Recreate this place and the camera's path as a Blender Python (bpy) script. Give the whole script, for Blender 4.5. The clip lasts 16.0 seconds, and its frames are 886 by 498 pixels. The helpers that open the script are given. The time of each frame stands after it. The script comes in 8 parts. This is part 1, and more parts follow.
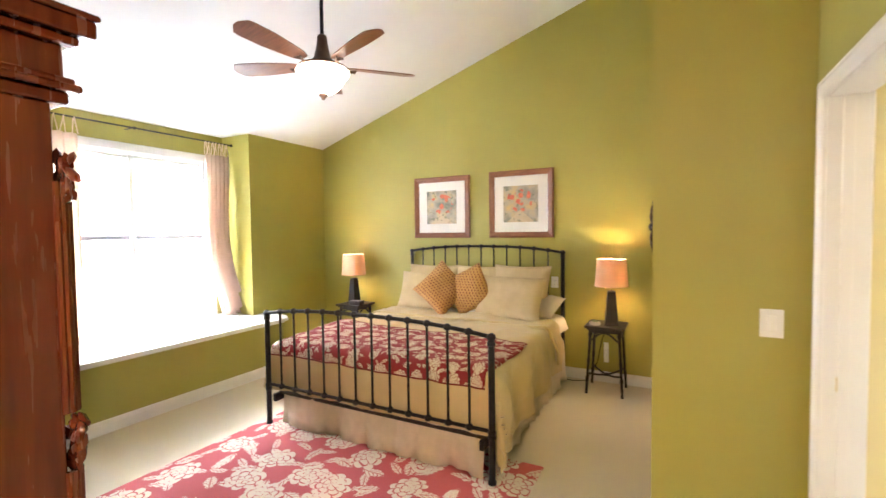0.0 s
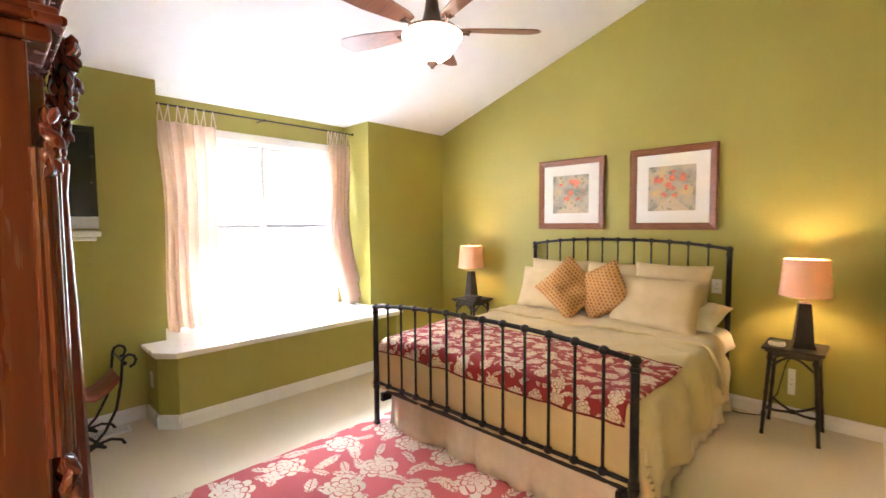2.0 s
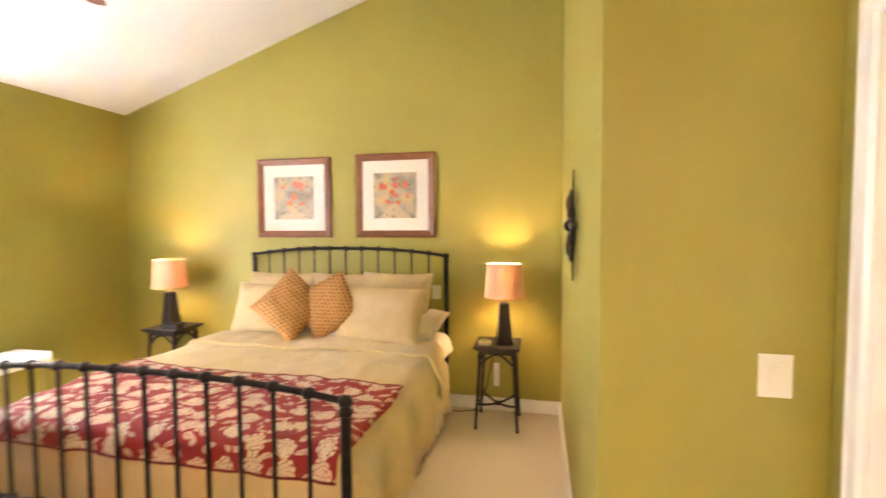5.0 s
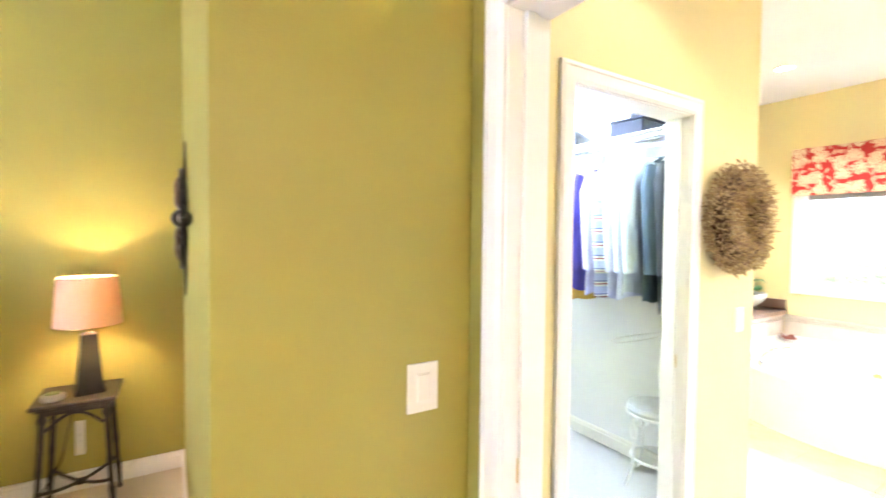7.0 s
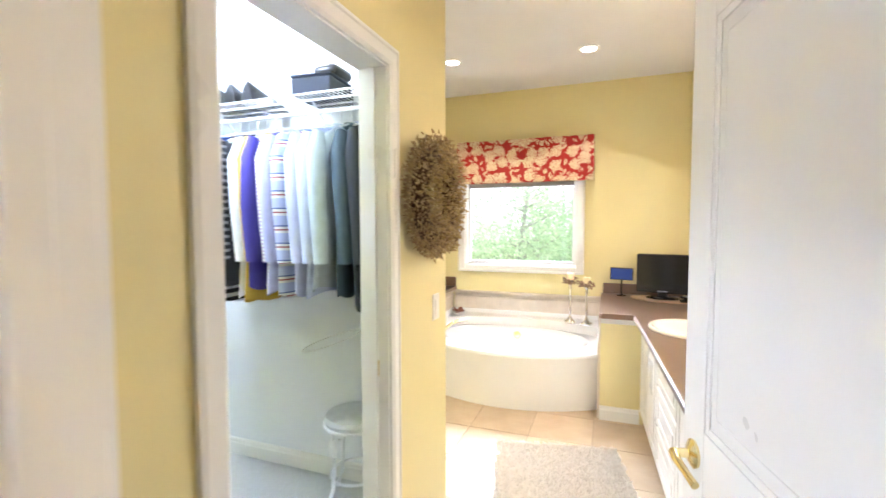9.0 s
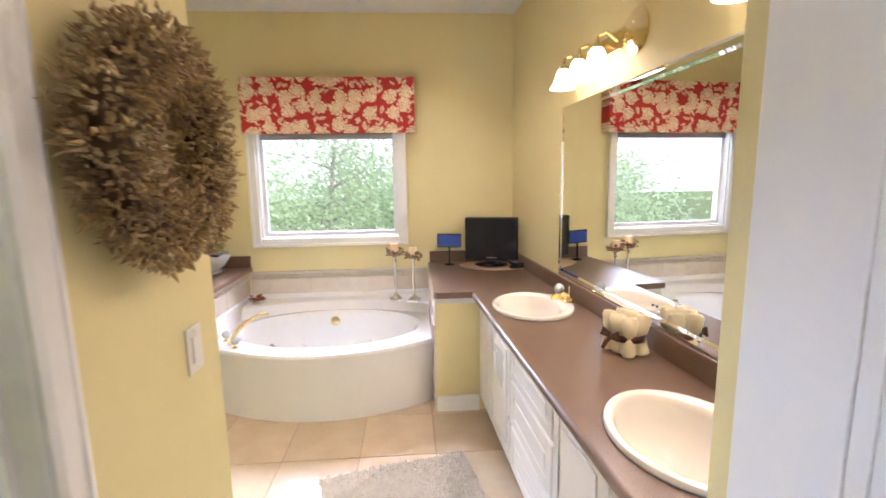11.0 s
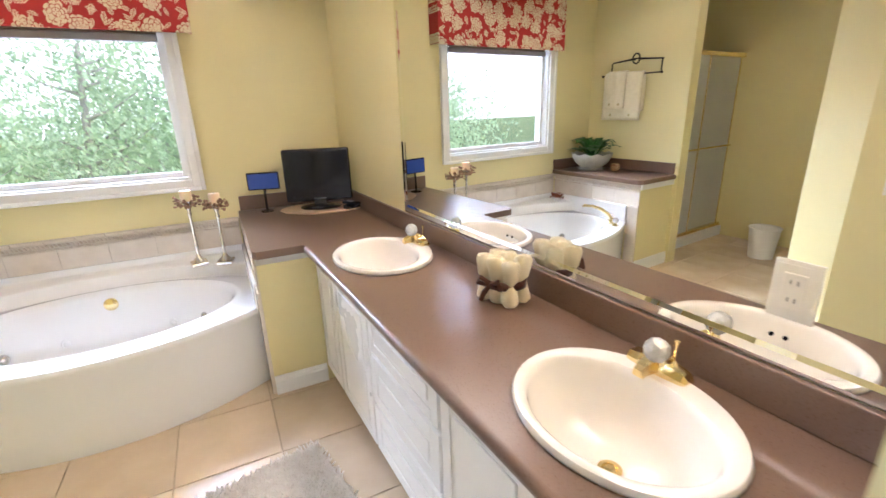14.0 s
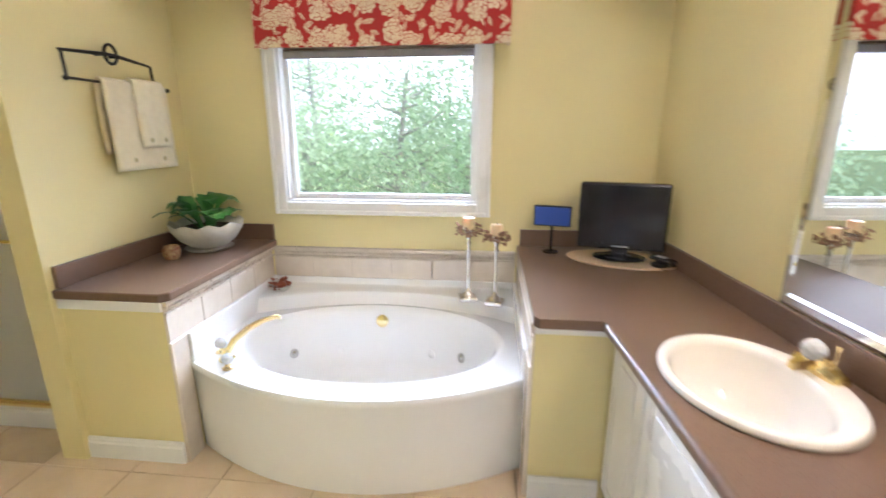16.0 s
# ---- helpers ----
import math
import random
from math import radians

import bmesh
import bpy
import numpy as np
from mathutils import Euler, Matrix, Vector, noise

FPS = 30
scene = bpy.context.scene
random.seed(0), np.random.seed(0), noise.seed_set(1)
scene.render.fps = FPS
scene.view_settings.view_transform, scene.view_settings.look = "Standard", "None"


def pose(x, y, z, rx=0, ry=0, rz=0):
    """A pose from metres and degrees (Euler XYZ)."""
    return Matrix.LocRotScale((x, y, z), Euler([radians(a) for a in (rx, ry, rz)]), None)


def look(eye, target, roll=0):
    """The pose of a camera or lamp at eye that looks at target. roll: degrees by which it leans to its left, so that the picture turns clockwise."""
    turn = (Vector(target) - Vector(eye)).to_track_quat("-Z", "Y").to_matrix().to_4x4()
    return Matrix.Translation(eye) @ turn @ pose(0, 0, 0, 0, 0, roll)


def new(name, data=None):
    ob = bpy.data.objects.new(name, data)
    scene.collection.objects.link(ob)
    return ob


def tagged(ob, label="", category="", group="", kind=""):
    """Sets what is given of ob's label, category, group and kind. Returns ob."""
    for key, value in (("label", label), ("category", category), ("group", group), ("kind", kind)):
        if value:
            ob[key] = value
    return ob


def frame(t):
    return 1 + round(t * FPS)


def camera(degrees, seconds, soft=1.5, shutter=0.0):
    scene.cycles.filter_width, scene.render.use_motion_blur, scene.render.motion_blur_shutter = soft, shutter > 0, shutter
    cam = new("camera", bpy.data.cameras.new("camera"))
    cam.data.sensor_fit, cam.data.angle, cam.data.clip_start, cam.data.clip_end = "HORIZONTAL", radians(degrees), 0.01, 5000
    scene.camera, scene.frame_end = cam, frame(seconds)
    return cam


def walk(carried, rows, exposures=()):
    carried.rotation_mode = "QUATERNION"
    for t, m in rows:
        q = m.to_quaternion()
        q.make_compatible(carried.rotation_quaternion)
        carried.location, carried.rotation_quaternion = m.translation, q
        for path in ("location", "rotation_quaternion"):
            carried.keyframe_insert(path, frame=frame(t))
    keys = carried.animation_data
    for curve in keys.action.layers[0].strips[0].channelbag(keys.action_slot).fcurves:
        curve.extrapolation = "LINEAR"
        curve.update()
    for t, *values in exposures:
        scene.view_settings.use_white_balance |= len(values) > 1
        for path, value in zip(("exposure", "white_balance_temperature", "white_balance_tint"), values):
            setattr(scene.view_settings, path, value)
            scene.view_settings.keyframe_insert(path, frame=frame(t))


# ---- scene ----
cam = camera(90.0, 16.0, shutter=0.5)
PATH = [
    (0, (0.197, 0.097, 1.536), (-0.744, 1.86, 1.455), -0.7),
    (0.5, (0.128, 0.235, 1.537), (-0.931, 1.929, 1.443), -0.8),
    (1, (0.074, 0.341, 1.537), (-1.11, 1.95, 1.433), -0.9),
    (1.5, (0.029, 0.433, 1.539), (-1.268, 1.951, 1.429), -0.7),
    (2, (-0.037, 0.517, 1.528), (-1.427, 1.95, 1.411), -0.4),
    (2.5, (-0.082, 0.585, 1.517), (-1.518, 1.972, 1.403), -0.2),
    (3, (-0.098, 0.652, 1.5), (-1.509, 2.066, 1.397), -0.6),
    (5.5, (-0.09, 1.152, 1.54), (-0.144, 3.149, 1.445), 0.4),
    (6, (-0.093, 1.252, 1.53), (0.217, 3.226, 1.448), 1.0),
    (6.5, (-0.05, 1.358, 1.506), (0.643, 3.233, 1.437), 1.3),
    (7, (0.026, 1.479, 1.495), (1.068, 3.185, 1.436), 0.6),
    (7.5, (0.115, 1.564, 1.494), (1.445, 3.055, 1.419), 0.1),
    (8, (0.206, 1.66, 1.496), (1.786, 2.882, 1.395), 0.4),
    (8.5, (0.348, 1.748, 1.485), (2.11, 2.687, 1.381), 0.2),
    (9, (0.532, 1.832, 1.468), (2.403, 2.532, 1.363), -0.1),
    (11.5, (1.415, 2.017, 1.511), (3.349, 1.668, 1.137), -1.1),
    (12, (1.493, 2.018, 1.503), (3.357, 1.448, 1.056), -1.3),
    (12.5, (1.557, 2.006, 1.487), (3.341, 1.268, 0.964), -1.5),
    (13, (1.611, 1.994, 1.473), (3.337, 1.168, 0.892), -1.5),
    (13.5, (1.69, 1.979, 1.465), (3.381, 1.106, 0.849), -1.6),
    (14, (1.791, 1.968, 1.448), (3.497, 1.12, 0.838), -1.8),
    (14.5, (1.937, 1.976, 1.44), (3.732, 1.311, 0.86), -2.5),
    (15, (2.129, 1.999, 1.457), (4.006, 1.612, 0.887), -2.4),
    (15.5, (2.307, 2.02, 1.432), (4.231, 1.919, 0.898), -1.4),
    (16, (2.492, 2.066, 1.452), (4.418, 2.262, 0.95), -0.0),
]
walk(cam, [(t, look(eye, target, roll)) for t, eye, target, roll in PATH],
     exposures=[(0, 2.2, 6250, 19), (3, 2.1, 6600, 25), (5.5, 2.52, 7000, 24), (6.5, 2.65, 6400, 25), (7, 2.72, 5700, 21), (7.5, 2.45, 5550, 19),
                (8, 2.2, 5620, 20), (8.5, 1.95, 5570, 20), (9, 1.75, 5900, 20), (9.6, 1.45, 5900, 24), (11.3, 1.16, 5850, 27), (16, 1.10, 5500, 20)])

# ---- light ----
world = bpy.data.worlds.new("sky")
scene.world = world
world.use_nodes = True
_wn = world.node_tree.nodes
_sky = _wn.new("ShaderNodeTexSky")
_sky.sky_type, _sky.sun_disc = "NISHITA", False
_sky.sun_elevation, _sky.sun_rotation = radians(52), radians(-166)
world.node_tree.links.new(_sky.outputs[0], _wn["Background"].inputs[0])
_wn["Background"].inputs[1].default_value = 0.15


def lamp(name, kind, m, energy, colour, size=0.1, size_y=None):
    d = bpy.data.lights.new(name, kind)
    d.energy, d.color = energy, colour
    if kind == "AREA":
        d.shape, d.size, d.size_y = "RECTANGLE", size, size_y or size
    elif kind == "SUN":
        d.angle = radians(size)
    else:
        d.shadow_soft_size = size
    ob = new(name, d)
    ob.matrix_world = m
    return ob


LAMP_W, FAN_W, VANITY_W, CAN_W, CLOSET_W, ENTRY_FILL_W = 6.0, 0.9, 3.2, 10.0, 38.0, 38.0
lamp("sun", "SUN", look((-3, -12, 16), (0, 0, 0)), 5.0, (1, 0.97, 0.92), 10)
lamp("bedroom_window_light", "AREA", look((-4.80, 2.55, 1.49), (0, 2.55, 1.25)), 46, (0.82, 0.92, 1.0), 1.6, 1.85)
lamp("bedroom_sky_light", "AREA", look((-6.6, 2.55, 3.5), (-2.4, 2.35, 0.2)), 840, (0.86, 0.94, 1.0), 3.2, 1.6)
lamp("bath_window_light", "AREA", look((7.6, 2.72, 3.1), (3.2, 2.72, 0.7)), 480, (0.80, 0.92, 1.0), 3.0, 1.8)


# ---- materials ----
def srgb(r, g, b):
    return tuple(((c / 255 + 0.055) / 1.055) ** 2.4 if c > 10 else c / 255 / 12.92 for c in (r, g, b)) + (1,)


def mat(name, a, b=None, rough=0.6, metal=0.0, scale=8.0, detail=4.0, bump=0.0, bump_scale=120.0, spec=0.5, stretch=(1, 1, 1), coat=0.0, sheen=0.0, trans=0.0, sss=0.0, rough_var=0.08):
    """A surface with variation at two scales: broad tone and fine grain with relief."""
    m = bpy.data.materials.new(name)
    m.use_nodes = True
    nt = m.node_tree
    n, l = nt.nodes, nt.links
    p = n["Principled BSDF"]
    tc = n.new("ShaderNodeTexCoord")
    mp = n.new("ShaderNodeMapping")
    mp.inputs["Scale"].default_value = stretch
    l.new(tc.outputs["Object"], mp.inputs[0])
    t = n.new("ShaderNodeTexNoise")
    t.inputs["Scale"].default_value, t.inputs["Detail"].default_value = scale, detail
    l.new(mp.outputs[0], t.inputs["Vector"])
    r = n.new("ShaderNodeValToRGB")
    r.color_ramp.elements[0].position, r.color_ramp.elements[1].position = 0.3, 0.7
    b = b or tuple(min(1, c * 1.12) for c in a[:3]) + (1,)
    r.color_ramp.elements[0].color, r.color_ramp.elements[1].color = a, b
    l.new(t.outputs[0], r.inputs[0])
    l.new(r.outputs[0], p.inputs["Base Color"])
    f = n.new("ShaderNodeTexNoise")
    f.inputs["Scale"].default_value, f.inputs["Detail"].default_value = bump_scale, 3
    l.new(mp.outputs[0], f.inputs["Vector"])
    rr = n.new("ShaderNodeMapRange")
    rr.inputs["To Min"].default_value, rr.inputs["To Max"].default_value = max(0, rough - rough_var), min(1, rough + rough_var)
    l.new(t.outputs[0], rr.inputs["Value"])
    l.new(rr.outputs[0], p.inputs["Roughness"])
    if bump:
        bp = n.new("ShaderNodeBump")
        bp.inputs["Strength"].default_value, bp.inputs["Distance"].default_value = bump, 0.004
        l.new(f.outputs[0], bp.inputs["Height"])
        l.new(bp.outputs[0], p.inputs["Normal"])
    p.inputs["Metallic"].default_value = metal
    p.inputs["Specular IOR Level"].default_value = spec
    p.inputs["Coat Weight"].default_value = coat
    p.inputs["Sheen Weight"].default_value = sheen
    p.inputs["Transmission Weight"].default_value = trans
    p.inputs["Subsurface Weight"].default_value = sss
    return m


def emitter(name, colour, strength):
    m = bpy.data.materials.new(name)
    m.use_nodes = True
    p = m.node_tree.nodes["Principled BSDF"]
    p.inputs["Base Color"].default_value = colour
    p.inputs["Emission Color"].default_value = colour
    p.inputs["Emission Strength"].default_value = strength
    return m


GREEN = mat("green_wall_paint", (0.33, 0.29, 0.055, 1), (0.36, 0.32, 0.065, 1), 0.55, scale=1.2, bump=0.15, bump_scale=220)
YELLOW = mat("pale_yellow_wall_paint", (0.69, 0.60, 0.295, 1), (0.73, 0.64, 0.325, 1), 0.5, scale=1.2, bump=0.12, bump_scale=220)
CEIL = mat("ceiling_paint", (0.72, 0.72, 0.73, 1), (0.76, 0.76, 0.77, 1), 0.8, scale=2, bump=0.2, bump_scale=150)
TRIM = mat("white_trim_paint", (0.76, 0.75, 0.72, 1), (0.8, 0.79, 0.76, 1), 0.3, scale=3, bump=0.04)
CARPET = mat("beige_carpet", (0.66, 0.57, 0.42, 1), (0.74, 0.66, 0.50, 1), 0.95, scale=160, bump=0.9, bump_scale=420, sheen=0.3)
IRON = mat("dark_iron", (0.012, 0.011, 0.011, 1), (0.03, 0.026, 0.024, 1), 0.42, metal=0.6, scale=30, bump=0.2, bump_scale=90)
COVER = mat("tan_cotton_cover", (0.55, 0.42, 0.20, 1), (0.62, 0.48, 0.24, 1), 0.85, scale=5, bump=0.25, bump_scale=500, sheen=0.2)
COUNTER = mat("brown_laminate", (0.145, 0.088, 0.057, 1), (0.17, 0.105, 0.068, 1), 0.30, scale=260, bump=0.03, bump_scale=400)
PORCELAIN = mat("white_porcelain", (0.78, 0.73, 0.65, 1), (0.81, 0.76, 0.69, 1), 0.08, scale=2, spec=0.6, rough_var=0.02)
ACRYLIC = mat("white_acrylic", (0.8, 0.79, 0.77, 1), (0.83, 0.82, 0.8, 1), 0.12, scale=2, rough_var=0.03)
WOOD = mat("dark_carved_wood", (0.075, 0.012, 0.006, 1), (0.125, 0.023, 0.010, 1), 0.26, scale=5, stretch=(6, 6, 0.5), bump=0.08, bump_scale=40)
BLACK = mat("black_plastic", (0.006, 0.006, 0.007, 1), (0.01, 0.01, 0.011, 1), 0.25, scale=20)


# ---- mesh tools ----
def finish(ob_name, bm, material, parent=None, label="", smooth=False):
    me = bpy.data.meshes.new(ob_name)
    bmesh.ops.recalc_face_normals(bm, faces=bm.faces)
    if smooth:
        for f in bm.faces:
            f.smooth = True
        for e in bm.edges:
            if len(e.link_faces) == 2 and e.calc_face_angle(0) > 0.7:
                e.smooth = False
    bm.to_mesh(me)
    bm.free()
    me.materials.append(material)
    ob = new(ob_name, me)
    if parent:
        ob.parent = parent
    if label:
        ob["label"] = label
    return ob


def part(name, bm, material, parent=None, label="", smooth=False):
    """One mesh object, linked under a thing or a part."""
    return finish(name, bm, material, parent, label, smooth)


def thing(name, m, label, category, group="", kind=""):
    """An Empty at a thing's base, which parents its parts."""
    ob = new(name)
    ob.empty_display_size = 0.05
    ob.matrix_world = m
    return tagged(ob, label, category, group, kind)


def box(x0, y0, z0, x1, y1, z1, bevel=0.0, bm=None, seg=2):
    own = bmesh.new()
    bmesh.ops.create_cube(own, size=1, matrix=Matrix.Translation(((x0 + x1) / 2, (y0 + y1) / 2, (z0 + z1) / 2)) @ Matrix.Diagonal((abs(x1 - x0), abs(y1 - y0), abs(z1 - z0), 1)))
    if bevel:
        bmesh.ops.bevel(own, geom=own.edges[:], offset=bevel, segments=seg, affect="EDGES", profile=0.5)
    return join(bm, own) if bm else own


def join(bm, other, m=None):
    if m is not None:
        other.transform(m)
    me = bpy.data.meshes.new("tmp")
    other.to_mesh(me)
    other.free()
    bm.from_mesh(me)
    bpy.data.meshes.remove(me)
    return bm


def prism(points, z0, z1, bevel=0.0):
    """A block over a flat outline."""
    bm = bmesh.new()
    f = bm.faces.new([bm.verts.new((x, y, z0)) for x, y in points])
    g = bmesh.ops.extrude_face_region(bm, geom=[f])
    bmesh.ops.translate(bm, verts=[v for v in g["geom"] if isinstance(v, bmesh.types.BMVert)], vec=(0, 0, z1 - z0))
    if bevel:
        bmesh.ops.bevel(bm, geom=bm.edges[:], offset=bevel, segments=2, affect="EDGES", profile=0.5)
    return bm


def lathe(profile, seg=24, bm=None, m=None):
    """A turned shape from (radius, height) pairs."""
    own = bmesh.new()
    rings = []
    for r, z in profile:
        if r < 1e-5:
            rings.append([own.verts.new((0, 0, z))])
        else:
            rings.append([own.verts.new((r * math.cos(2 * math.pi * i / seg), r * math.sin(2 * math.pi * i / seg), z)) for i in range(seg)])
    for a, b in zip(rings, rings[1:]):
        for i in range(seg):
            j = (i + 1) % seg
            if len(a) == 1 and len(b) == 1:
                continue
            if len(a) == 1:
                own.faces.new((a[0], b[i], b[j]))
            elif len(b) == 1:
                own.faces.new((a[i], a[j], b[0]))
            else:
                own.faces.new((a[i], a[j], b[j], b[i]))
    if m is not None:
        own.transform(m)
    return join(bm, own) if bm else own


def tube(points, radius, seg=8, bm=None, radii=None):
    """A round bar along a line of points, closed at its ends."""
    own = bmesh.new()
    pts = [Vector(p) for p in points]
    rings, side = [], None
    for i, p in enumerate(pts):
        d = (pts[min(i + 1, len(pts) - 1)] - pts[max(i - 1, 0)]).normalized()
        if side is None:
            side = d.orthogonal().normalized()
        side = (side - d * side.dot(d)).normalized()
        up = d.cross(side)
        r = radii[i] if radii else radius
        rings.append([own.verts.new(p + r * (math.cos(2 * math.pi * k / seg) * side + math.sin(2 * math.pi * k / seg) * up)) for k in range(seg)])
    for a, b in zip(rings, rings[1:]):
        for k in range(seg):
            own.faces.new((a[k], a[(k + 1) % seg], b[(k + 1) % seg], b[k]))
    own.faces.new(rings[0][::-1])
    own.faces.new(rings[-1])
    return join(bm, own) if bm else own


def ball(c, r, bm=None, sz=1.0, sub=2):
    own = bmesh.new()
    bmesh.ops.create_icosphere(own, subdivisions=sub, radius=r, matrix=Matrix.Translation(c) @ Matrix.Diagonal((1, 1, sz, 1)))
    return join(bm, own) if bm else own


def arc(c, r, a0, a1, n, plane="xz"):
    out = []
    for i in range(n + 1):
        a = radians(a0 + (a1 - a0) * i / n)
        u, v = r * math.cos(a), r * math.sin(a)
        out.append(Vector(c) + (Vector((u, 0, v)) if plane == "xz" else Vector((0, u, v)) if plane == "yz" else Vector((u, v, 0))))
    return out


def structure(name, bm, material, label, category):
    return tagged(part(name, bm, material), label, category, kind="structure")


# ---- the shell ----
XW, XBAY, YH, XP, YS, XD = -4.14, -4.60, 4.745, 0.085, 2.43, 0.69
SL = 0.326
WIN = 5.05


def roof(x):
    return 2.67 + SL * max(0.0, x + 4.14)


def wall_poly(name, outline, axis, at, thick, material, label):
    """A wall slab over an outline in its own plane."""
    bm = bmesh.new()
    vs = [bm.verts.new((at, a, z) if axis == "x" else (a, at, z)) for a, z in outline]
    f = bm.faces.new(vs)
    g = bmesh.ops.extrude_face_region(bm, geom=[f])
    d = (thick, 0, 0) if axis == "x" else (0, thick, 0)
    bmesh.ops.translate(bm, verts=[v for v in g["geom"] if isinstance(v, bmesh.types.BMVert)], vec=d)
    return structure(name, bm, material, label, "wall")


structure("floor", box(-5.2, -2.6, -0.2, XD + 0.06, YH + 0.2, 0.0), CARPET, "beige cut-pile carpet covering the bedroom floor", "floor")
TILE_BED = mat("tile_grout", (0.42, 0.33, 0.22, 1), (0.48, 0.38, 0.26, 1), 0.8, scale=30)
structure("bath_floor", box(XD + 0.06, 0.9, -0.2, 5.5, 5.5, -0.006), TILE_BED, "grout bed under the bathroom floor tiles", "floor")
# sloped bedroom ceiling
bm = bmesh.new()
for x0, x1 in ((-4.9, -4.14), (-4.14, 1.0)):
    vs = [bm.verts.new((x, y, roof(x) + h)) for h in (0, 0.15) for x, y in ((x0, -2.6), (x1, -2.6), (x1, YH + 0.2), (x0, YH + 0.2))]
    for q in ((0, 1, 2, 3), (7, 6, 5, 4), (0, 4, 5, 1), (1, 5, 6, 2), (2, 6, 7, 3), (3, 7, 4, 0)):
        bm.faces.new([vs[i] for i in q])
structure("ceiling", bm, CEIL, "white painted sloping bedroom ceiling", "ceiling")

wall_poly("wall_north", [(-4.9, 0), (XD + 0.2, 0), (XD + 0.2, roof(XD + 0.2)), (-4.14, roof(-4.14)), (-4.9, roof(-4.9))], "y", YH, 0.15, GREEN, "olive green painted wall behind the bed")
wall_poly("wall_west_1", [(-2.6, 0), (1.50, 0), (1.50, roof(XW)), (-2.6, roof(XW))], "x", XW, -0.62, GREEN, "olive green painted wall beside the window bay")
wall_poly("wall_west_2", [(3.55, 0), (YH, 0), (YH, roof(XW)), (3.55, roof(XW))], "x", XW, -0.62, GREEN, "olive green painted wall between bay and corner")
BW0, BW1, BZ0, BZ1 = 1.78, 3.32, 0.60, 2.36
wall_poly("wall_west_3", [(1.50, 0), (3.55, 0), (3.55, BZ0), (1.50, BZ0)], "x", XBAY, -0.16, GREEN, "green wall under the bay window")
wall_poly("wall_west_4", [(1.50, BZ1), (3.55, BZ1), (3.55, roof(XBAY)), (1.50, roof(XBAY))], "x", XBAY, -0.16, GREEN, "green wall over the bay window")
wall_poly("wall_west_5", [(1.50, BZ0), (BW0, BZ0), (BW0, BZ1), (1.50, BZ1)], "x", XBAY, -0.16, GREEN, "green wall strip beside the bay window")
wall_poly("wall_west_6", [(BW1, BZ0), (3.55, BZ0), (3.55, BZ1), (BW1, BZ1)], "x", XBAY, -0.16, GREEN, "green wall strip beside the bay window")
wall_poly("wall_south", [(-4.9, 0), (-0.92, 0), (-0.92, roof(-0.92)), (-4.14, roof(-4.14)), (-4.9, roof(-4.9))], "y", -0.02, -0.15, GREEN, "olive green wall behind the wardrobe")
wall_poly("wall_entry_1", [(-2.6, 0), (-0.17, 0), (-0.17, roof(-0.92)), (-2.6, roof(-0.92))], "x", -0.92, -0.15, GREEN, "olive green wall of the entry")
wall_poly("wall_entry_2", [(-0.92, 0), (XD, 0), (XD, roof(XD)), (-0.92, roof(-0.92))], "y", -2.45, -0.15, GREEN, "olive green wall closing the entry")

# added ceiling, out of view; keeps the entry bulb off the upper walls
structure("added_entry_ceiling", box(-0.92, -2.45, 2.45, XD, -0.17, 2.60), CEIL, "flat white ceiling added unseen to shade the upper bedroom walls", "ceiling")

# pier between bed and bathroom door
structure("wall_pier", prism([(XP, YS), (XD + 0.12, YS), (XD + 0.12, YH), (XP, YH)], 0, 4.2), GREEN, "olive green wall return with the light switch", "wall")
DY0, DY1, DZ = 1.40, 2.30, 2.04
wall_poly("wall_door_1", [(-2.45, 0), (DY0, 0), (DY0, 4.22), (-2.45, 4.22)], "x", XD, 0.06, GREEN, "olive green wall beside the bathroom door")
wall_poly("wall_door_2", [(DY0, DZ), (DY1, DZ), (DY1, 4.22), (DY0, 4.22)], "x", XD, 0.06, GREEN, "olive green wall over the bathroom door")
wall_poly("wall_door_3", [(DY1, 0), (YS, 0), (YS, 4.22), (DY1, 4.22)], "x", XD, 0.06, GREEN, "olive green wall strip beside the door")
BZ = 2.83
YC, YM = 2.57, 1.065
wall_poly("wall_bath_1", [(1.0, 0), (DY0, 0), (DY0, BZ), (1.0, BZ)], "x", XD + 0.06, 0.06, YELLOW, "pale yellow wall beside the door")
wall_poly("wall_bath_2", [(DY0, DZ), (DY1, DZ), (DY1, BZ), (DY0, BZ)], "x", XD + 0.06, 0.06, YELLOW, "pale yellow wall over the door")
wall_poly("wall_bath_3", [(DY1, 0), (YC, 0), (YC, BZ), (DY1, BZ)], "x", XD + 0.06, 0.06, YELLOW, "pale yellow wall strip beside the door")
structure("bath_ceiling", box(XD + 0.12, 0.9, BZ, 5.5, 5.5, BZ + 0.12), CEIL, "white painted bathroom ceiling", "ceiling")
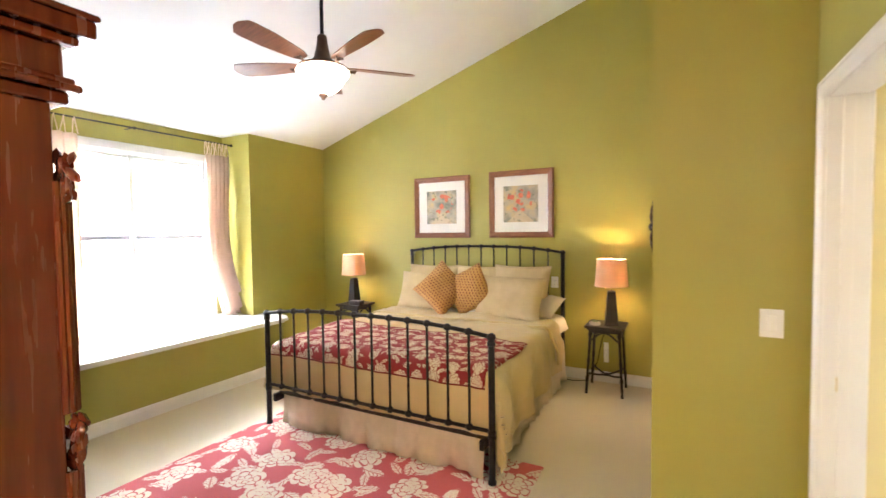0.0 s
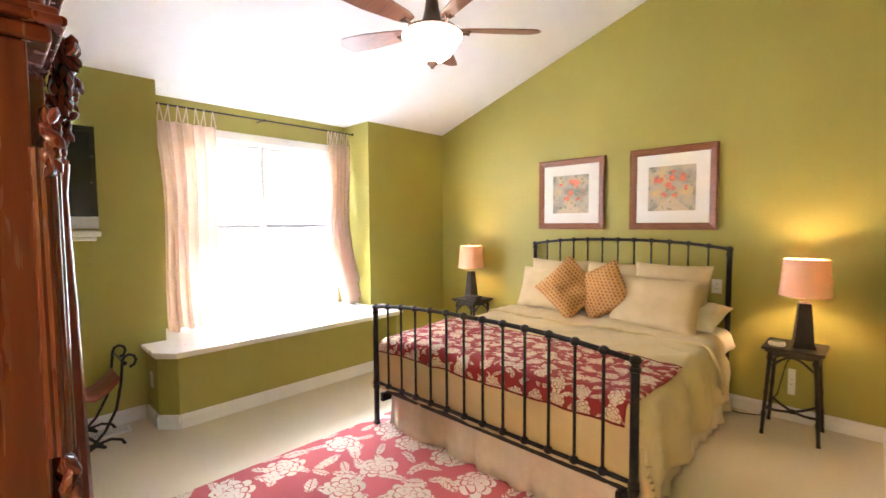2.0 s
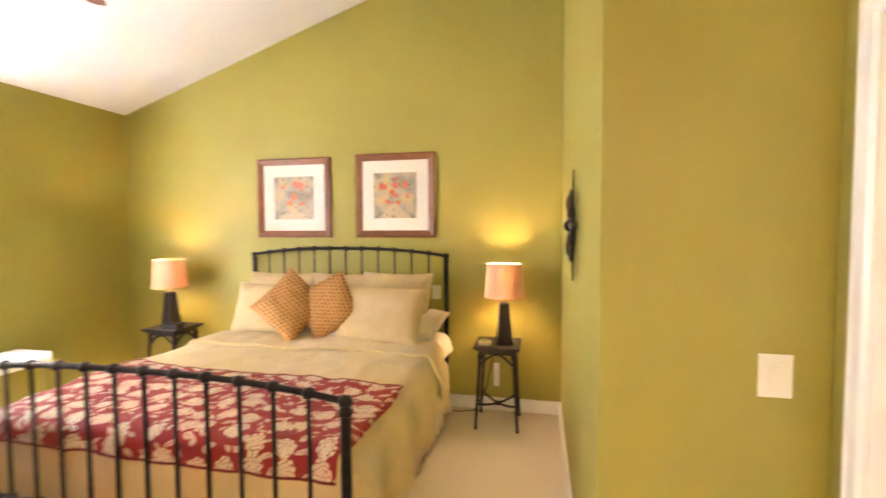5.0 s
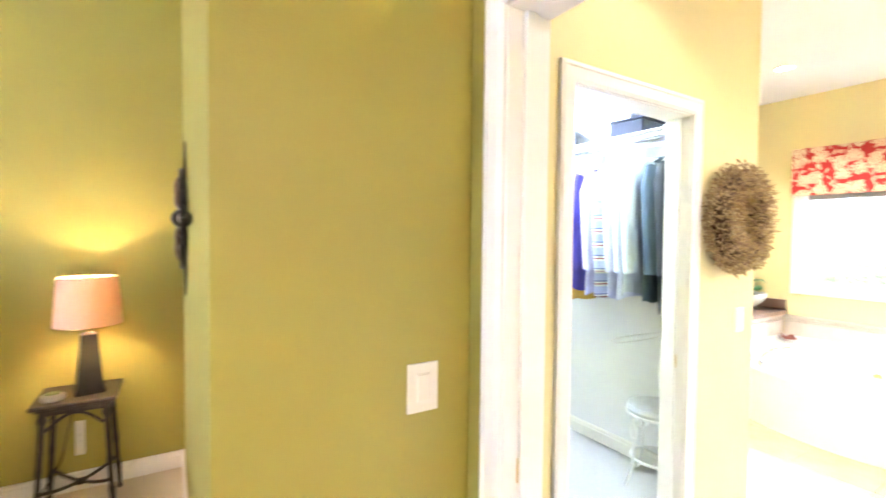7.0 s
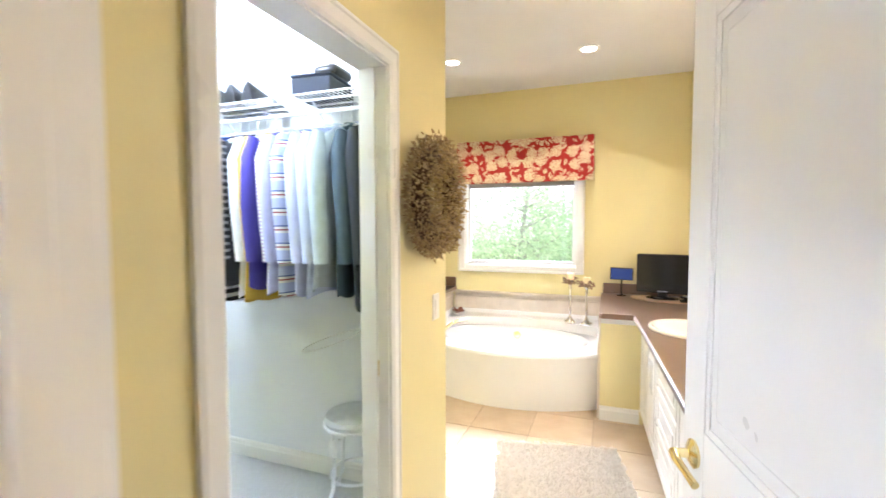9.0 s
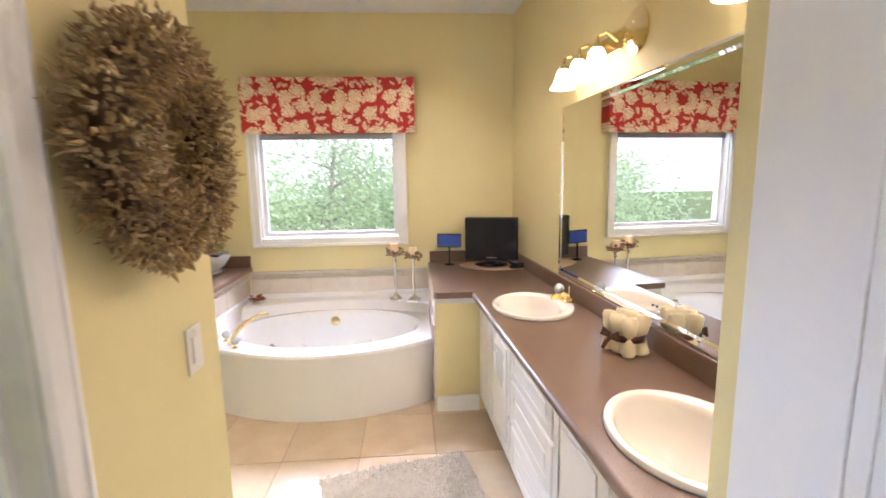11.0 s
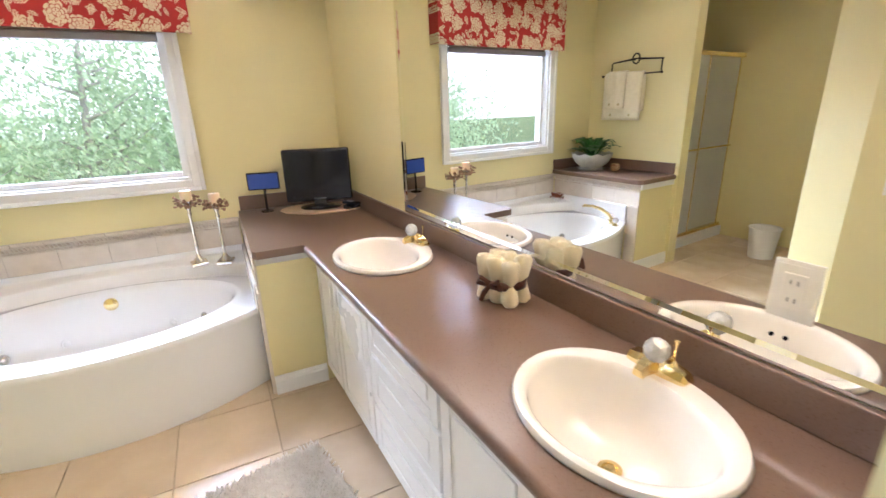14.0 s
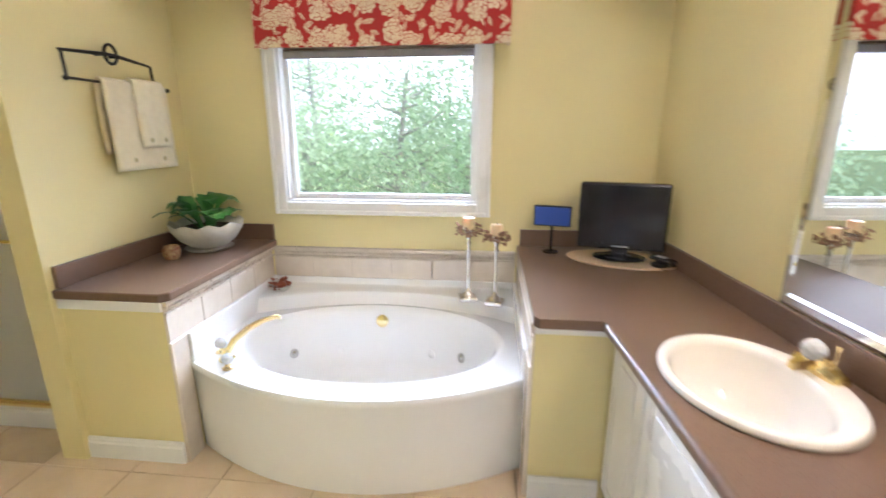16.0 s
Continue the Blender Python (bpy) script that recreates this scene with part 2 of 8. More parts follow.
# closet front wall with its opening and slanted corner
CX0, CX1 = 1.20, 1.955
wall_poly("wall_closet_1", [(XD + 0.12, 0), (CX0, 0), (CX0, BZ), (XD + 0.12, BZ)], "y", YC, 0.11, YELLOW, "pale yellow wall beside the closet door")
wall_poly("wall_closet_2", [(CX0, DZ), (CX1, DZ), (CX1, BZ), (CX0, BZ)], "y", YC, 0.11, YELLOW, "pale yellow wall over the closet door")
structure("wall_closet_3", prism([(CX1, YC), (2.54, YC), (2.80, 2.83), (2.80, 5.2), (2.70, 5.2), (2.70, 2.88), (2.50, YC + 0.11), (CX1, YC + 0.11)], 0, BZ), YELLOW, "pale yellow wall with slanted corner and wreath", "wall")
CLOSET = mat("closet_white_paint", (0.72, 0.74, 0.78, 1), (0.76, 0.78, 0.81, 1), 0.7, scale=2, bump=0.1)
structure("closet_wall_1", box(2.685, 2.89, 0, 2.70, 4.62, BZ), CLOSET, "white painted closet wall behind the clothes", "wall")
structure("closet_wall_2", box(XD + 0.12, 4.62, 0, 2.70, 4.72, BZ), CLOSET, "white painted closet end wall", "wall")
# bathroom walls
# the vanity wall runs a little out of square
SKEW = Matrix.Translation((3.3, YM, 0)) @ Matrix.Rotation(radians(3.05), 4, "Z") @ Matrix.Translation((-3.3, -YM, 0))
wall_poly("wall_mirror", [(1.80, 0), (5.36, 0), (5.36, BZ), (1.80, BZ)], "y", YM, -0.15, YELLOW, "pale yellow wall behind the vanity mirror").matrix_world = SKEW
structure("wall_vanity_end", prism([(XD + 0.12, 1.0), (1.885, 1.0), (1.885, 1.565), (1.62, 1.565), (1.62, 1.38), (XD + 0.12, 1.38)], 0, BZ), YELLOW, "pale yellow wall beside the vanity", "wall")
WY0, WY1, WZ0, WZ1 = 2.118, 3.272, 1.052, 2.05
wall_poly("wall_window_1", [(0.9, 0), (5.5, 0), (5.5, WZ0), (0.9, WZ0)], "x", WIN, 0.16, YELLOW, "pale yellow wall under the bathroom window")
wall_poly("wall_window_2", [(0.9, WZ1), (5.5, WZ1), (5.5, BZ), (0.9, BZ)], "x", WIN, 0.16, YELLOW, "pale yellow wall over the bathroom window")
wall_poly("wall_window_3", [(0.9, WZ0), (WY0, WZ0), (WY0, WZ1), (0.9, WZ1)], "x", WIN, 0.16, YELLOW, "pale yellow wall beside the bathroom window")
wall_poly("wall_window_4", [(WY1, WZ0), (5.5, WZ0), (5.5, WZ1), (WY1, WZ1)], "x", WIN, 0.16, YELLOW, "pale yellow wall beside the bathroom window")
YT = 3.87
structure("wall_towel", box(4.05, YT, 0, WIN, YT + 0.12, BZ), YELLOW, "pale yellow wall with towel rail, beside the shower", "wall")
structure("wall_bath_north", box(2.7, 5.2, 0, WIN, 5.35, BZ), YELLOW, "pale yellow wall beyond the toilet", "wall")


# ---- printed and woven materials ----
def math_node(nt, op, a, b=None, c=None):
    n = nt.nodes.new("ShaderNodeMath")
    n.operation = op
    for i, v in enumerate((a, b, c)):
        if v is None:
            continue
        if isinstance(v, (int, float)):
            n.inputs[i].default_value = v
        else:
            nt.links.new(v, n.inputs[i])
    return n.outputs[0]


def mix_node(nt, f, a, b):
    n = nt.nodes.new("ShaderNodeMix")
    n.data_type = "RGBA"
    for i, v in ((0, f), (6, a), (7, b)):
        if isinstance(v, (int, float, tuple)):
            n.inputs[i].default_value = v
        else:
            nt.links.new(v, n.inputs[i])
    return n.outputs[2]


def floral(name, ground, ground2, cream, cream2, flowers, axes, rough=0.9, bump=0.4, fill=1.0, coords="Object", bloom=1.0):
    """A woven print: petalled flowers and veined leaves on a coloured ground."""
    m = bpy.data.materials.new(name)
    m.use_nodes = True
    nt = m.node_tree
    L = nt.links
    p = nt.nodes["Principled BSDF"]
    tc = nt.nodes.new("ShaderNodeTexCoord")
    sep = nt.nodes.new("ShaderNodeSeparateXYZ")
    L.new(tc.outputs[coords], sep.inputs[0])
    warp = nt.nodes.new("ShaderNodeTexNoise")
    warp.inputs["Scale"].default_value = flowers * 1.3
    L.new(tc.outputs["Object"], warp.inputs["Vector"])
    wob = math_node(nt, "MULTIPLY", math_node(nt, "SUBTRACT", warp.outputs[0], 0.5), 0.35 / flowers)
    u = math_node(nt, "ADD", sep.outputs[axes[0]], wob)
    v = math_node(nt, "SUBTRACT", sep.outputs[axes[1]], wob)

    def cell(scale, off, jitter):
        cx = nt.nodes.new("ShaderNodeCombineXYZ")
        L.new(math_node(nt, "MULTIPLY", math_node(nt, "ADD", u, off), scale), cx.inputs[0])
        L.new(math_node(nt, "MULTIPLY", v, scale), cx.inputs[1])
        vo = nt.nodes.new("ShaderNodeTexVoronoi")
        vo.voronoi_dimensions = "2D"
        vo.inputs["Scale"].default_value = 1
        vo.inputs["Randomness"].default_value = jitter
        L.new(cx.outputs[0], vo.inputs["Vector"])
        d = nt.nodes.new("ShaderNodeVectorMath")
        d.operation = "SUBTRACT"
        L.new(cx.outputs[0], d.inputs[0])
        L.new(vo.outputs["Position"], d.inputs[1])
        s = nt.nodes.new("ShaderNodeSeparateXYZ")
        L.new(d.outputs[0], s.inputs[0])
        c = nt.nodes.new("ShaderNodeSeparateColor")
        L.new(vo.outputs["Color"], c.inputs[0])
        return s.outputs[0], s.outputs[1], c.outputs[0], c.outputs[1]

    def leaf(scale, off, length, width):
        x, y, r, r2 = cell(scale, off, 0.8)
        a = math_node(nt, "MULTIPLY", r, 6.283)
        co, si = math_node(nt, "COSINE", a), math_node(nt, "SINE", a)
        s = math_node(nt, "ADD", math_node(nt, "MULTIPLY", x, co), math_node(nt, "MULTIPLY", y, si))
        t = math_node(nt, "ABSOLUTE", math_node(nt, "SUBTRACT", math_node(nt, "MULTIPLY", y, co), math_node(nt, "MULTIPLY", x, si)))
        k = math_node(nt, "DIVIDE", s, length)
        edge = math_node(nt, "MULTIPLY", math_node(nt, "SUBTRACT", 1.0, math_node(nt, "MULTIPLY", k, k)), width)
        saw = math_node(nt, "MULTIPLY", math_node(nt, "ABSOLUTE", math_node(nt, "SINE", math_node(nt, "MULTIPLY", s, 22))), width * 0.22)
        inside = math_node(nt, "LESS_THAN", t, math_node(nt, "SUBTRACT", edge, saw))
        vein = math_node(nt, "GREATER_THAN", t, 0.014)
        rib = math_node(nt, "GREATER_THAN", math_node(nt, "SINE", math_node(nt, "ADD", math_node(nt, "MULTIPLY", s, 40), math_node(nt, "MULTIPLY", t, -50))), -0.8)
        return math_node(nt, "MULTIPLY", inside, math_node(nt, "MULTIPLY", vein, rib))

    def flower(scale, off, radius):
        x, y, r, r2 = cell(scale, off, 0.6)
        rad = math_node(nt, "SQRT", math_node(nt, "ADD", math_node(nt, "MULTIPLY", x, x), math_node(nt, "MULTIPLY", y, y)))
        ang = math_node(nt, "ADD", math_node(nt, "ARCTAN2", y, x), math_node(nt, "MULTIPLY", r, 6.283))
        out = None
        for n, rr, line, turn in ((9, radius, 0.17, 0.0), (7, radius * 0.68, 0.2, 0.4), (5, radius * 0.38, 0.25, 0.9)):
            pet = math_node(nt, "ABSOLUTE", math_node(nt, "COSINE", math_node(nt, "MULTIPLY", math_node(nt, "ADD", ang, turn), n / 2)))
            lim = math_node(nt, "MULTIPLY", math_node(nt, "ADD", 0.72, math_node(nt, "MULTIPLY", math_node(nt, "POWER", pet, 0.5), 0.28)), rr)
            ins = math_node(nt, "LESS_THAN", rad, lim)
            gap = math_node(nt, "LESS_THAN", rad, math_node(nt, "MULTIPLY", lim, 1.13))
            cut = math_node(nt, "GREATER_THAN", pet, line)
            new_m = math_node(nt, "MULTIPLY", ins, cut)
            if out is None:
                out = new_m
            else:
                out = math_node(nt, "ADD", math_node(nt, "MULTIPLY", out, math_node(nt, "SUBTRACT", 1.0, gap)), new_m)
        return out

    mask = math_node(nt, "MAXIMUM", flower(flowers, 0.3, 0.47 * fill * bloom), math_node(nt, "MAXIMUM", leaf(flowers * 1.5, 1.7, 0.46 * fill, 0.20 * fill), leaf(flowers * 1.8, 5.1, 0.46 * fill, 0.17 * fill)))
    n1 = nt.nodes.new("ShaderNodeTexNoise")
    n1.inputs["Scale"].default_value, n1.inputs["Detail"].default_value = 90, 3
    L.new(tc.outputs["Object"], n1.inputs["Vector"])
    n2 = nt.nodes.new("ShaderNodeTexNoise")
    n2.inputs["Scale"].default_value = 5
    L.new(tc.outputs["Object"], n2.inputs["Vector"])
    g = mix_node(nt, n1.outputs[0], ground, ground2)
    c = mix_node(nt, n2.outputs[0], cream, cream2)
    L.new(mix_node(nt, mask, g, c), p.inputs["Base Color"])
    p.inputs["Roughness"].default_value = rough
    p.inputs["Sheen Weight"].default_value = 0.05
    n3 = nt.nodes.new("ShaderNodeTexNoise")
    n3.inputs["Scale"].default_value = 500
    L.new(tc.outputs["Object"], n3.inputs["Vector"])
    bp = nt.nodes.new("ShaderNodeBump")
    bp.inputs["Strength"].default_value, bp.inputs["Distance"].default_value = bump, 0.003
    L.new(math_node(nt, "ADD", n3.outputs[0], mask), bp.inputs["Height"])
    L.new(bp.outputs[0], p.inputs["Normal"])
    return m


def painting(name, seed):
    """Loose watercolour of red blooms over a pale vase."""
    m = bpy.data.materials.new(name)
    m.use_nodes = True
    nt = m.node_tree
    L = nt.links
    p = nt.nodes["Principled BSDF"]
    p.inputs["Roughness"].default_value = 0.5
    tc = nt.nodes.new("ShaderNodeTexCoord")
    mp = nt.nodes.new("ShaderNodeMapping")
    mp.inputs["Location"].default_value = (seed, 0, seed * 0.37)
    L.new(tc.outputs["Object"], mp.inputs[0])
    sep = nt.nodes.new("ShaderNodeSeparateXYZ")
    L.new(tc.outputs["Object"], sep.inputs[0])

    def noise_tex(scale, detail=3):
        n = nt.nodes.new("ShaderNodeTexNoise")
        n.inputs["Scale"].default_value, n.inputs["Detail"].default_value = scale, detail
        L.new(mp.outputs[0], n.inputs["Vector"])
        return n.outputs[0]

    r = nt.nodes.new("ShaderNodeValToRGB")
    e = r.color_ramp.elements
    e[0].position, e[0].color = 0.3, (0.16, 0.17, 0.13, 1)
    e[1].position, e[1].color = 0.7, (0.62, 0.42, 0.16, 1)
    k = r.color_ramp.elements.new(0.5)
    k.color = (0.42, 0.36, 0.26, 1)
    L.new(noise_tex(7), r.inputs[0])
    vo = nt.nodes.new("ShaderNodeTexVoronoi")
    vo.inputs["Scale"].default_value = 15
    L.new(mp.outputs[0], vo.inputs["Vector"])
    d2 = math_node(nt, "ADD", math_node(nt, "POWER", math_node(nt, "MULTIPLY", sep.outputs[0], 6.0), 2), math_node(nt, "POWER", math_node(nt, "MULTIPLY", math_node(nt, "SUBTRACT", sep.outputs[2], 0.035), 7.0), 2))
    near = math_node(nt, "LESS_THAN", math_node(nt, "ADD", d2, math_node(nt, "MULTIPLY", noise_tex(14), 1.2)), 1.35)
    bloom = math_node(nt, "MULTIPLY", near, math_node(nt, "LESS_THAN", math_node(nt, "ADD", vo.outputs["Distance"], math_node(nt, "MULTIPLY", noise_tex(40), 0.35)), 0.62))
    red = mix_node(nt, noise_tex(35), (0.42, 0.03, 0.02, 1), (0.8, 0.25, 0.12, 1))
    col = mix_node(nt, bloom, r.outputs[0], red)
    low = math_node(nt, "LESS_THAN", math_node(nt, "ADD", sep.outputs[2], math_node(nt, "MULTIPLY", math_node(nt, "ABSOLUTE", sep.outputs[0]), 0.9)), -0.06)
    vase = mix_node(nt, math_node(nt, "MULTIPLY", low, 0.7), col, (0.6, 0.46, 0.28, 1))
    green = math_node(nt, "GREATER_THAN", noise_tex(22), 0.62)
    L.new(mix_node(nt, math_node(nt, "MULTIPLY", green, 0.6), vase, (0.08, 0.11, 0.05, 1)), p.inputs["Base Color"])
    return m


def stripes(name, colours, scale, axis, rough=0.85):
    """Cloth in even bands of the colours given."""
    m = bpy.data.materials.new(name)
    m.use_nodes = True
    nt = m.node_tree
    p = nt.nodes["Principled BSDF"]
    tc = nt.nodes.new("ShaderNodeTexCoord")
    sep = nt.nodes.new("ShaderNodeSeparateXYZ")
    nt.links.new(tc.outputs["Object"], sep.inputs[0])
    fr = math_node(nt, "FRACT", math_node(nt, "MULTIPLY", math_node(nt, "ADD", sep.outputs[axis], 10.0), scale))
    r = nt.nodes.new("ShaderNodeValToRGB")
    r.color_ramp.interpolation = "CONSTANT"
    e = r.color_ramp.elements
    e[0].color, e[0].position = colours[0][1], 0
    e[1].color, e[1].position = colours[1][1], colours[1][0]
    for pos, c in colours[2:]:
        q = e.new(pos)
        q.color = c
    nt.links.new(fr, r.inputs[0])
    nt.links.new(r.outputs[0], p.inputs["Base Color"])
    p.inputs["Roughness"].default_value = rough
    return m


CREAM, CREAM2 = (0.62, 0.52, 0.36, 1), (0.70, 0.60, 0.44, 1)
RUG = floral("rose_floral_wool", (0.44, 0.065, 0.075, 1), (0.53, 0.105, 0.105, 1), (0.66, 0.57, 0.46, 1), (0.74, 0.66, 0.55, 1), 2.9, (0, 1), fill=0.97, bloom=0.8)
THROW = floral("red_floral_damask", (0.23, 0.006, 0.009, 1), (0.30, 0.012, 0.015, 1), CREAM, CREAM2, 7.5, (0, 1), 0.7, 0.2, fill=0.72, coords="UV")
VALANCE = floral("red_floral_cotton", (0.36, 0.012, 0.010, 1), (0.44, 0.022, 0.018, 1), (0.66, 0.53, 0.32, 1), (0.76, 0.66, 0.46, 1), 7.4, (1, 2), 0.75, 0.15, fill=0.86)
SHADE_CLOTH = mat("linen_lampshade", (0.70, 0.46, 0.31, 1), (0.77, 0.52, 0.36, 1), 0.9, scale=200, bump=0.3, bump_scale=500, trans=0.0)
DRAPE = mat("cream_linen_curtain", (0.74, 0.60, 0.50, 1), (0.79, 0.66, 0.56, 1), 0.9, scale=60, bump=0.25, bump_scale=500)
for cloth, amount in ((SHADE_CLOTH, 0.22), (DRAPE, 0.5)):
    nt = cloth.node_tree
    out, pr = nt.nodes["Material Output"], nt.nodes["Principled BSDF"]
    tl, mx = nt.nodes.new("ShaderNodeBsdfTranslucent"), nt.nodes.new("ShaderNodeMixShader")
    nt.links.new(pr.inputs["Base Color"].links[0].from_socket, tl.inputs[0])
    mx.inputs[0].default_value = amount
    nt.links.new(pr.outputs[0], mx.inputs[1])
    nt.links.new(tl.outputs[0], mx.inputs[2])
    nt.links.new(mx.outputs[0], out.inputs[0])
SHEET = mat("white_cotton_sheet", (0.72, 0.64, 0.52, 1), (0.77, 0.7, 0.58, 1), 0.85, scale=6, bump=0.2, bump_scale=400)
PILLOW = mat("tan_cotton_pillow", (0.50, 0.38, 0.20, 1), (0.57, 0.44, 0.25, 1), 0.85, scale=8, bump=0.25, bump_scale=500)
def dotted(name, ground, ground2, dot, pitch):
    """Woven cloth with rows of small staggered dots."""
    m = mat(name, ground, ground2, 0.8, scale=14, bump=0.3, bump_scale=420)
    nt = m.node_tree
    p = nt.nodes["Principled BSDF"]
    tc, sep = nt.nodes.new("ShaderNodeTexCoord"), nt.nodes.new("ShaderNodeSeparateXYZ")
    nt.links.new(tc.outputs["Object"], sep.inputs[0])
    v = math_node(nt, "ADD", math_node(nt, "DIVIDE", sep.outputs[2], pitch), 40.0)
    row = math_node(nt, "FLOOR", v)
    u = math_node(nt, "ADD", math_node(nt, "ADD", math_node(nt, "DIVIDE", sep.outputs[0], pitch), 40.0), math_node(nt, "MULTIPLY", math_node(nt, "MODULO", row, 2.0), 0.5))
    du = math_node(nt, "SUBTRACT", math_node(nt, "FRACT", u), 0.5)
    dv = math_node(nt, "SUBTRACT", math_node(nt, "FRACT", v), 0.5)
    d = math_node(nt, "ADD", math_node(nt, "MULTIPLY", math_node(nt, "MULTIPLY", du, du), 1.0), math_node(nt, "MULTIPLY", math_node(nt, "MULTIPLY", dv, dv), 2.2))
    src = p.inputs["Base Color"].links[0].from_socket
    nt.links.new(mix_node(nt, math_node(nt, "LESS_THAN", d, 0.085), src, dot), p.inputs["Base Color"])
    return m


GOLD_WEAVE = dotted("gold_woven_cushion", (0.44, 0.22, 0.06, 1), (0.52, 0.28, 0.085, 1), (0.17, 0.05, 0.02, 1), 0.03)
SKIRT = mat("beige_bed_skirt", (0.62, 0.53, 0.40, 1), (0.68, 0.58, 0.45, 1), 0.9, scale=20, bump=0.2, bump_scale=450)
FRAME_WOOD = mat("brown_frame_wood", (0.16, 0.055, 0.02, 1), (0.26, 0.10, 0.04, 1), 0.35, scale=10, stretch=(1, 8, 8), bump=0.1)
MATBOARD = mat("white_mat_board", (0.74, 0.72, 0.66, 1), (0.78, 0.76, 0.7, 1), 0.9, scale=4)
BLADE = mat("walnut_fan_blade", (0.13, 0.042, 0.018, 1), (0.22, 0.075, 0.032, 1), 0.35, scale=5, stretch=(2, 14, 2), bump=0.05)
BRONZE = mat("aged_bronze", (0.06, 0.035, 0.024, 1), (0.10, 0.06, 0.04, 1), 0.35, metal=0.8, scale=20)
BRASS = mat("polished_brass", (0.82, 0.66, 0.32, 1), (0.88, 0.72, 0.38, 1), 0.16, metal=1.0, scale=10, rough_var=0.04)
CHROME = mat("worn_chrome", (0.62, 0.6, 0.56, 1), (0.7, 0.68, 0.64, 1), 0.2, metal=1.0, scale=12)
BLACKWOOD = mat("black_stained_wood", (0.012, 0.008, 0.007, 1), (0.03, 0.02, 0.016, 1), 0.4, scale=14, stretch=(1, 1, 0.3), bump=0.15)
PLATE = mat("ivory_plastic_plate", (0.75, 0.73, 0.68, 1), (0.77, 0.75, 0.7, 1), 0.3, scale=3)
SCREEN = mat("dark_glass_screen", (0.008, 0.008, 0.01, 1), (0.011, 0.011, 0.013, 1), 0.12, scale=2, rough_var=0.03)
SILVER = mat("silver_plastic", (0.42, 0.42, 0.43, 1), (0.48, 0.48, 0.49, 1), 0.35, metal=0.4, scale=30)
LEATHER = mat("red_brown_leather", (0.20, 0.04, 0.02, 1), (0.28, 0.065, 0.035, 1), 0.4, scale=20, bump=0.3, bump_scale=160)
WAX = mat("cream_candle_wax", (0.78, 0.58, 0.32, 1), (0.82, 0.64, 0.4, 1), 0.5, scale=8, sss=0.2)
DRIED = mat("dried_flower_brown", (0.10, 0.045, 0.03, 1), (0.42, 0.25, 0.14, 1), 0.9, scale=60)
BUD = mat("dried_wreath_buds", (0.19, 0.11, 0.055, 1), (0.50, 0.38, 0.20, 1), 0.9, scale=22)
LEAF = mat("green_house_plant_leaf", (0.02, 0.10, 0.02, 1), (0.06, 0.22, 0.04, 1), 0.35, scale=18)
STONE = mat("pale_stone_bowl", (0.50, 0.49, 0.45, 1), (0.60, 0.59, 0.55, 1), 0.6, scale=25, bump=0.3)
TERRY = mat("cream_terry_towel", (0.72, 0.63, 0.42, 1), (0.78, 0.69, 0.48, 1), 0.95, scale=30, bump=0.8, bump_scale=300, sheen=0.3)
SHAG = mat("cream_shag_pile", (0.72, 0.65, 0.56, 1), (0.82, 0.76, 0.68, 1), 0.95, scale=30, bump=0.6, bump_scale=150)
GLASS = bpy.data.materials.new("clear_glass")
GLASS.use_nodes = True
_p = GLASS.node_tree.nodes["Principled BSDF"]
_p.inputs["Transmission Weight"].default_value, _p.inputs["Roughness"].default_value, _p.inputs["IOR"].default_value = 1.0, 0.01, 1.45
MIRROR = bpy.data.materials.new("silvered_mirror")
MIRROR.use_nodes = True
_p = MIRROR.node_tree.nodes["Principled BSDF"]
_p.inputs["Metallic"].default_value, _p.inputs["Roughness"].default_value, _p.inputs["Base Color"].default_value = 1.0, 0.0, (0.88, 0.9, 0.89, 1)
GLOW_BOWL = emitter("lit_frosted_bowl", (1.0, 0.86, 0.66, 1), 3.4)
GLOW_BELL = emitter("lit_bell_glass", (1.0, 0.85, 0.62, 1), 5.0)
GLOW_CAN = emitter("lit_recessed_lens", (1.0, 0.9, 0.75, 1), 7.0)
PHONE_BLUE = emitter("lit_blue_display", (0.012, 0.04, 0.20, 1), 0.12)


# ---- fixed trim ----
def baseboard(x0, y0, x1, y1, side, z=0.105):
    """A moulded skirting along a wall from one point to another; side turns it to the room."""
    d = Vector((x1 - x0, y1 - y0, 0))
    n = Vector((-d.y, d.x, 0)).normalized() * side
    prof = [(0, 0), (0.016, 0), (0.016, z * 0.72), (0.012, z * 0.8), (0.012, z * 0.9), (0.006, z), (0, z)]
    bm = bmesh.new()
    rings = [[bm.verts.new(Vector((x, y, 0.0)) + n * (a + 0.0005) + Vector((0, 0, h))) for a, h in prof] for x, y in ((x0, y0), (x1, y1))]
    k = len(prof)
    for i in range(k):
        bm.faces.new((rings[0][i], rings[0][(i + 1) % k], rings[1][(i + 1) % k], rings[1][i]))
    bm.faces.new(rings[0][::-1])
    bm.faces.new(rings[1])
    structure("baseboard", bm, TRIM, "white painted moulded baseboard along the wall", "baseboard")


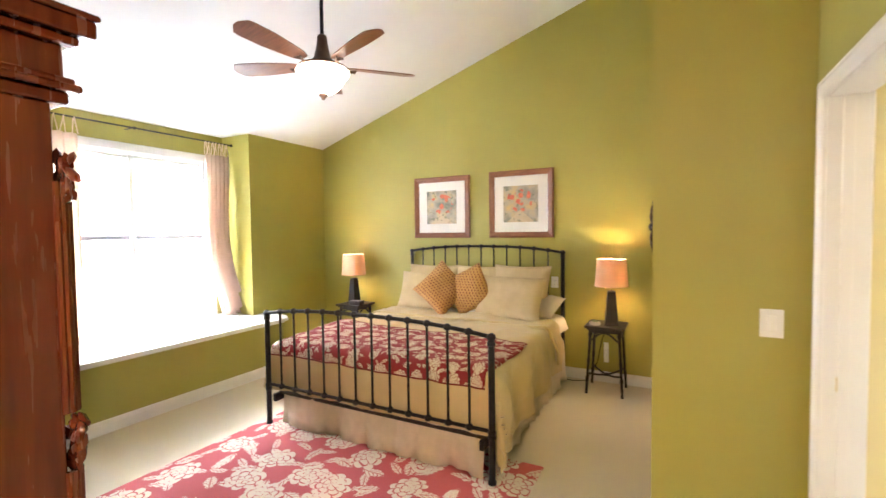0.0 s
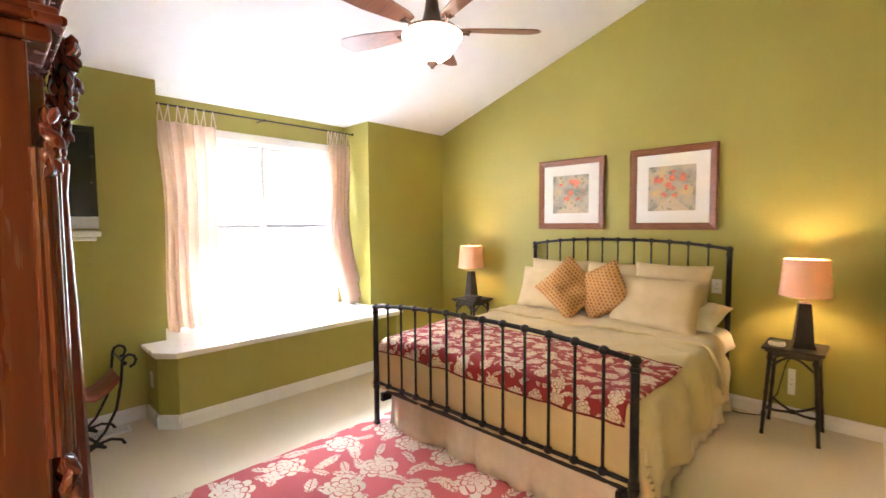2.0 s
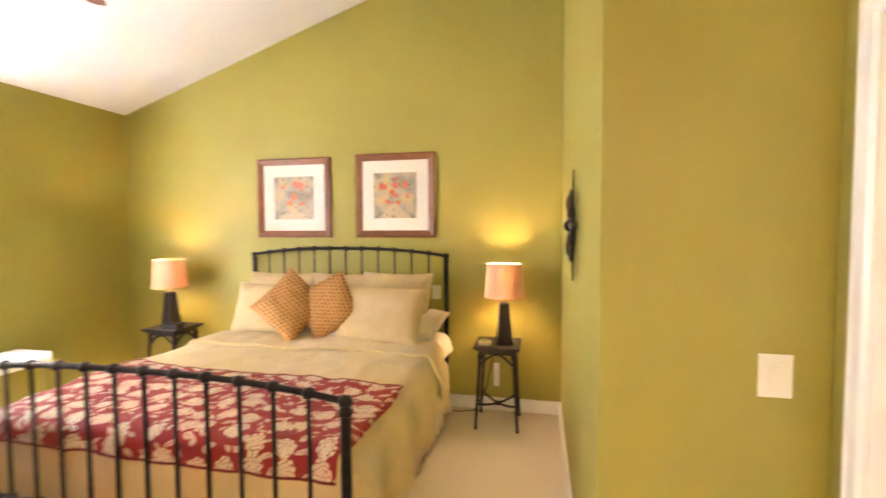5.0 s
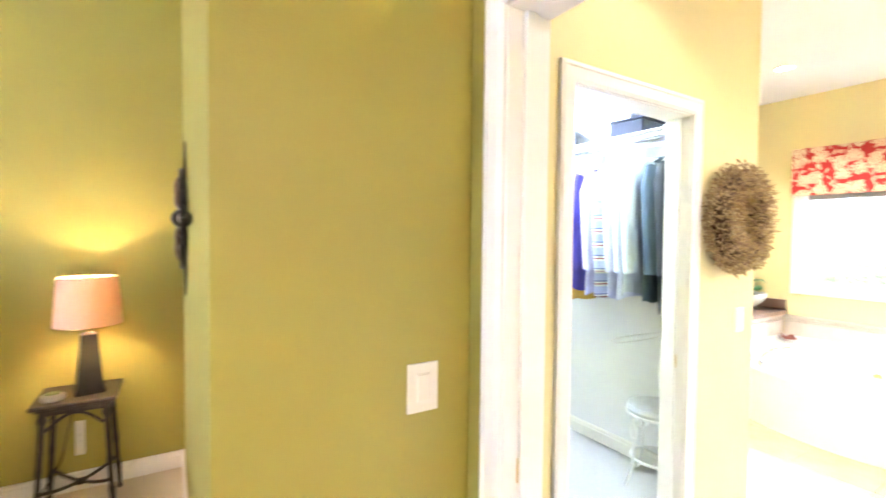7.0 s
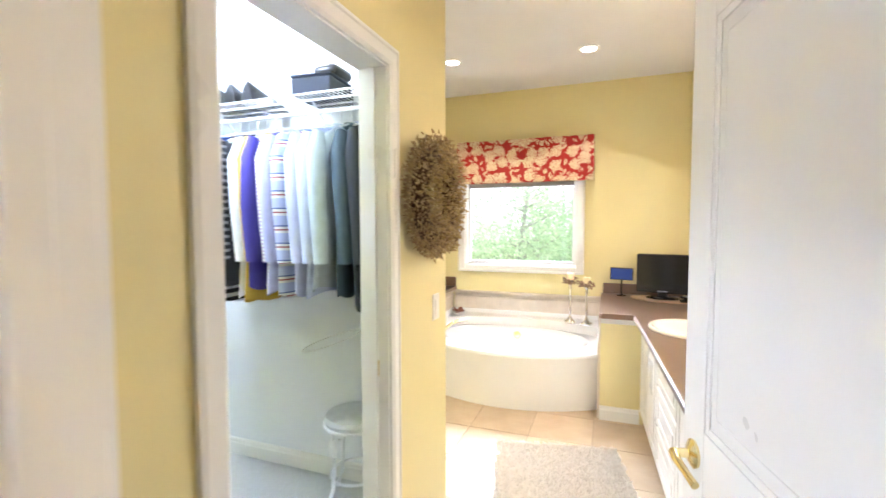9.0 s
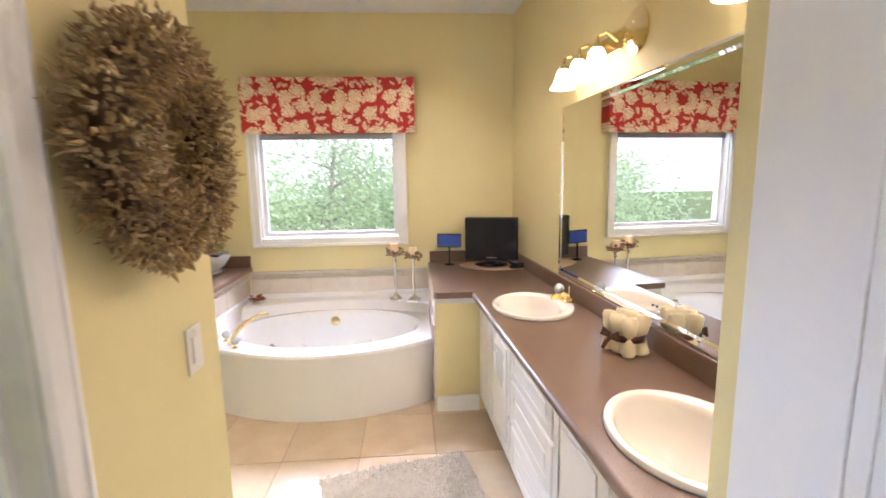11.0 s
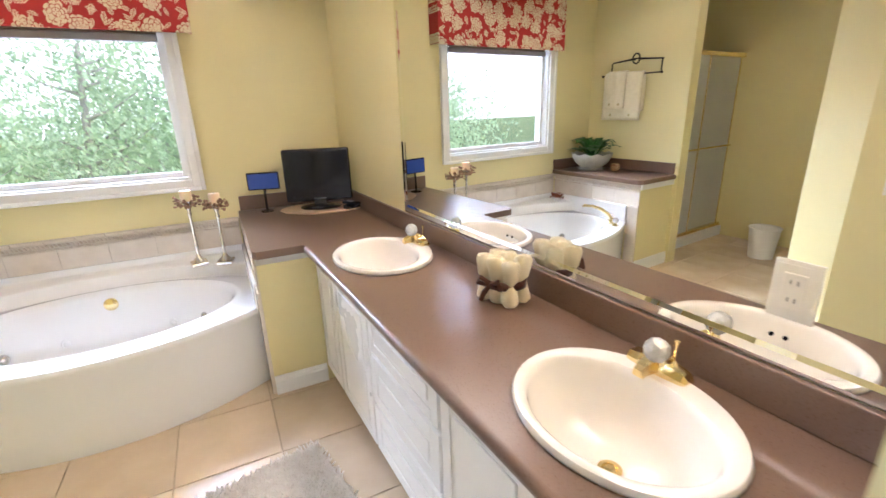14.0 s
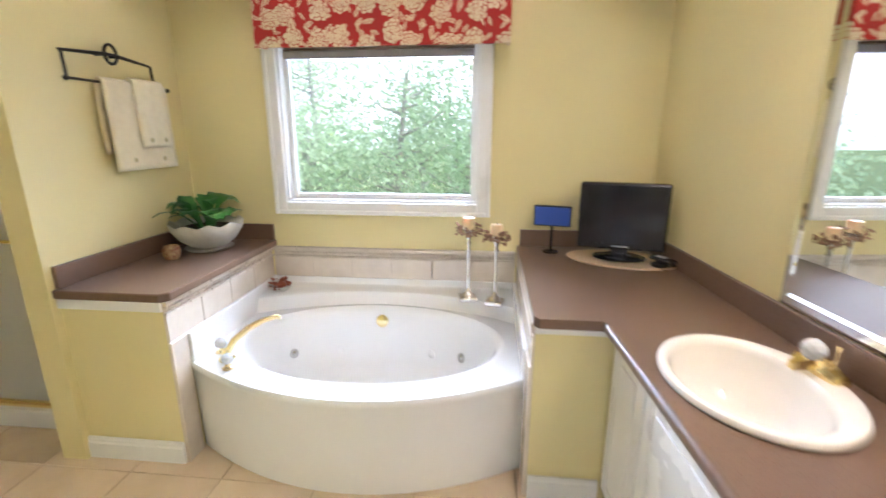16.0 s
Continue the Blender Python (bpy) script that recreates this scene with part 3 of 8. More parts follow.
for q in ((-4.14, YH, XP, YH, -1), (XP, YH, XP, YS, -1), (XP, YS, XD, YS, -1), (-4.14, 0.0, -4.14, 1.34, -1), (-4.14, 3.72, -4.14, YH, -1), (-3.83, 1.36, -3.72, 1.47, -1), (-3.72, 1.47, -3.72, 3.58, -1),
          (-4.14, 1.36, -3.83, 1.36, -1), (-4.1, -0.02, -0.95, -0.02, 1), (2.02, YC, 2.54, YC, -1), (2.54, YC, 2.80, 2.83, -1), (2.80, 2.83, 2.80, 5.2, -1), (2.685, 2.90, 2.685, 4.62, 1), (1.885, 1.565, 1.782, 1.565, -1),
          (4.04, 1.60, 4.04, 1.878, 1), (4.085, 3.403, 4.085, YT, 1), (0.81, 4.62, 2.685, 4.62, -1)):
    baseboard(*q)


def casing(name, axis, at, a0, a1, top, side, label, floor=0.0, w=0.07):
    """Moulded door trim: two uprights and a head, mitred in one thing with three parts."""
    root = thing(name, Matrix(), label, "door trim", kind="structure")
    def board(pts):
        bm = bmesh.new()
        rings = []
        for off, h in ((0.0, 0.0), (0.0, 0.012), (0.012, 0.019), (0.05, 0.015), (0.055, 0.02), (w, 0.014), (w, 0.0)):
            ring = []
            for (a, z), (da, dz) in pts:
                aa, zz = a + da * off, z + dz * off
                d = side * (h + 0.001)
                ring.append(bm.verts.new((at + d, aa, zz) if axis == "x" else (aa, at + d, zz)))
            rings.append(ring)
        for r0, r1 in zip(rings, rings[1:]):
            bm.faces.new((r0[0], r0[1], r1[1], r1[0]))
        bm.faces.new((rings[-1][0], rings[-1][1], rings[0][1], rings[0][0]))
        for e in (0, 1):
            bm.faces.new([r[e] for r in rings])
        return bm
    part("upright", board([((a0, floor), (-1, 0)), ((a0, top), (-1, 1))]), TRIM, root)
    part("upright", board([((a1, floor), (1, 0)), ((a1, top), (1, 1))]), TRIM, root)
    part("head", board([((a0, top), (-1, 1)), ((a1, top), (1, 1))]), TRIM, root)
    return root


def jamb(name, axis, at0, at1, a0, a1, top, label):
    root = thing(name, Matrix(), label, "door frame", kind="structure")
    t = 0.018
    def b(p0, p1, z0, z1, d0, d1):
        return box(d0, p0, z0, d1, p1, z1, 0.002) if axis == "x" else box(p0, d0, z0, p1, d1, z1, 0.002)
    part("jamb", b(a0, a0 + t, 0, top, at0, at1), TRIM, root)
    part("jamb", b(a1 - t, a1, 0, top, at0, at1), TRIM, root)
    part("lintel", b(a0 + t, a1 - t, top - t, top, at0, at1), TRIM, root)
    mid = (at0 + at1) / 2
    part("stop", b(a0 + t, a0 + t + 0.011, 0, top - t, mid - 0.015, mid + 0.02), TRIM, root)
    part("stop", b(a1 - t - 0.011, a1 - t, 0, top - t, mid - 0.015, mid + 0.02), TRIM, root)
    return root


casing("bath_door_trim", "x", XD, DY0 + 0.012, DY1 - 0.012, DZ - 0.012, -1, "white moulded trim round the bathroom doorway")
jamb("bath_door_frame", "x", XD - 0.001, XD + 0.121, DY0 - 0.002, DY1 + 0.002, DZ + 0.002, "white painted bathroom door frame with brass strike")
casing("bath_door_trim", "x", XD + 0.12, DY0 + 0.012, DY1 - 0.012, DZ - 0.012, 1, "white moulded trim on the bathroom side")
casing("closet_door_trim", "y", YC, CX0 + 0.012, CX1 - 0.012, DZ - 0.012, -1, "white moulded trim round the closet doorway")
jamb("closet_door_frame", "y", YC - 0.001, YC + 0.112, CX0 - 0.002, CX1 + 0.002, DZ + 0.002, "white painted closet door frame with brass strike")


def strike(m, label):
    """A brass latch plate let into a door frame."""
    root = thing("strike_plate", m, label, "strike plate")
    bm = box(-0.0015, -0.014, -0.03, 0.0015, 0.014, 0.03, 0.001)
    part("plate", bm, BRASS, root)
    part("latch_hole", box(-0.001, -0.007, -0.012, 0.0022, 0.007, 0.012), BLACK, root)
    for z in (-0.022, 0.022):
        part("screw", lathe([(0, 0.0026), (0.003, 0.0022), (0.0035, 0.001)], 8, m=pose(0, 0, z, 0, 90, 0)), BRASS, root)


strike(pose(XD + 0.055, DY1 - 0.018, 0.93, 0, 0, -90), "brass strike plate in the bathroom door frame")
strike(pose(CX1 - 0.018, YC + 0.05, 0.95, 0, 0, 180), "brass strike plate in the closet door frame")


# ---- bay window with seat ----
root = thing("window_seat", Matrix(), "white-topped window seat with green painted front", "window seat", kind="structure")
part("seat_body", prism([(XW - 0.02, 1.36), (-3.83, 1.36), (-3.72, 1.47), (-3.72, 3.58), (-3.83, 3.69), (XW - 0.02, 3.69)], 0, 0.545), GREEN, root)
part("seat_board", prism([(XBAY, 1.505), (XW, 1.505), (XW, 1.325), (-3.80, 1.325), (-3.645, 1.44), (-3.645, 3.61), (-3.80, 3.725), (XW, 3.725), (XW, 3.545), (XBAY, 3.545)], 0.56, 0.592, 0.006), TRIM, root)
part("seat_moulding", prism([(XW, 1.345), (-3.82, 1.345), (-3.70, 1.455), (-3.70, 3.60), (-3.82, 3.705), (XW, 3.705)], 0.535, 0.56, 0.004), TRIM, root)


def sash_window(name, x0, y0, y1, z0, z1, out, mullions, meet, label, t=0.03, w=0.075, w2=0.038):
    """A framed window in a wall across x: casing, frame, sashes, rails and panes."""
    root = thing(name, Matrix(), label, "window", kind="structure")
    s = -out
    f0, f1 = sorted((x0 + out * 0.002, x0 + out * 0.15))
    for nm, b in (("window_frame", (f0, y0, z0, f1, y0 + t, z1)), ("window_frame", (f0, y1 - t, z0, f1, y1, z1)), ("window_frame", (f0, y0 + t, z0, f1, y1 - t, z0 + t)), ("window_frame", (f0, y0 + t, z1 - t, f1, y1 - t, z1))):
        part(nm, box(*b, 0.003), TRIM, root)
    c0, c1 = sorted((x0 + s * 0.002, x0 + s * 0.022))
    for b in ((c0, y0 - w, z0 - w, c1, y0 + 0.008, z1 + w), (c0, y1 - 0.008, z0 - w, c1, y1 + w, z1 + w), (c0, y0 + 0.008, z0 - w, c1, y1 - 0.008, z0 + 0.008), (c0, y0 + 0.008, z1 - 0.008, c1, y1 - 0.008, z1 + w)):
        part("window_trim", box(*b, 0.006), TRIM, root)
    e0, e1 = sorted((x0 + s * 0.022, x0 + s * 0.034))
    for b in ((e0, y0 - w, z0 - w, e1, y0 - w + 0.025, z1 + w), (e0, y1 + w - 0.025, z0 - w, e1, y1 + w, z1 + w), (e0, y0 - w + 0.025, z0 - w, e1, y1 + w - 0.025, z0 - w + 0.025)):
        part("trim_bead", box(*b, 0.005), TRIM, root)
    cols = [y0 + t] + list(mullions) + [y1 - t]
    for a, b in zip(cols, cols[1:]):
        rows = [z0 + t] + ([meet] if meet else []) + [z1 - t]
        for k, (c, d) in enumerate(zip(rows, rows[1:])):
            g = x0 + out * (0.07 + 0.03 * k)
            g0, g1 = g - 0.016, g + 0.016
            bm = box(g0, a, c, g1, a + w2, d, 0.004)
            box(g0, b - w2, c, g1, b, d, 0.004, bm)
            box(g0, a + w2, c, g1, b - w2, c + w2, 0.004, bm)
            box(g0, a + w2, d - w2, g1, b - w2, d, 0.004, bm)
            sash = part("sash", bm, TRIM, root)
            pane = part("pane", box(g - 0.002, a + w2, c + w2, g + 0.002, b - w2, d - w2), GLASS, sash)
            pane.visible_shadow = False
    for y in mullions:
        part("mullion", box(f0 + 0.01, y - 0.025, z0 + t, f1 - 0.01, y + 0.025, z1 - t, 0.004), TRIM, root)
    return root


sash_window("window_1", XBAY, BW0, BW1, BZ0 + 0.005, BZ1, -1, [(BW0 + BW1) / 2], 1.52, "white double-hung bay window, bright with daylight")
sash_window("window_2", WIN, WY0, WY1, WZ0, WZ1, 1, [], None, "white framed bathroom picture window onto trees", 0.02, 0.065, 0.032)


RAIL = mat("grey_shade_rail", (0.33, 0.33, 0.35, 1), (0.38, 0.38, 0.4, 1), 0.5, scale=20)


def cellular_shade(name, x, y0, y1, z0, z1, material, label, n):
    root = thing(name, pose(x, (y0 + y1) / 2, z0), label, "window shade")
    w = (y1 - y0) / 2
    bm = bmesh.new()
    rings = []
    for i in range(2 * n + 1):
        z = 0.02 + (z1 - z0 - 0.05) * i / (2 * n)
        o = 0.008 if i % 2 else -0.004
        rings.append([bm.verts.new((o, -w, z)), bm.verts.new((o, w, z))])
    for a, b in zip(rings, rings[1:]):
        bm.faces.new((a[0], a[1], b[1], b[0]))
    part("pleats", bm, material, root)
    part("bottom_rail", box(-0.014, -w, 0, 0.016, w, 0.042, 0.006), RAIL, root)
    part("head_rail", box(-0.018, -w, z1 - z0 - 0.032, 0.018, w, z1 - z0, 0.004), TRIM, root)


SHEER = mat("sheer_white_shade", (0.8, 0.8, 0.8, 1), (0.84, 0.84, 0.84, 1), 0.9, scale=60)
nt = SHEER.node_tree
tl, mx = nt.nodes.new("ShaderNodeBsdfTranslucent"), nt.nodes.new("ShaderNodeMixShader")
tl.inputs[0].default_value = (0.9, 0.9, 0.9, 1)
mx.inputs[0].default_value = 0.75
nt.links.new(nt.nodes["Principled BSDF"].outputs[0], mx.inputs[1])
nt.links.new(tl.outputs[0], mx.inputs[2])
nt.links.new(mx.outputs[0], nt.nodes["Material Output"].inputs[0])
mid = (BW0 + BW1) / 2
for a, b in ((BW0 + 0.035, mid - 0.03), (mid + 0.03, BW1 - 0.035)):
    cellular_shade("cellular_shade", XBAY - 0.035, a, b, 1.49, BZ1 - 0.035, SHEER, "white pleated shade half lowered in the bay window", 18)
GREY_CLOTH = mat("taupe_roller_cloth", (0.34, 0.29, 0.24, 1), (0.38, 0.33, 0.27, 1), 0.9, scale=80)
cellular_shade("roller_shade", WIN + 0.03, WY0 + 0.04, WY1 - 0.04, WZ1 - 0.19, WZ1 - 0.033, GREY_CLOTH, "taupe pleated shade raised under the valance", 4)


# ---- curtains ----
def curtain(name, y0, y1, x, z0, z1, lean, label):
    """A gathered panel on tabs, flared and swept at the foot."""
    root = thing(name, Matrix(), label, "curtain", "bay window curtains")
    rnd = random.Random(int(y0 * 100))
    ph = [rnd.uniform(0, 6.28) for _ in range(4)]
    nu, nz = 64, 34
    bm = bmesh.new()
    grid = []
    for j in range(nz + 1):
        k = j / nz
        z = z1 + (z0 - z1) * k
        row = []
        for i in range(nu + 1):
            u = i / nu
            amp = 0.02 + 0.028 * k
            fold = math.sin(u * 6.28 * 5.2 + ph[0] + 0.5 * math.sin(k * 3 + ph[1])) + 0.35 * math.sin(u * 6.28 * 11 + ph[2])
            flare = lean * max(0, k - 0.45) ** 1.6 * 0.42
            squeeze = 1 - 0.12 * math.sin(3.14 * k)
            y = (y0 + y1) / 2 + (u - 0.5) * (y1 - y0) * squeeze + flare + 0.02 * math.sin(k * 5 + ph[3])
            row.append(bm.verts.new((x + amp * fold + 0.05 * k, y, z + (0.012 * math.sin(u * 20 + ph[1]) if j == nz else 0))))
        grid.append(row)
    for a, b in zip(grid, grid[1:]):
        for i in range(nu):
            bm.faces.new((a[i], a[i + 1], b[i + 1], b[i]))
    cloth = part("cloth", bm, DRAPE, root, smooth=True)
    sol = cloth.modifiers.new("thickness", "SOLIDIFY")
    sol.thickness = 0.003
    for i in range(7):
        y = y0 + (y1 - y0) * (i + 0.5) / 7
        e = 0.03 if i % 2 else -0.03
        part("tab", tube([(x, y - e, z1), (x + 0.012, y, z1 + 0.14), (x - 0.012, y + 0.004, z1 + 0.14), (x, y + e * 0.4, z1)], 0.005, 6), DRAPE, root)


XR = -4.43
curtain("curtain", 1.55, 2.05, XR, 0.605, 2.42, 0.35, "cream linen tab-top curtain panel resting on the window seat")
curtain("curtain", 3.20, 3.49, XR, 0.605, 2.42, 0.95, "cream linen tab-top curtain swept aside on the window seat")
root = thing("curtain_rod", Matrix(), "thin dark metal curtain rod across the bay", "curtain rod")
part("rod", tube([(XR, 1.505, 2.56), (XR, 3.545, 2.56)], 0.008, 10), IRON, root)
for y in (1.508, 2.5, 3.542):
    part("bracket", tube([(XR, y, 2.56), (XR - 0.08 if y == 2.5 else XR, y, 2.565), (XBAY if y == 2.5 else XR + 0.001, y, 2.565)], 0.006, 8), IRON, root)
    part("bracket_cap", ball((XR, y, 2.56), 0.016), IRON, root)


# ---- bed ----
def iron_end(root, name, y, x0, x1, zpost, zmid, zlow, n, r, floor=0.013):
    """An iron bed end: posts, bowed top rail, spindles with knuckles, lower rail."""
    g = root
    for x in (x0, x1):
        bm = tube([(x, y, floor), (x, y, 0.3), (x, y, zpost)], r * 1.5, 12)
        for z, s in ((floor + 0.012, 1.9), (0.30, 1.9), (0.33, 1.9), (zpost - 0.04, 1.9)):
            lathe([(r * 1.2, -0.014), (r * s, -0.009), (r * s, 0.009), (r * 1.2, 0.014)], 12, bm, pose(x, y, z))
        ball((x, y, zpost), r * 2.1, bm, 0.9)
        part("post", bm, IRON, g, smooth=True)
    def top(t):
        return zpost + (zmid - zpost) * (1 - abs(2 * t - 1) ** 2.6)
    part("top_rail", tube([(x0 + (x1 - x0) * i / 24, y, top(i / 24)) for i in range(25)], r, 10), IRON, g, smooth=True)
    part("lower_rail", tube([(x0, y, zlow), (x1, y, zlow)], r * 0.9, 10), IRON, g, smooth=True)
    for i in range(1, n + 1):
        t = i / (n + 1)
        x = x0 + (x1 - x0) * t
        bm = tube([(x, y, zlow), (x, y, top(t))], r * 0.62, 8)
        ball((x, y, top(t)), r * 1.95, bm, 0.9)
        ball((x, y, zlow), r * 1.85, bm, 0.9)
        part("spindle", bm, IRON, g, smooth=True)


BX0, BX1, BFOOT, BHEAD = -2.66, -0.79, 2.52, 4.69
bed = thing("iron_bed", Matrix(), "black wrought iron bed frame with spindled ends", "bed")
iron_end(bed, "footboard", BFOOT, BX0 - 0.03, BX1 + 0.01, 0.905, 0.96, 0.335, 12, 0.0135)
iron_end(bed, "headboard", BHEAD, BX0 - 0.02, BX1 - 0.07, 1.30, 1.36, 0.45, 11, 0.0135, 0.0)
for x in (BX0 + 0.03, BX1 - 0.06):
    part("side_rail", box(x - 0.015, BFOOT, 0.20, x + 0.015, BHEAD, 0.26, 0.003), IRON, bed)
part("slat_deck", box(BX0 + 0.03, BFOOT + 0.05, 0.25, BX1 - 0.05, BHEAD - 0.02, 0.27), BLACKWOOD, bed)
MX0, MX1, MY0, MY1, MTOP = BX0 + 0.05, BX1 - 0.06, BFOOT + 0.09, BHEAD - 0.03, 0.655
root = thing("mattress", pose(0, 0, 0), "mattress and box spring with white fitted sheet", "mattress")
part("box_spring", box(MX0, MY0, 0.27, MX1, MY1, 0.42, 0.03, seg=3), SHEET, root)
part("mattress_body", box(MX0 + 0.01, MY0 + 0.01, 0.42, MX1 - 0.01, MY1, MTOP - 0.02, 0.05, seg=4), SHEET, root)


def drape_point(s, v, lift, drop_side, drop_foot, seed=0.0):
    """A point of a cover laid over the mattress: s across from the middle, v along from the head edge."""
    w, ln = (MX1 - MX0) / 2, MY1 - MY0
    cx = (MX0 + MX1) / 2
    r = 0.07

    def over(d):
        if d <= 0:
            return 0.0, 0.0
        q = min(d / r, 1.57)
        return r * math.sin(q), r * (1 - math.cos(q)) + max(0, d - 1.57 * r)

    ox, dx = over(abs(s) - w + 0.03)
    oy, dy = over(v - ln + 0.03)
    x = cx + math.copysign(min(abs(s), w - 0.03) + ox, s)
    y = MY1 - min(v, ln - 0.03) - oy
    d = max(dx, dy)
    nz = noise.noise(Vector((s * 2.2, v * 1.6, seed)))
    n2 = noise.noise(Vector((s * 7, v * 5, seed + 3)))
    hang = min(1, d / 0.15)
    z = MTOP + lift + 0.026 * nz * (1 - hang) + 0.010 * n2 + 0.009 * (1 - abs(noise.noise(Vector((s * 5.5 + 1.5 * v, v * 4.5 - s, seed + 13))))) ** 6 * (1 - 0.6 * hang) + 0.012 * abs(noise.noise(Vector((s * 3 + v * 2.4, v * 1.2 - s, seed + 9)))) - d
    puff = hang * (0.03 + 0.034 * noise.noise(Vector(((v if dx > dy else s) * 6.0 + d * 3, d * 1.5, seed + 7))) + 0.03 * math.sin((v if dx > dy else s) * 13 + seed) * min(1, d / 0.4))
    ridge = 0.014 * (1 - abs(noise.noise(Vector(((v if dx > dy else s) * 9, d * 5, seed + 21))))) ** 5
    puff += hang * ridge
    if dx > 0 and dx >= dy:
        x += math.copysign(puff + lift * 0.7, s)
    if dy > 0 and dy > dx * 0.6:
        y -= min(puff * 0.5, 0.02) + lift * 0.3
    if dx > 0.05 and dy > 0.05:
        x += math.copysign(0.03, s)
    return Vector((x, y, z))


def cover(name, material, s0, s1, v0, v1, nu, nv, lift, seed, parent=None, thick=0.012, flare=0.0):
    bm = bmesh.new()
    g = [[bm.verts.new(drape_point(s0 + (s1 + flare * (j / nv) ** 1.5 - s0) * i / nu, v0 + (v1 - v0) * j / nv, lift, 0, 0, seed)) for i in range(nu + 1)] for j in range(nv + 1)]
    for a, b in zip(g, g[1:]):
        for i in range(nu):
            bm.faces.new((a[i], a[i + 1], b[i + 1], b[i]))
    uv = bm.loops.layers.uv.new("weave")
    at = {v: (s0 + (s1 - s0) * i / nu, v0 + (v1 - v0) * j / nv) for j, row in enumerate(g) for i, v in enumerate(row)}
    for f in bm.faces:
        for lp in f.loops:
            lp[uv].uv = at[lp.vert]
    ob = part(name, bm, material, parent, smooth=True)
    so = ob.modifiers.new("thickness", "SOLIDIFY")
    so.thickness, so.offset = thick, -1
    return ob


LEN, HALF = MY1 - MY0, (MX1 - MX0) / 2
root = thing("duvet", Matrix(), "rumpled tan cotton duvet hanging over the bed sides", "duvet")
cover("duvet_body", COVER, -HALF - 0.40, HALF + 0.44, 0.50, LEN + 0.40, 130, 120, 0.02, 1.3, root, 0.02, 0.16)
cover("fold_back", COVER, -HALF - 0.30, HALF + 0.33, 0.48, 0.80, 100, 18, 0.042, 4.1, root, 0.02)
root = thing("flat_sheet", Matrix(), "white cotton sheet showing below the pillows", "sheet")
cover("sheet_body", SHEET, -HALF - 0.10, HALF + 0.13, 0.10, 0.70, 80, 22, 0.006, 2.2, root, 0.006)
root = thing("bed_throw", Matrix(), "red and cream floral throw across the foot of the bed", "throw")
cover("throw_cloth", THROW, -HALF - 0.06, HALF + 0.02, LEN - 0.70, LEN + 0.13, 80, 50, 0.036, 1.3, root, 0.008)
PIPING = mat("dark_red_piping", (0.15, 0.005, 0.006, 1), (0.2, 0.01, 0.01, 1), 0.7, scale=40)
for v in (LEN - 0.70, LEN + 0.13):
    part("piping", tube([drape_point(-HALF - 0.06 + (2 * HALF + 0.08) * i / 60, v, 0.034, 0, 0, 1.3) for i in range(61)], 0.006, 6), PIPING, root, smooth=True)

root = thing("bed_skirt", Matrix(), "pleated beige bed skirt reaching the floor", "bed skirt")
for x0, y0, x1, y1, nx, ny in ((MX0, MY1, MX0, MY0, -1, 0), (MX0, MY0, MX1, MY0, 0, -1), (MX1, MY0, MX1, MY1, 1, 0)):
    bm = bmesh.new()
    n = 170
    rows = []
    for z in (0.40, 0.32, 0.24, 0.16, 0.08, 0.015):
        k = (0.40 - z) / 0.385
        row = []
        for i in range(n + 1):
            x, y = x0 + (x1 - x0) * i / n, y0 + (y1 - y0) * i / n
            s = x if ny else y
            pleat = 0.016 * math.sin(s * 21 + 2 * math.sin(s * 4)) + 0.012 * math.sin(s * 47 + z * 5) + 0.05 * noise.noise(Vector((s * 3.2, z * 2, 5)))
            d = 0.004 + k * (0.02 + pleat)
            if ny:
                d = max(0.004, min(0.025 * k + d * 1.1, 0.064))
            row.append(bm.verts.new((x + nx * d, y + ny * d, z)))
        rows.append(row)
    for p, q in zip(rows, rows[1:]):
        for i in range(n):
            bm.faces.new((p[i], p[i + 1], q[i + 1], q[i]))
    part("skirt_panel", bm, SKIRT, root, smooth=True).modifiers.new("thickness", "SOLIDIFY").thickness = 0.003


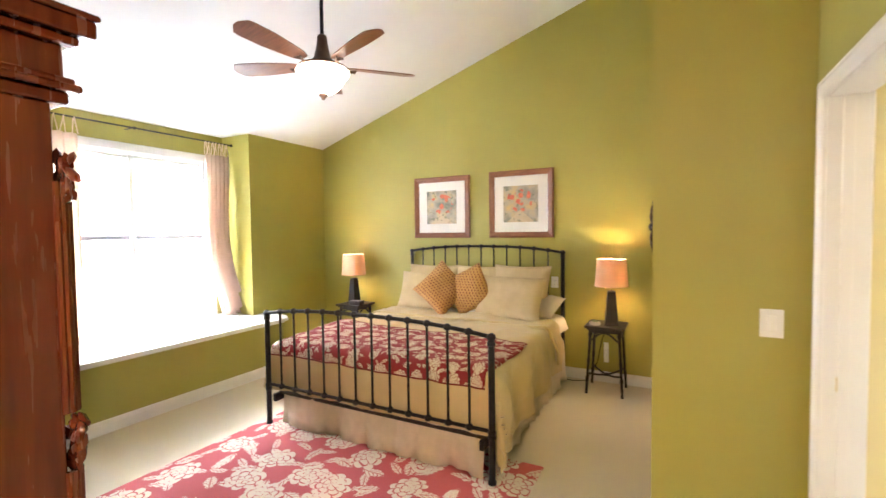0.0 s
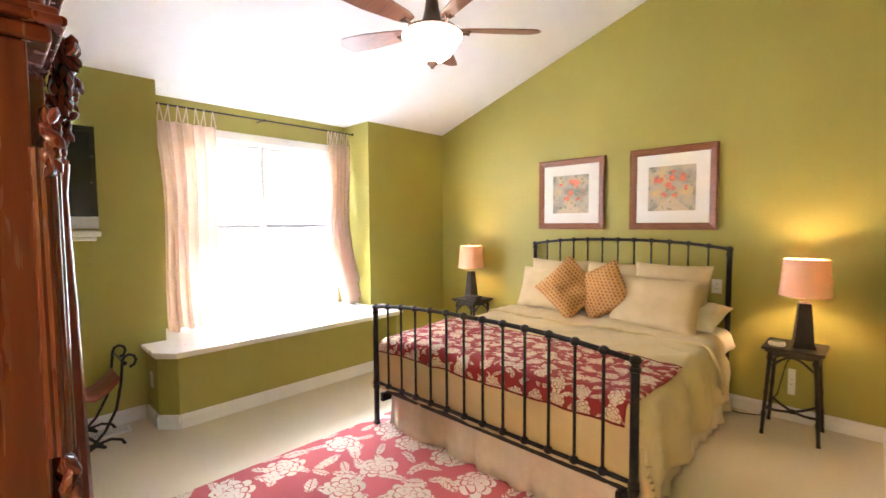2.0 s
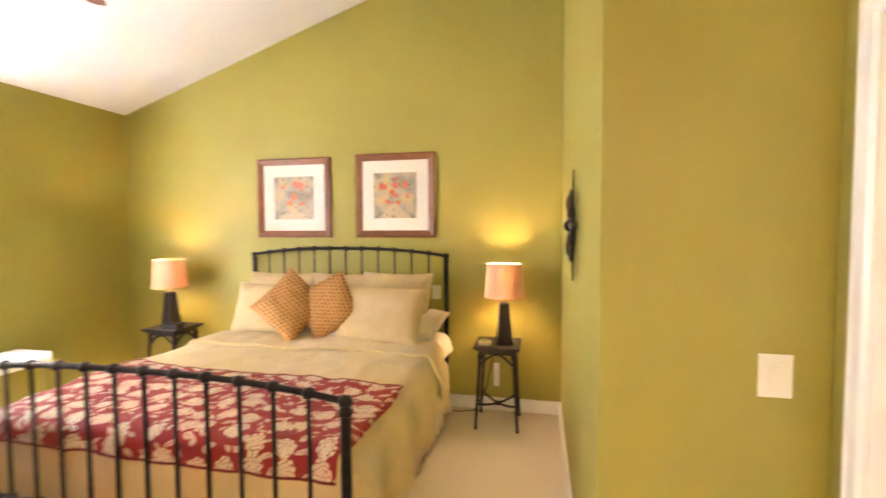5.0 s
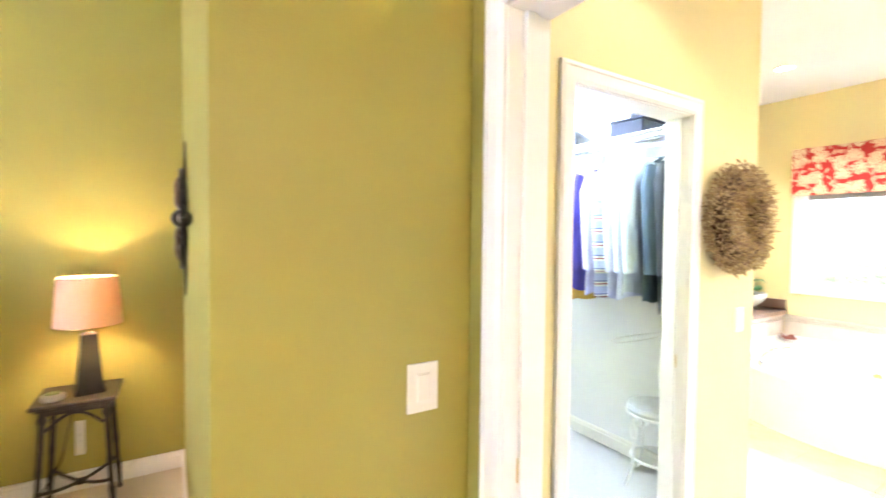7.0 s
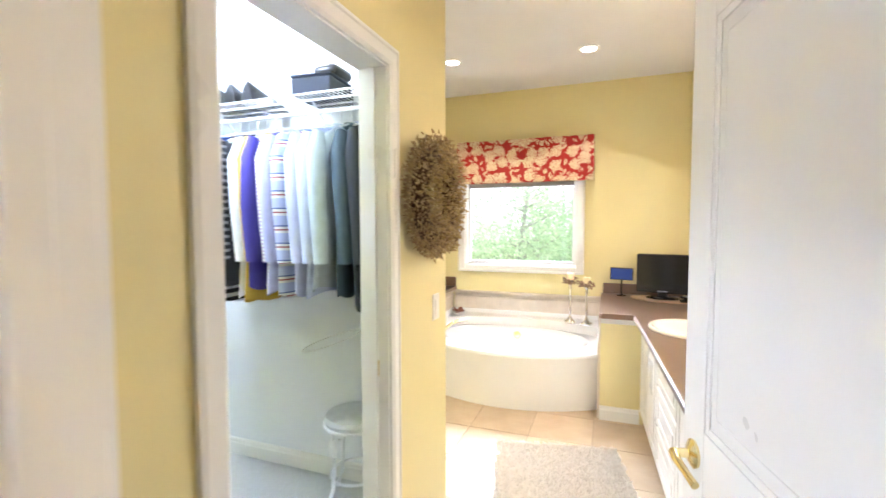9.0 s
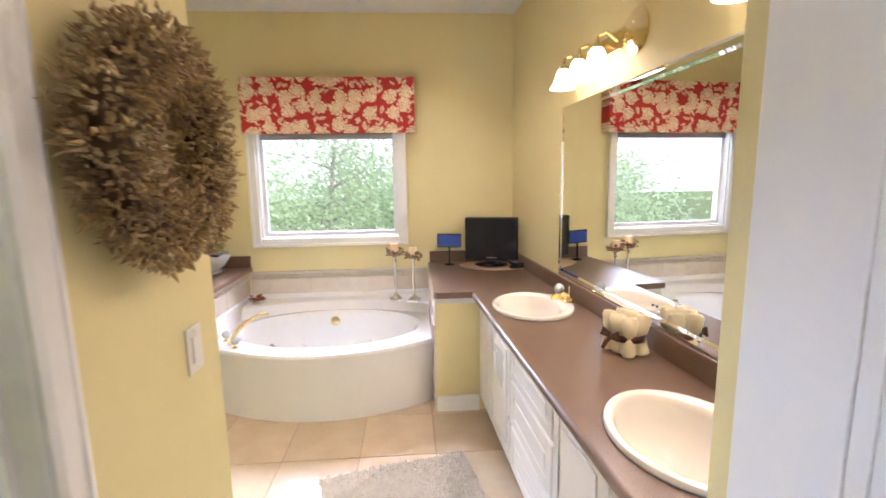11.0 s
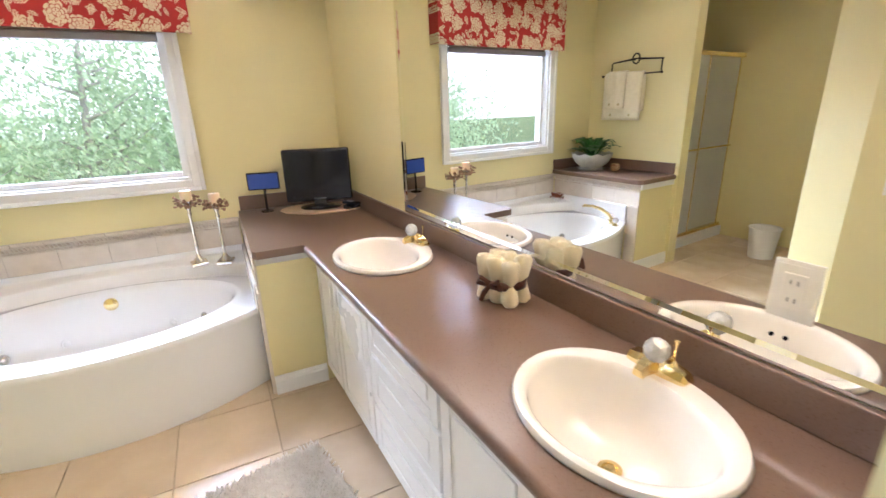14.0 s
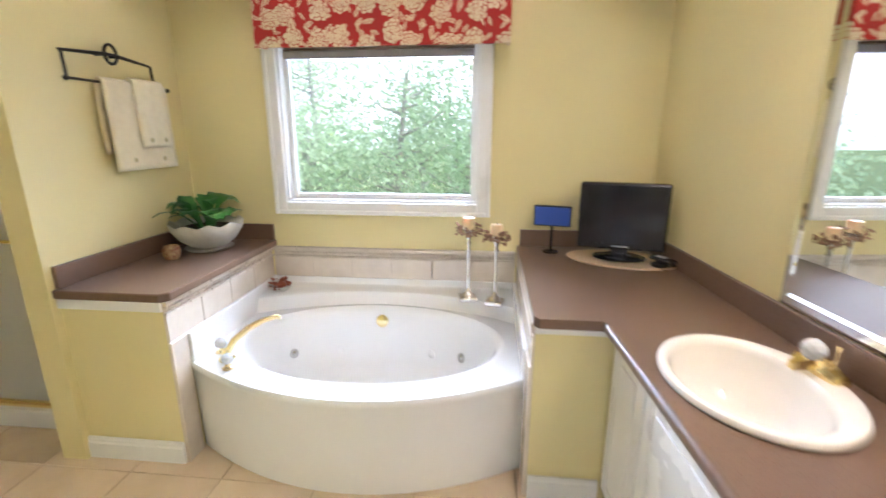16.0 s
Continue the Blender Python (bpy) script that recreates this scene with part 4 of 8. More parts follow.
def pillow(m, w, h, t, material, label, group="bed pillows", flange=0.0, seed=0):
    """A stuffed pillow with pinched corners; lies in its own x-z plane."""
    bm = bmesh.new()
    n = 22
    def surf(u, v, sgn):
        e = max(0.0, 1 - abs(u) ** 3.2) ** 0.55 * max(0.0, 1 - abs(v) ** 3.2) ** 0.55
        pin = 1 - 0.07 * (1 - abs(u) ** 2) * abs(v) ** 3
        pin2 = 1 - 0.07 * (1 - abs(v) ** 2) * abs(u) ** 3
        wr = 0.012 * noise.noise(Vector((u * 3, v * 3, seed))) + 0.006 * noise.noise(Vector((u * 9, v * 9, seed + 2)))
        return Vector((u * w / 2 * pin2, sgn * (t / 2 * e + wr * e), v * h / 2 * pin))
    for sgn in (1, -1):
        g = [[bm.verts.new(surf(2 * i / n - 1, 2 * j / n - 1, sgn)) for i in range(n + 1)] for j in range(n + 1)]
        for a, b in zip(g, g[1:]):
            for i in range(n):
                bm.faces.new((a[i], a[i + 1], b[i + 1], b[i]) if sgn < 0 else (b[i], b[i + 1], a[i + 1], a[i]))
    bmesh.ops.remove_doubles(bm, verts=bm.verts[:], dist=0.0006)
    root = thing("pillow", m, label, "pillow", group)
    part("pillow_body", bm, material, root, smooth=True)
    loop = [surf(*p, 1) * 1.0 for p in [(2 * i / 16 - 1, -1) for i in range(16)] + [(1, 2 * i / 16 - 1) for i in range(16)] + [(1 - 2 * i / 16, 1) for i in range(16)] + [(-1, 1 - 2 * i / 16) for i in range(17)]]
    part("piping", tube(loop, 0.004, 6), material, root)


zb = MTOP + 0.03
pillow(pose(-2.30, 4.52, zb + 0.23, -14, 0, 0), 0.66, 0.48, 0.16, PILLOW, "tan pillow leaning on the headboard", seed=1)
pillow(pose(-1.72, 4.54, zb + 0.23, -12, 0, 2), 0.60, 0.48, 0.16, PILLOW, "tan pillow leaning on the headboard", seed=2)
pillow(pose(-1.25, 4.50, zb + 0.24, -14, 0, -3), 0.62, 0.50, 0.17, PILLOW, "tan pillow leaning on the headboard", seed=3)
pillow(pose(-2.30, 4.33, zb + 0.19, -24, 0, 4), 0.62, 0.44, 0.17, PILLOW, "tan pillow leaning on the others", seed=4)
pillow(pose(-1.27, 4.22, zb + 0.19, -30, 0, -6), 0.70, 0.46, 0.2, PILLOW, "plump tan pillow at the front", seed=5)
pillow(pose(-1.04, 4.42, zb + 0.09, -70, 0, -8), 0.42, 0.40, 0.14, SHEET, "cream pillow lying flat at the edge", seed=6)
pillow(pose(-1.97, 4.12, zb + 0.255, -22, 42, 6), 0.43, 0.43, 0.16, GOLD_WEAVE, "gold and brown woven square cushion set on its corner", "gold cushions", seed=7)
pillow(pose(-1.69, 4.19, zb + 0.25, -20, 62, -14), 0.42, 0.42, 0.15, GOLD_WEAVE, "gold and brown woven square cushion tilted on its corner", "gold cushions", seed=8)

# ---- rug ----
bm = box(-2.79, 0.75, 0.0, -0.56, 2.86, 0.011, 0.004)
tagged(part("area_rug", bm, RUG), "rose red area rug with large cream flowers under the bed", "rug")

# ---- bedside ----
def nightstand(m, label):
    """A small black stand: shaped top, splayed turned legs, arched apron, curved cross stretchers."""
    root = thing("nightstand", m, label, "nightstand", "bedside stands")
    part("top", box(-0.175, -0.175, 0.615, 0.175, 0.175, 0.637, 0.006), BLACKWOOD, root)
    part("top_moulding", box(-0.155, -0.155, 0.598, 0.155, 0.155, 0.615, 0.004), BLACKWOOD, root)
    for sx in (-1, 1):
        for sy in (-1, 1):
            a, b = Vector((sx * 0.125, sy * 0.125, 0.6)), Vector((sx * 0.158, sy * 0.158, 0.0))
            ts = (0, 0.05, 0.08, 0.12, 0.45, 0.5, 0.55, 0.72, 0.76, 0.8, 0.95, 1)
            rs = (0.017, 0.017, 0.022, 0.014, 0.012, 0.016, 0.012, 0.012, 0.017, 0.013, 0.011, 0.014)
            part("leg", tube([a.lerp(b, t) for t in ts], 0.013, 10, radii=rs), BLACKWOOD, root, smooth=True)
    for k in range(4):
        r = pose(0, 0, 0, 0, 0, 90 * k)
        pts = [r @ Vector((-0.115 + 0.23 * i / 12, -0.132, 0.50 + 0.075 * math.sin(math.pi * i / 12))) for i in range(13)]
        part("arched_apron", tube(pts, 0.0085, 8), BLACKWOOD, root, smooth=True)
        p0, p1 = r @ Vector((-0.12, -0.14, 0)), r @ Vector((0.12, -0.122, 0))
        part("rail", box(min(p0.x, p1.x), min(p0.y, p1.y), 0.575, max(p0.x, p1.x), max(p0.y, p1.y), 0.6, 0.002), BLACKWOOD, root)
    for k in range(4):
        r = pose(0, 0, 0, 0, 0, 90 * k + 45)
        pts = [r @ Vector((0.012 + 0.19 * i / 10, 0, 0.155 + 0.035 * (i / 10) ** 2)) for i in range(11)]
        part("stretcher", tube(pts, 0.009, 8), BLACKWOOD, root, smooth=True)
    part("stretcher_disc", lathe([(0, 0.14), (0.03, 0.145), (0.032, 0.155), (0.02, 0.165), (0, 0.168)], 14), BLACKWOOD, root, smooth=True)
    return root


def table_lamp(m, label):
    root = thing("table_lamp", m, label, "table lamp", "bedside lamps")
    bm = bmesh.new()
    q = [(0.062, 0), (0.066, 0.006), (0.064, 0.02), (0.056, 0.035), (0.036, 0.30), (0.036, 0.315), (0.02, 0.325)]
    rings = [[bm.verts.new((sx * r, sy * r, z)) for sx, sy in ((-1, -1), (1, -1), (1, 1), (-1, 1))] for r, z in q]
    for a, b in zip(rings, rings[1:]):
        for i in range(4):
            bm.faces.new((a[i], a[(i + 1) % 4], b[(i + 1) % 4], b[i]))
    bm.faces.new(rings[0][::-1])
    bm.faces.new(rings[-1])
    bmesh.ops.bevel(bm, geom=bm.edges[:], offset=0.003, segments=2, affect="EDGES")
    part("base", bm, BLACKWOOD, root)
    part("stem", tube([(0, 0, 0.32), (0, 0, 0.40)], 0.007, 8), BRASS, root)
    part("bulb", lathe([(0.012, 0.40), (0.014, 0.41), (0.024, 0.43), (0.024, 0.445), (0.014, 0.46), (0, 0.463)], 14), emitter("lit_bulb", (1, 0.72, 0.4, 1), 4), root, smooth=True)
    bm = lathe([(0.150, 0.362), (0.130, 0.622), (0.128, 0.622), (0.148, 0.362), (0.150, 0.362)], 36)
    part("shade", bm, SHADE_CLOTH, root, "peach linen drum shade, lit from inside", smooth=True)
    for z, r in ((0.364, 0.150), (0.62, 0.130)):
        part("shade_rim", tube([(r * math.cos(a), r * math.sin(a), z) for a in [2 * math.pi * i / 30 for i in range(31)]], 0.0022, 5), BRASS, root)
    for k in range(3):
        a = 2.09 * k
        part("spider", tube([(0, 0, 0.612), (0.129 * math.cos(a), 0.129 * math.sin(a), 0.612)], 0.002, 5), BRASS, root)
    part("harp", tube([(0.008, 0, 0.40), (0.045, 0, 0.46), (0.045, 0, 0.55), (0, 0, 0.612), (-0.045, 0, 0.55), (-0.045, 0, 0.46), (-0.008, 0, 0.40)], 0.0022, 5), BRASS, root)
    part("finial", ball((0, 0, 0.628), 0.009), BRASS, root)
    p = m.translation
    lamp("bedside_light", "POINT", pose(p.x, p.y, p.z + 0.505), LAMP_W, (1.0, 0.68, 0.38), 0.022)


NS_R, NS_L = (-0.405, 4.50), (-3.42, 4.50)
nightstand(pose(*NS_R, 0), "black wooden bedside stand beside the wall corner")
nightstand(pose(*NS_L, 0), "black wooden bedside stand in the room corner")
table_lamp(pose(NS_R[0] + 0.045, 4.48, 0.637, 0, 0, 12), "lit lamp with peach drum shade and black tapered base")
table_lamp(pose(NS_L[0] - 0.0, 4.48, 0.637, 0, 0, -8), "lit lamp with peach drum shade and black tapered base")
root = thing("alarm_clock", pose(-0.50, 4.42, 0.637, 0, 0, 15), "small round clock with green dial on the stand", "clock")
part("case", lathe([(0, 0), (0.045, 0), (0.052, 0.01), (0.048, 0.026), (0.035, 0.034), (0, 0.034)], 20), SILVER, root, smooth=True)
part("dial", lathe([(0, 0.0365), (0.03, 0.0365), (0.033, 0.034)], 18), mat("green_dial", (0.12, 0.2, 0.05, 1), None, 0.3), root)
root = thing("keepsake_box", pose(-3.32, 4.40, 0.637, 0, 0, 5), "small dark wooden box on the bedside stand", "box")
part("box_body", box(-0.075, -0.05, 0, 0.075, 0.05, 0.035, 0.004), BLACKWOOD, root)
part("lid", box(-0.08, -0.055, 0.036, 0.08, 0.055, 0.052, 0.004), BLACKWOOD, root)
root = thing("lamp_cord", Matrix(), "dark lamp cord trailing along the baseboard", "cord")
part("cord", tube([(-0.40, 4.60, 0.62), (-0.47, 4.68, 0.45), (-0.52, 4.70, 0.2), (-0.62, 4.66, 0.012), (-0.75, 4.62, 0.006), (-0.86, 4.65, 0.006), (-0.92, 4.70, 0.006)], 0.004, 6), BLACK, root)


def wall_plate(name, m, w, h, kind, label):
    """A bevelled plate with rocker switches or outlets; lies in its own x-z plane, front to -y."""
    root = thing(name, m, label, "wall plate")
    part("plate", box(-w / 2, -0.006, -h / 2, w / 2, 0, h / 2, 0.0025), PLATE, root)
    if kind == "switch":
        part("rocker_frame", box(-0.019, -0.008, -0.036, 0.019, -0.0055, 0.036, 0.001), PLATE, root)
        part("rocker", box(-0.0165, -0.0105, -0.033, 0.0165, -0.007, 0.033, 0.002), PLATE, root)
    else:
        for z in (-0.02, 0.02):
            o = part("outlet", lathe([(0, 0.0085), (0.015, 0.0085), (0.017, 0.006)], 16, m=pose(0, 0, z, 90, 0, 0)), PLATE, root)
            for x in (-0.006, 0.006):
                part("slot", box(x - 0.001, -0.0092, z - 0.003, x + 0.001, -0.0084, z + 0.006), BLACK, o)
    for z in (-h * 0.4, h * 0.4):
        part("screw", lathe([(0, 0.0075), (0.003, 0.007), (0.0035, 0.0055)], 8, m=pose(0, 0, z, 90, 0, 0)), PLATE, root)


wall_plate("light_switch", pose(0.55, YS - 0.0005, 1.122), 0.085, 0.122, "switch", "ivory rocker light switch on the green wall")
wall_plate("wall_outlet", pose(-0.955, YH - 0.0005, 0.985), 0.075, 0.118, "outlet", "ivory outlet plate behind the headboard corner")
wall_plate("wall_outlet", pose(-0.44, YH - 0.0005, 0.30), 0.045, 0.20, "outlet", "narrow white plate behind the bedside stand")
wall_plate("wall_outlet", pose(-3.99, 1.3595, 0.34), 0.075, 0.118, "outlet", "ivory outlet plate on the window seat side")
wall_plate("wall_outlet", pose(XP - 0.0005, 2.75, 0.33, 0, 0, -90), 0.075, 0.118, "outlet", "ivory outlet plate low on the green wall")
wall_plate("light_switch", pose(2.40, YC - 0.0005, 1.10), 0.075, 0.118, "switch", "ivory rocker switch below the dried wreath")


# ---- pictures ----
def picture(m, w, h, art, label):
    root = thing("framed_picture", m, label, "picture", "pictures over the bed")
    f = 0.062
    prof = ((0, 0.0), (0, 0.022), (0.012, 0.03), (0.035, 0.024), (0.052, 0.018), (f, 0.014), (f, 0.0))
    for k, (ax, ay, bx, by) in enumerate(((-1, -1, 1, -1), (1, -1, 1, 1), (1, 1, -1, 1), (-1, 1, -1, -1))):
        bm = bmesh.new()
        rings = [[bm.verts.new((sx * (w / 2 - o), -d, sy * (h / 2 - o))) for o, d in prof] for sx, sy in ((ax, ay), (bx, by))]
        n = len(prof)
        for i in range(n):
            bm.faces.new((rings[0][i], rings[0][(i + 1) % n], rings[1][(i + 1) % n], rings[1][i]))
        part("frame_side", bm, FRAME_WOOD, root)
    part("mat_board", box(-w / 2 + f - 0.004, -0.010, -h / 2 + f - 0.004, w / 2 - f + 0.004, -0.004, h / 2 - f + 0.004), MATBOARD, root)
    aw, ah = w * 0.27, h * 0.27
    part("art_sheet", box(-aw, -0.0118, -ah, aw, -0.0106, ah), art, root)
    for b in ((-aw - 0.004, -ah - 0.004, aw + 0.004, -ah), (-aw - 0.004, ah, aw + 0.004, ah + 0.004), (-aw - 0.004, -ah, -aw, ah), (aw, -ah, aw + 0.004, ah)):
        part("mat_bevel", box(b[0], -0.0125, b[1], b[2], -0.0104, b[3]), PLATE, root)


picture(pose(-2.29, YH - 0.001, 1.815), 0.735, 0.72, painting("watercolour_blooms_in_vase", 1.3), "brown framed flower watercolour in a white mat")
picture(pose(-1.322, YH - 0.001, 1.82), 0.72, 0.73, painting("watercolour_red_blooms", 4.6), "brown framed red flower watercolour in a white mat")


# ---- ceiling fan ----
FX, FY = -1.87, 2.33
root = thing("ceiling_fan", pose(FX, FY, -0.035), "walnut-bladed ceiling fan with lit frosted bowl", "ceiling fan")
part("downrod", tube([(0, 0, 2.82), (0, 0, roof(FX) + 0.08)], 0.012, 12), IRON, root)
part("canopy", lathe([(0.02, roof(FX) - 0.025), (0.05, roof(FX) - 0.005), (0.07, roof(FX) + 0.07)], 20), BRONZE, root, smooth=True)
part("motor_housing", lathe([(0.018, 2.86), (0.03, 2.85), (0.034, 2.82), (0.04, 2.77), (0.055, 2.71), (0.08, 2.68), (0.09, 2.665), (0.088, 2.655), (0, 2.655)], 28), BRONZE, root, smooth=True)
part("light_collar", lathe([(0.085, 2.655), (0.16, 2.645), (0.165, 2.636), (0.155, 2.628), (0, 2.628)], 28), BRONZE, root, smooth=True)
part("glass_bowl", lathe([(0.158, 2.632), (0.170, 2.622), (0.168, 2.605), (0.148, 2.585), (0.136, 2.56), (0.105, 2.515), (0.06, 2.485), (0.03, 2.475), (0, 2.473)], 32), GLOW_BOWL, root, "lit frosted glass bowl", smooth=True)
part("finial", lathe([(0.03, 2.476), (0.034, 2.468), (0.02, 2.458), (0.013, 2.45), (0.008, 2.44), (0, 2.438)], 16), BRONZE, root, smooth=True)
for k in range(5):
    r = pose(0, 0, 2.645, 0, 0, 53 + 72 * k)
    bm = bmesh.new()
    out, nn = [], 14
    for i in range(nn + 1):
        t = i / nn
        x = 0.155 + 0.485 * t
        hw = 0.038 + 0.034 * min(1, t * 1.8) ** 0.8
        if t > 0.86:
            hw *= math.sqrt(max(0.0, 1 - ((t - 0.86) / 0.14) ** 2)) * 0.75 + 0.25
        if t < 0.08:
            hw *= 0.7 + 0.3 * t / 0.08
        out.append((x, hw))
    lo = [[bm.verts.new((x, s * hw, z)) for s in (-1, 1)] for z in (-0.003, 0.003) for x, hw in out]
    n1 = len(out)
    for b in (0, n1):
        for i in range(n1 - 1):
            bm.faces.new((lo[b + i][0], lo[b + i][1], lo[b + i + 1][1], lo[b + i + 1][0]))
    for s in (0, 1):
        for i in range(n1 - 1):
            bm.faces.new((lo[i][s], lo[i + 1][s], lo[n1 + i + 1][s], lo[n1 + i][s]))
    for i in (0, n1 - 1):
        bm.faces.new((lo[i][0], lo[i][1], lo[n1 + i][1], lo[n1 + i][0]))
    bm.transform(r @ pose(0, 0, 0.012, 13, -2, 0))
    blade = part("blade", bm, BLADE, root, smooth=True)
    bm = tube([(0.075, 0, -0.01), (0.11, 0.012, -0.026), (0.15, 0.006, -0.008), (0.20, 0.0, 0.0)], 0.008, 8)
    for y in (-0.022, 0.0, 0.022):
        tube([(0.16, 0, -0.002), (0.215, y, 0.004)], 0.005, 6, bm)
        ball((0.215, y, 0.002), 0.007, bm, sub=1)
    bm.transform(r)
    part("blade_bracket", bm, BRONZE, blade, smooth=True)
lamp("fan_light", "POINT", pose(FX, FY, 2.31), FAN_W, (1.0, 0.84, 0.64), 0.11)


# ---- television on its wall shelf ----
root = thing("wall_shelf", Matrix(), "white moulded shelf on a green box bracket", "wall shelf")
part("shelf_box", box(XW, 0.42, 1.27, -3.98, 1.04, 1.42, 0.004), GREEN, root)
part("shelf_moulding", box(XW, 0.40, 1.42, -3.955, 1.06, 1.45, 0.008), TRIM, root)
part("shelf_board", box(XW, 0.38, 1.45, -3.93, 1.085, 1.49, 0.008), TRIM, root)
root = thing("television", pose(-4.03, 0.72, 1.49, 0, 0, 0), "black flat television with silver lower strip", "television")
part("foot", prism([(-0.08, -0.2), (0.075, -0.17), (0.085, 0.17), (-0.08, 0.2)], 0, 0.012, 0.003), BLACK, root)
part("cabinet", box(-0.07, -0.36, 0.012, 0.035, 0.36, 0.73, 0.012), BLACK, root)
part("bezel_top", box(0.035, -0.36, 0.69, 0.042, 0.36, 0.73, 0.003), BLACK, root)
for y in (-0.36, 0.325):
    part("bezel_side", box(0.035, y, 0.10, 0.042, y + 0.035, 0.69, 0.003), BLACK, root)
part("speaker_strip", box(0.035, -0.36, 0.015, 0.045, 0.36, 0.10, 0.004), SILVER, root)
part("screen", box(0.034, -0.325, 0.10, 0.038, 0.325, 0.69), SCREEN, root)

# ---- iron chair ----
root = thing("iron_chair", pose(-3.92, 1.29, 0), "scrolled iron chair with red-brown leather sling seat", "chair")
for x in (-0.17, 0.17):
    for s in (1, -1):
        pts = [(x, -0.32 + s * q, z) for q, z in ((0.16, 0.0), (0.14, 0.035), (0.08, 0.06), (0.02, 0.05), (-0.05, 0.01))]
        part("scroll_foot", tube(pts, 0.010, 8), IRON, root, smooth=True)
        leg = [(x, -0.32 - s * 0.05, 0.01), (x, -0.32 + s * 0.05, 0.12), (x, -0.32 + s * 0.12, 0.26), (x, -0.32 + s * 0.15, 0.42), (x, -0.32 + s * 0.16, 0.52), (x, -0.32 + s * 0.165, 0.58)]
        leg += [(x, -0.32 + s * (0.205 + 0.04 * math.cos(radians(180 - 45 * k))), 0.58 + 0.045 * math.sin(radians(180 - 45 * k))) for k in range(1, 7)]
        part("side_bar", tube(leg, 0.010, 8), IRON, root, smooth=True)
for s in (1, -1):
    part("arm_rail", tube([(-0.17, -0.32 + s * 0.175, 0.57), (0.17, -0.32 + s * 0.175, 0.57)], 0.009, 8), IRON, root)
    part("arm_knob", ball((0.185, -0.32 + s * 0.175, 0.57), 0.016), IRON, root)
bm = bmesh.new()
g = [[bm.verts.new((x, -0.32 + 0.155 * t, 0.345 + 0.12 * abs(t) ** 1.7)) for x in (-0.175, -0.06, 0.06, 0.175)] for t in [i / 6 for i in range(-6, 7)]]
for a, b in zip(g, g[1:]):
    for i in range(3):
        bm.faces.new((a[i], a[i + 1], b[i + 1], b[i]))
sl = part("sling_seat", bm, LEATHER, root, smooth=True)
sl.modifiers.new("thickness", "SOLIDIFY").thickness = 0.006

root = thing("floor_vent", pose(-4.01, 1.02, 0.0), "cream metal floor register by the wall", "floor vent")
part("vent_frame", box(-0.065, -0.19, 0.0, 0.065, 0.19, 0.006, 0.002), TRIM, root)
for i in range(22):
    y = -0.165 + 0.33 * i / 21
    part("slat", box(-0.045, y - 0.002, 0.006, 0.045, y + 0.002, 0.009), GREY_CLOTH, root)

# ---- carved wardrobe ----
AX0, AX1, AY0, AY1 = -2.36, -1.07, 0.02, 0.60
root = thing("wardrobe", Matrix(), "tall dark carved wooden wardrobe with panelled sides", "wardrobe")
part("carcass", box(AX0 + 0.02, AY0 + 0.01, 0.11, AX1 - 0.025, AY1 - 0.02, 1.84), WOOD, root)
part("plinth", box(AX0, AY0, 0.0, AX1 + 0.005, AY1 + 0.01, 0.11, 0.008), WOOD, root)
part("plinth_moulding", box(AX0 + 0.005, AY0, 0.11, AX1, AY1 + 0.004, 0.135, 0.01, seg=3), WOOD, root)
for z0, z1, o in ((1.84, 1.868, 0.012), (1.868, 1.885, 0.032), (1.885, 1.90, 0.022), (1.90, 1.975, 0.006), (1.975, 1.995, 0.03), (1.995, 2.035, 0.055), (2.035, 2.05, 0.062)):
    part("cornice", box(AX0 - o, AY0, z0, AX1 + o, AY1 + o, z1, 0.006, seg=3), WOOD, root)
# side face: stiles, rails and sunk panels, with ribbed edge
xs = AX1 - 0.025
for y0, y1 in ((AY0 + 0.01, AY0 + 0.10), (AY1 - 0.15, AY1 - 0.02)):
    part("side_stile", box(xs, y0, 0.135, AX1, y1, 1.84, 0.004), WOOD, root)
for z0, z1 in ((0.135, 0.25), (1.08, 1.20), (1.70, 1.84)):
    part("side_rail", box(xs, AY0 + 0.10, z0, AX1 - 0.002, AY1 - 0.15, z1, 0.004), WOOD, root)
for z0, z1 in ((0.25, 1.08), (1.20, 1.70)):
    for k, (ya, yb, za, zb2) in enumerate(((AY0 + 0.10, AY0 + 0.118, z0, z1), (AY1 - 0.168, AY1 - 0.15, z0, z1), (AY0 + 0.118, AY1 - 0.168, z0, z0 + 0.018), (AY0 + 0.118, AY1 - 0.168, z1 - 0.018, z1))):
        part("panel_moulding", box(xs, ya, za, AX1 - 0.006, yb, zb2, 0.005), WOOD, root)
    part("panel", box(xs, AY0 + 0.15, z0 + 0.045, AX1 - 0.014, AY1 - 0.20, z1 - 0.045, 0.009, seg=1), WOOD, root)
# corner column with reeds and carved caps
cx, cy = AX1 - 0.012, AY1 - 0.012
for k in range(5):
    a = radians(-20 + 32 * k)
    part("reed", tube([(cx + 0.020 * math.cos(a), cy + 0.020 * math.sin(a), 1.12), (cx + 0.020 * math.cos(a), cy + 0.020 * math.sin(a), 1.66)], 0.008, 8), WOOD, root, smooth=True)
    part("reed", tube([(cx + 0.020 * math.cos(a), cy + 0.020 * math.sin(a), 0.2), (cx + 0.020 * math.cos(a), cy + 0.020 * math.sin(a), 0.98)], 0.008, 8), WOOD, root, smooth=True)
rnd = random.Random(4)


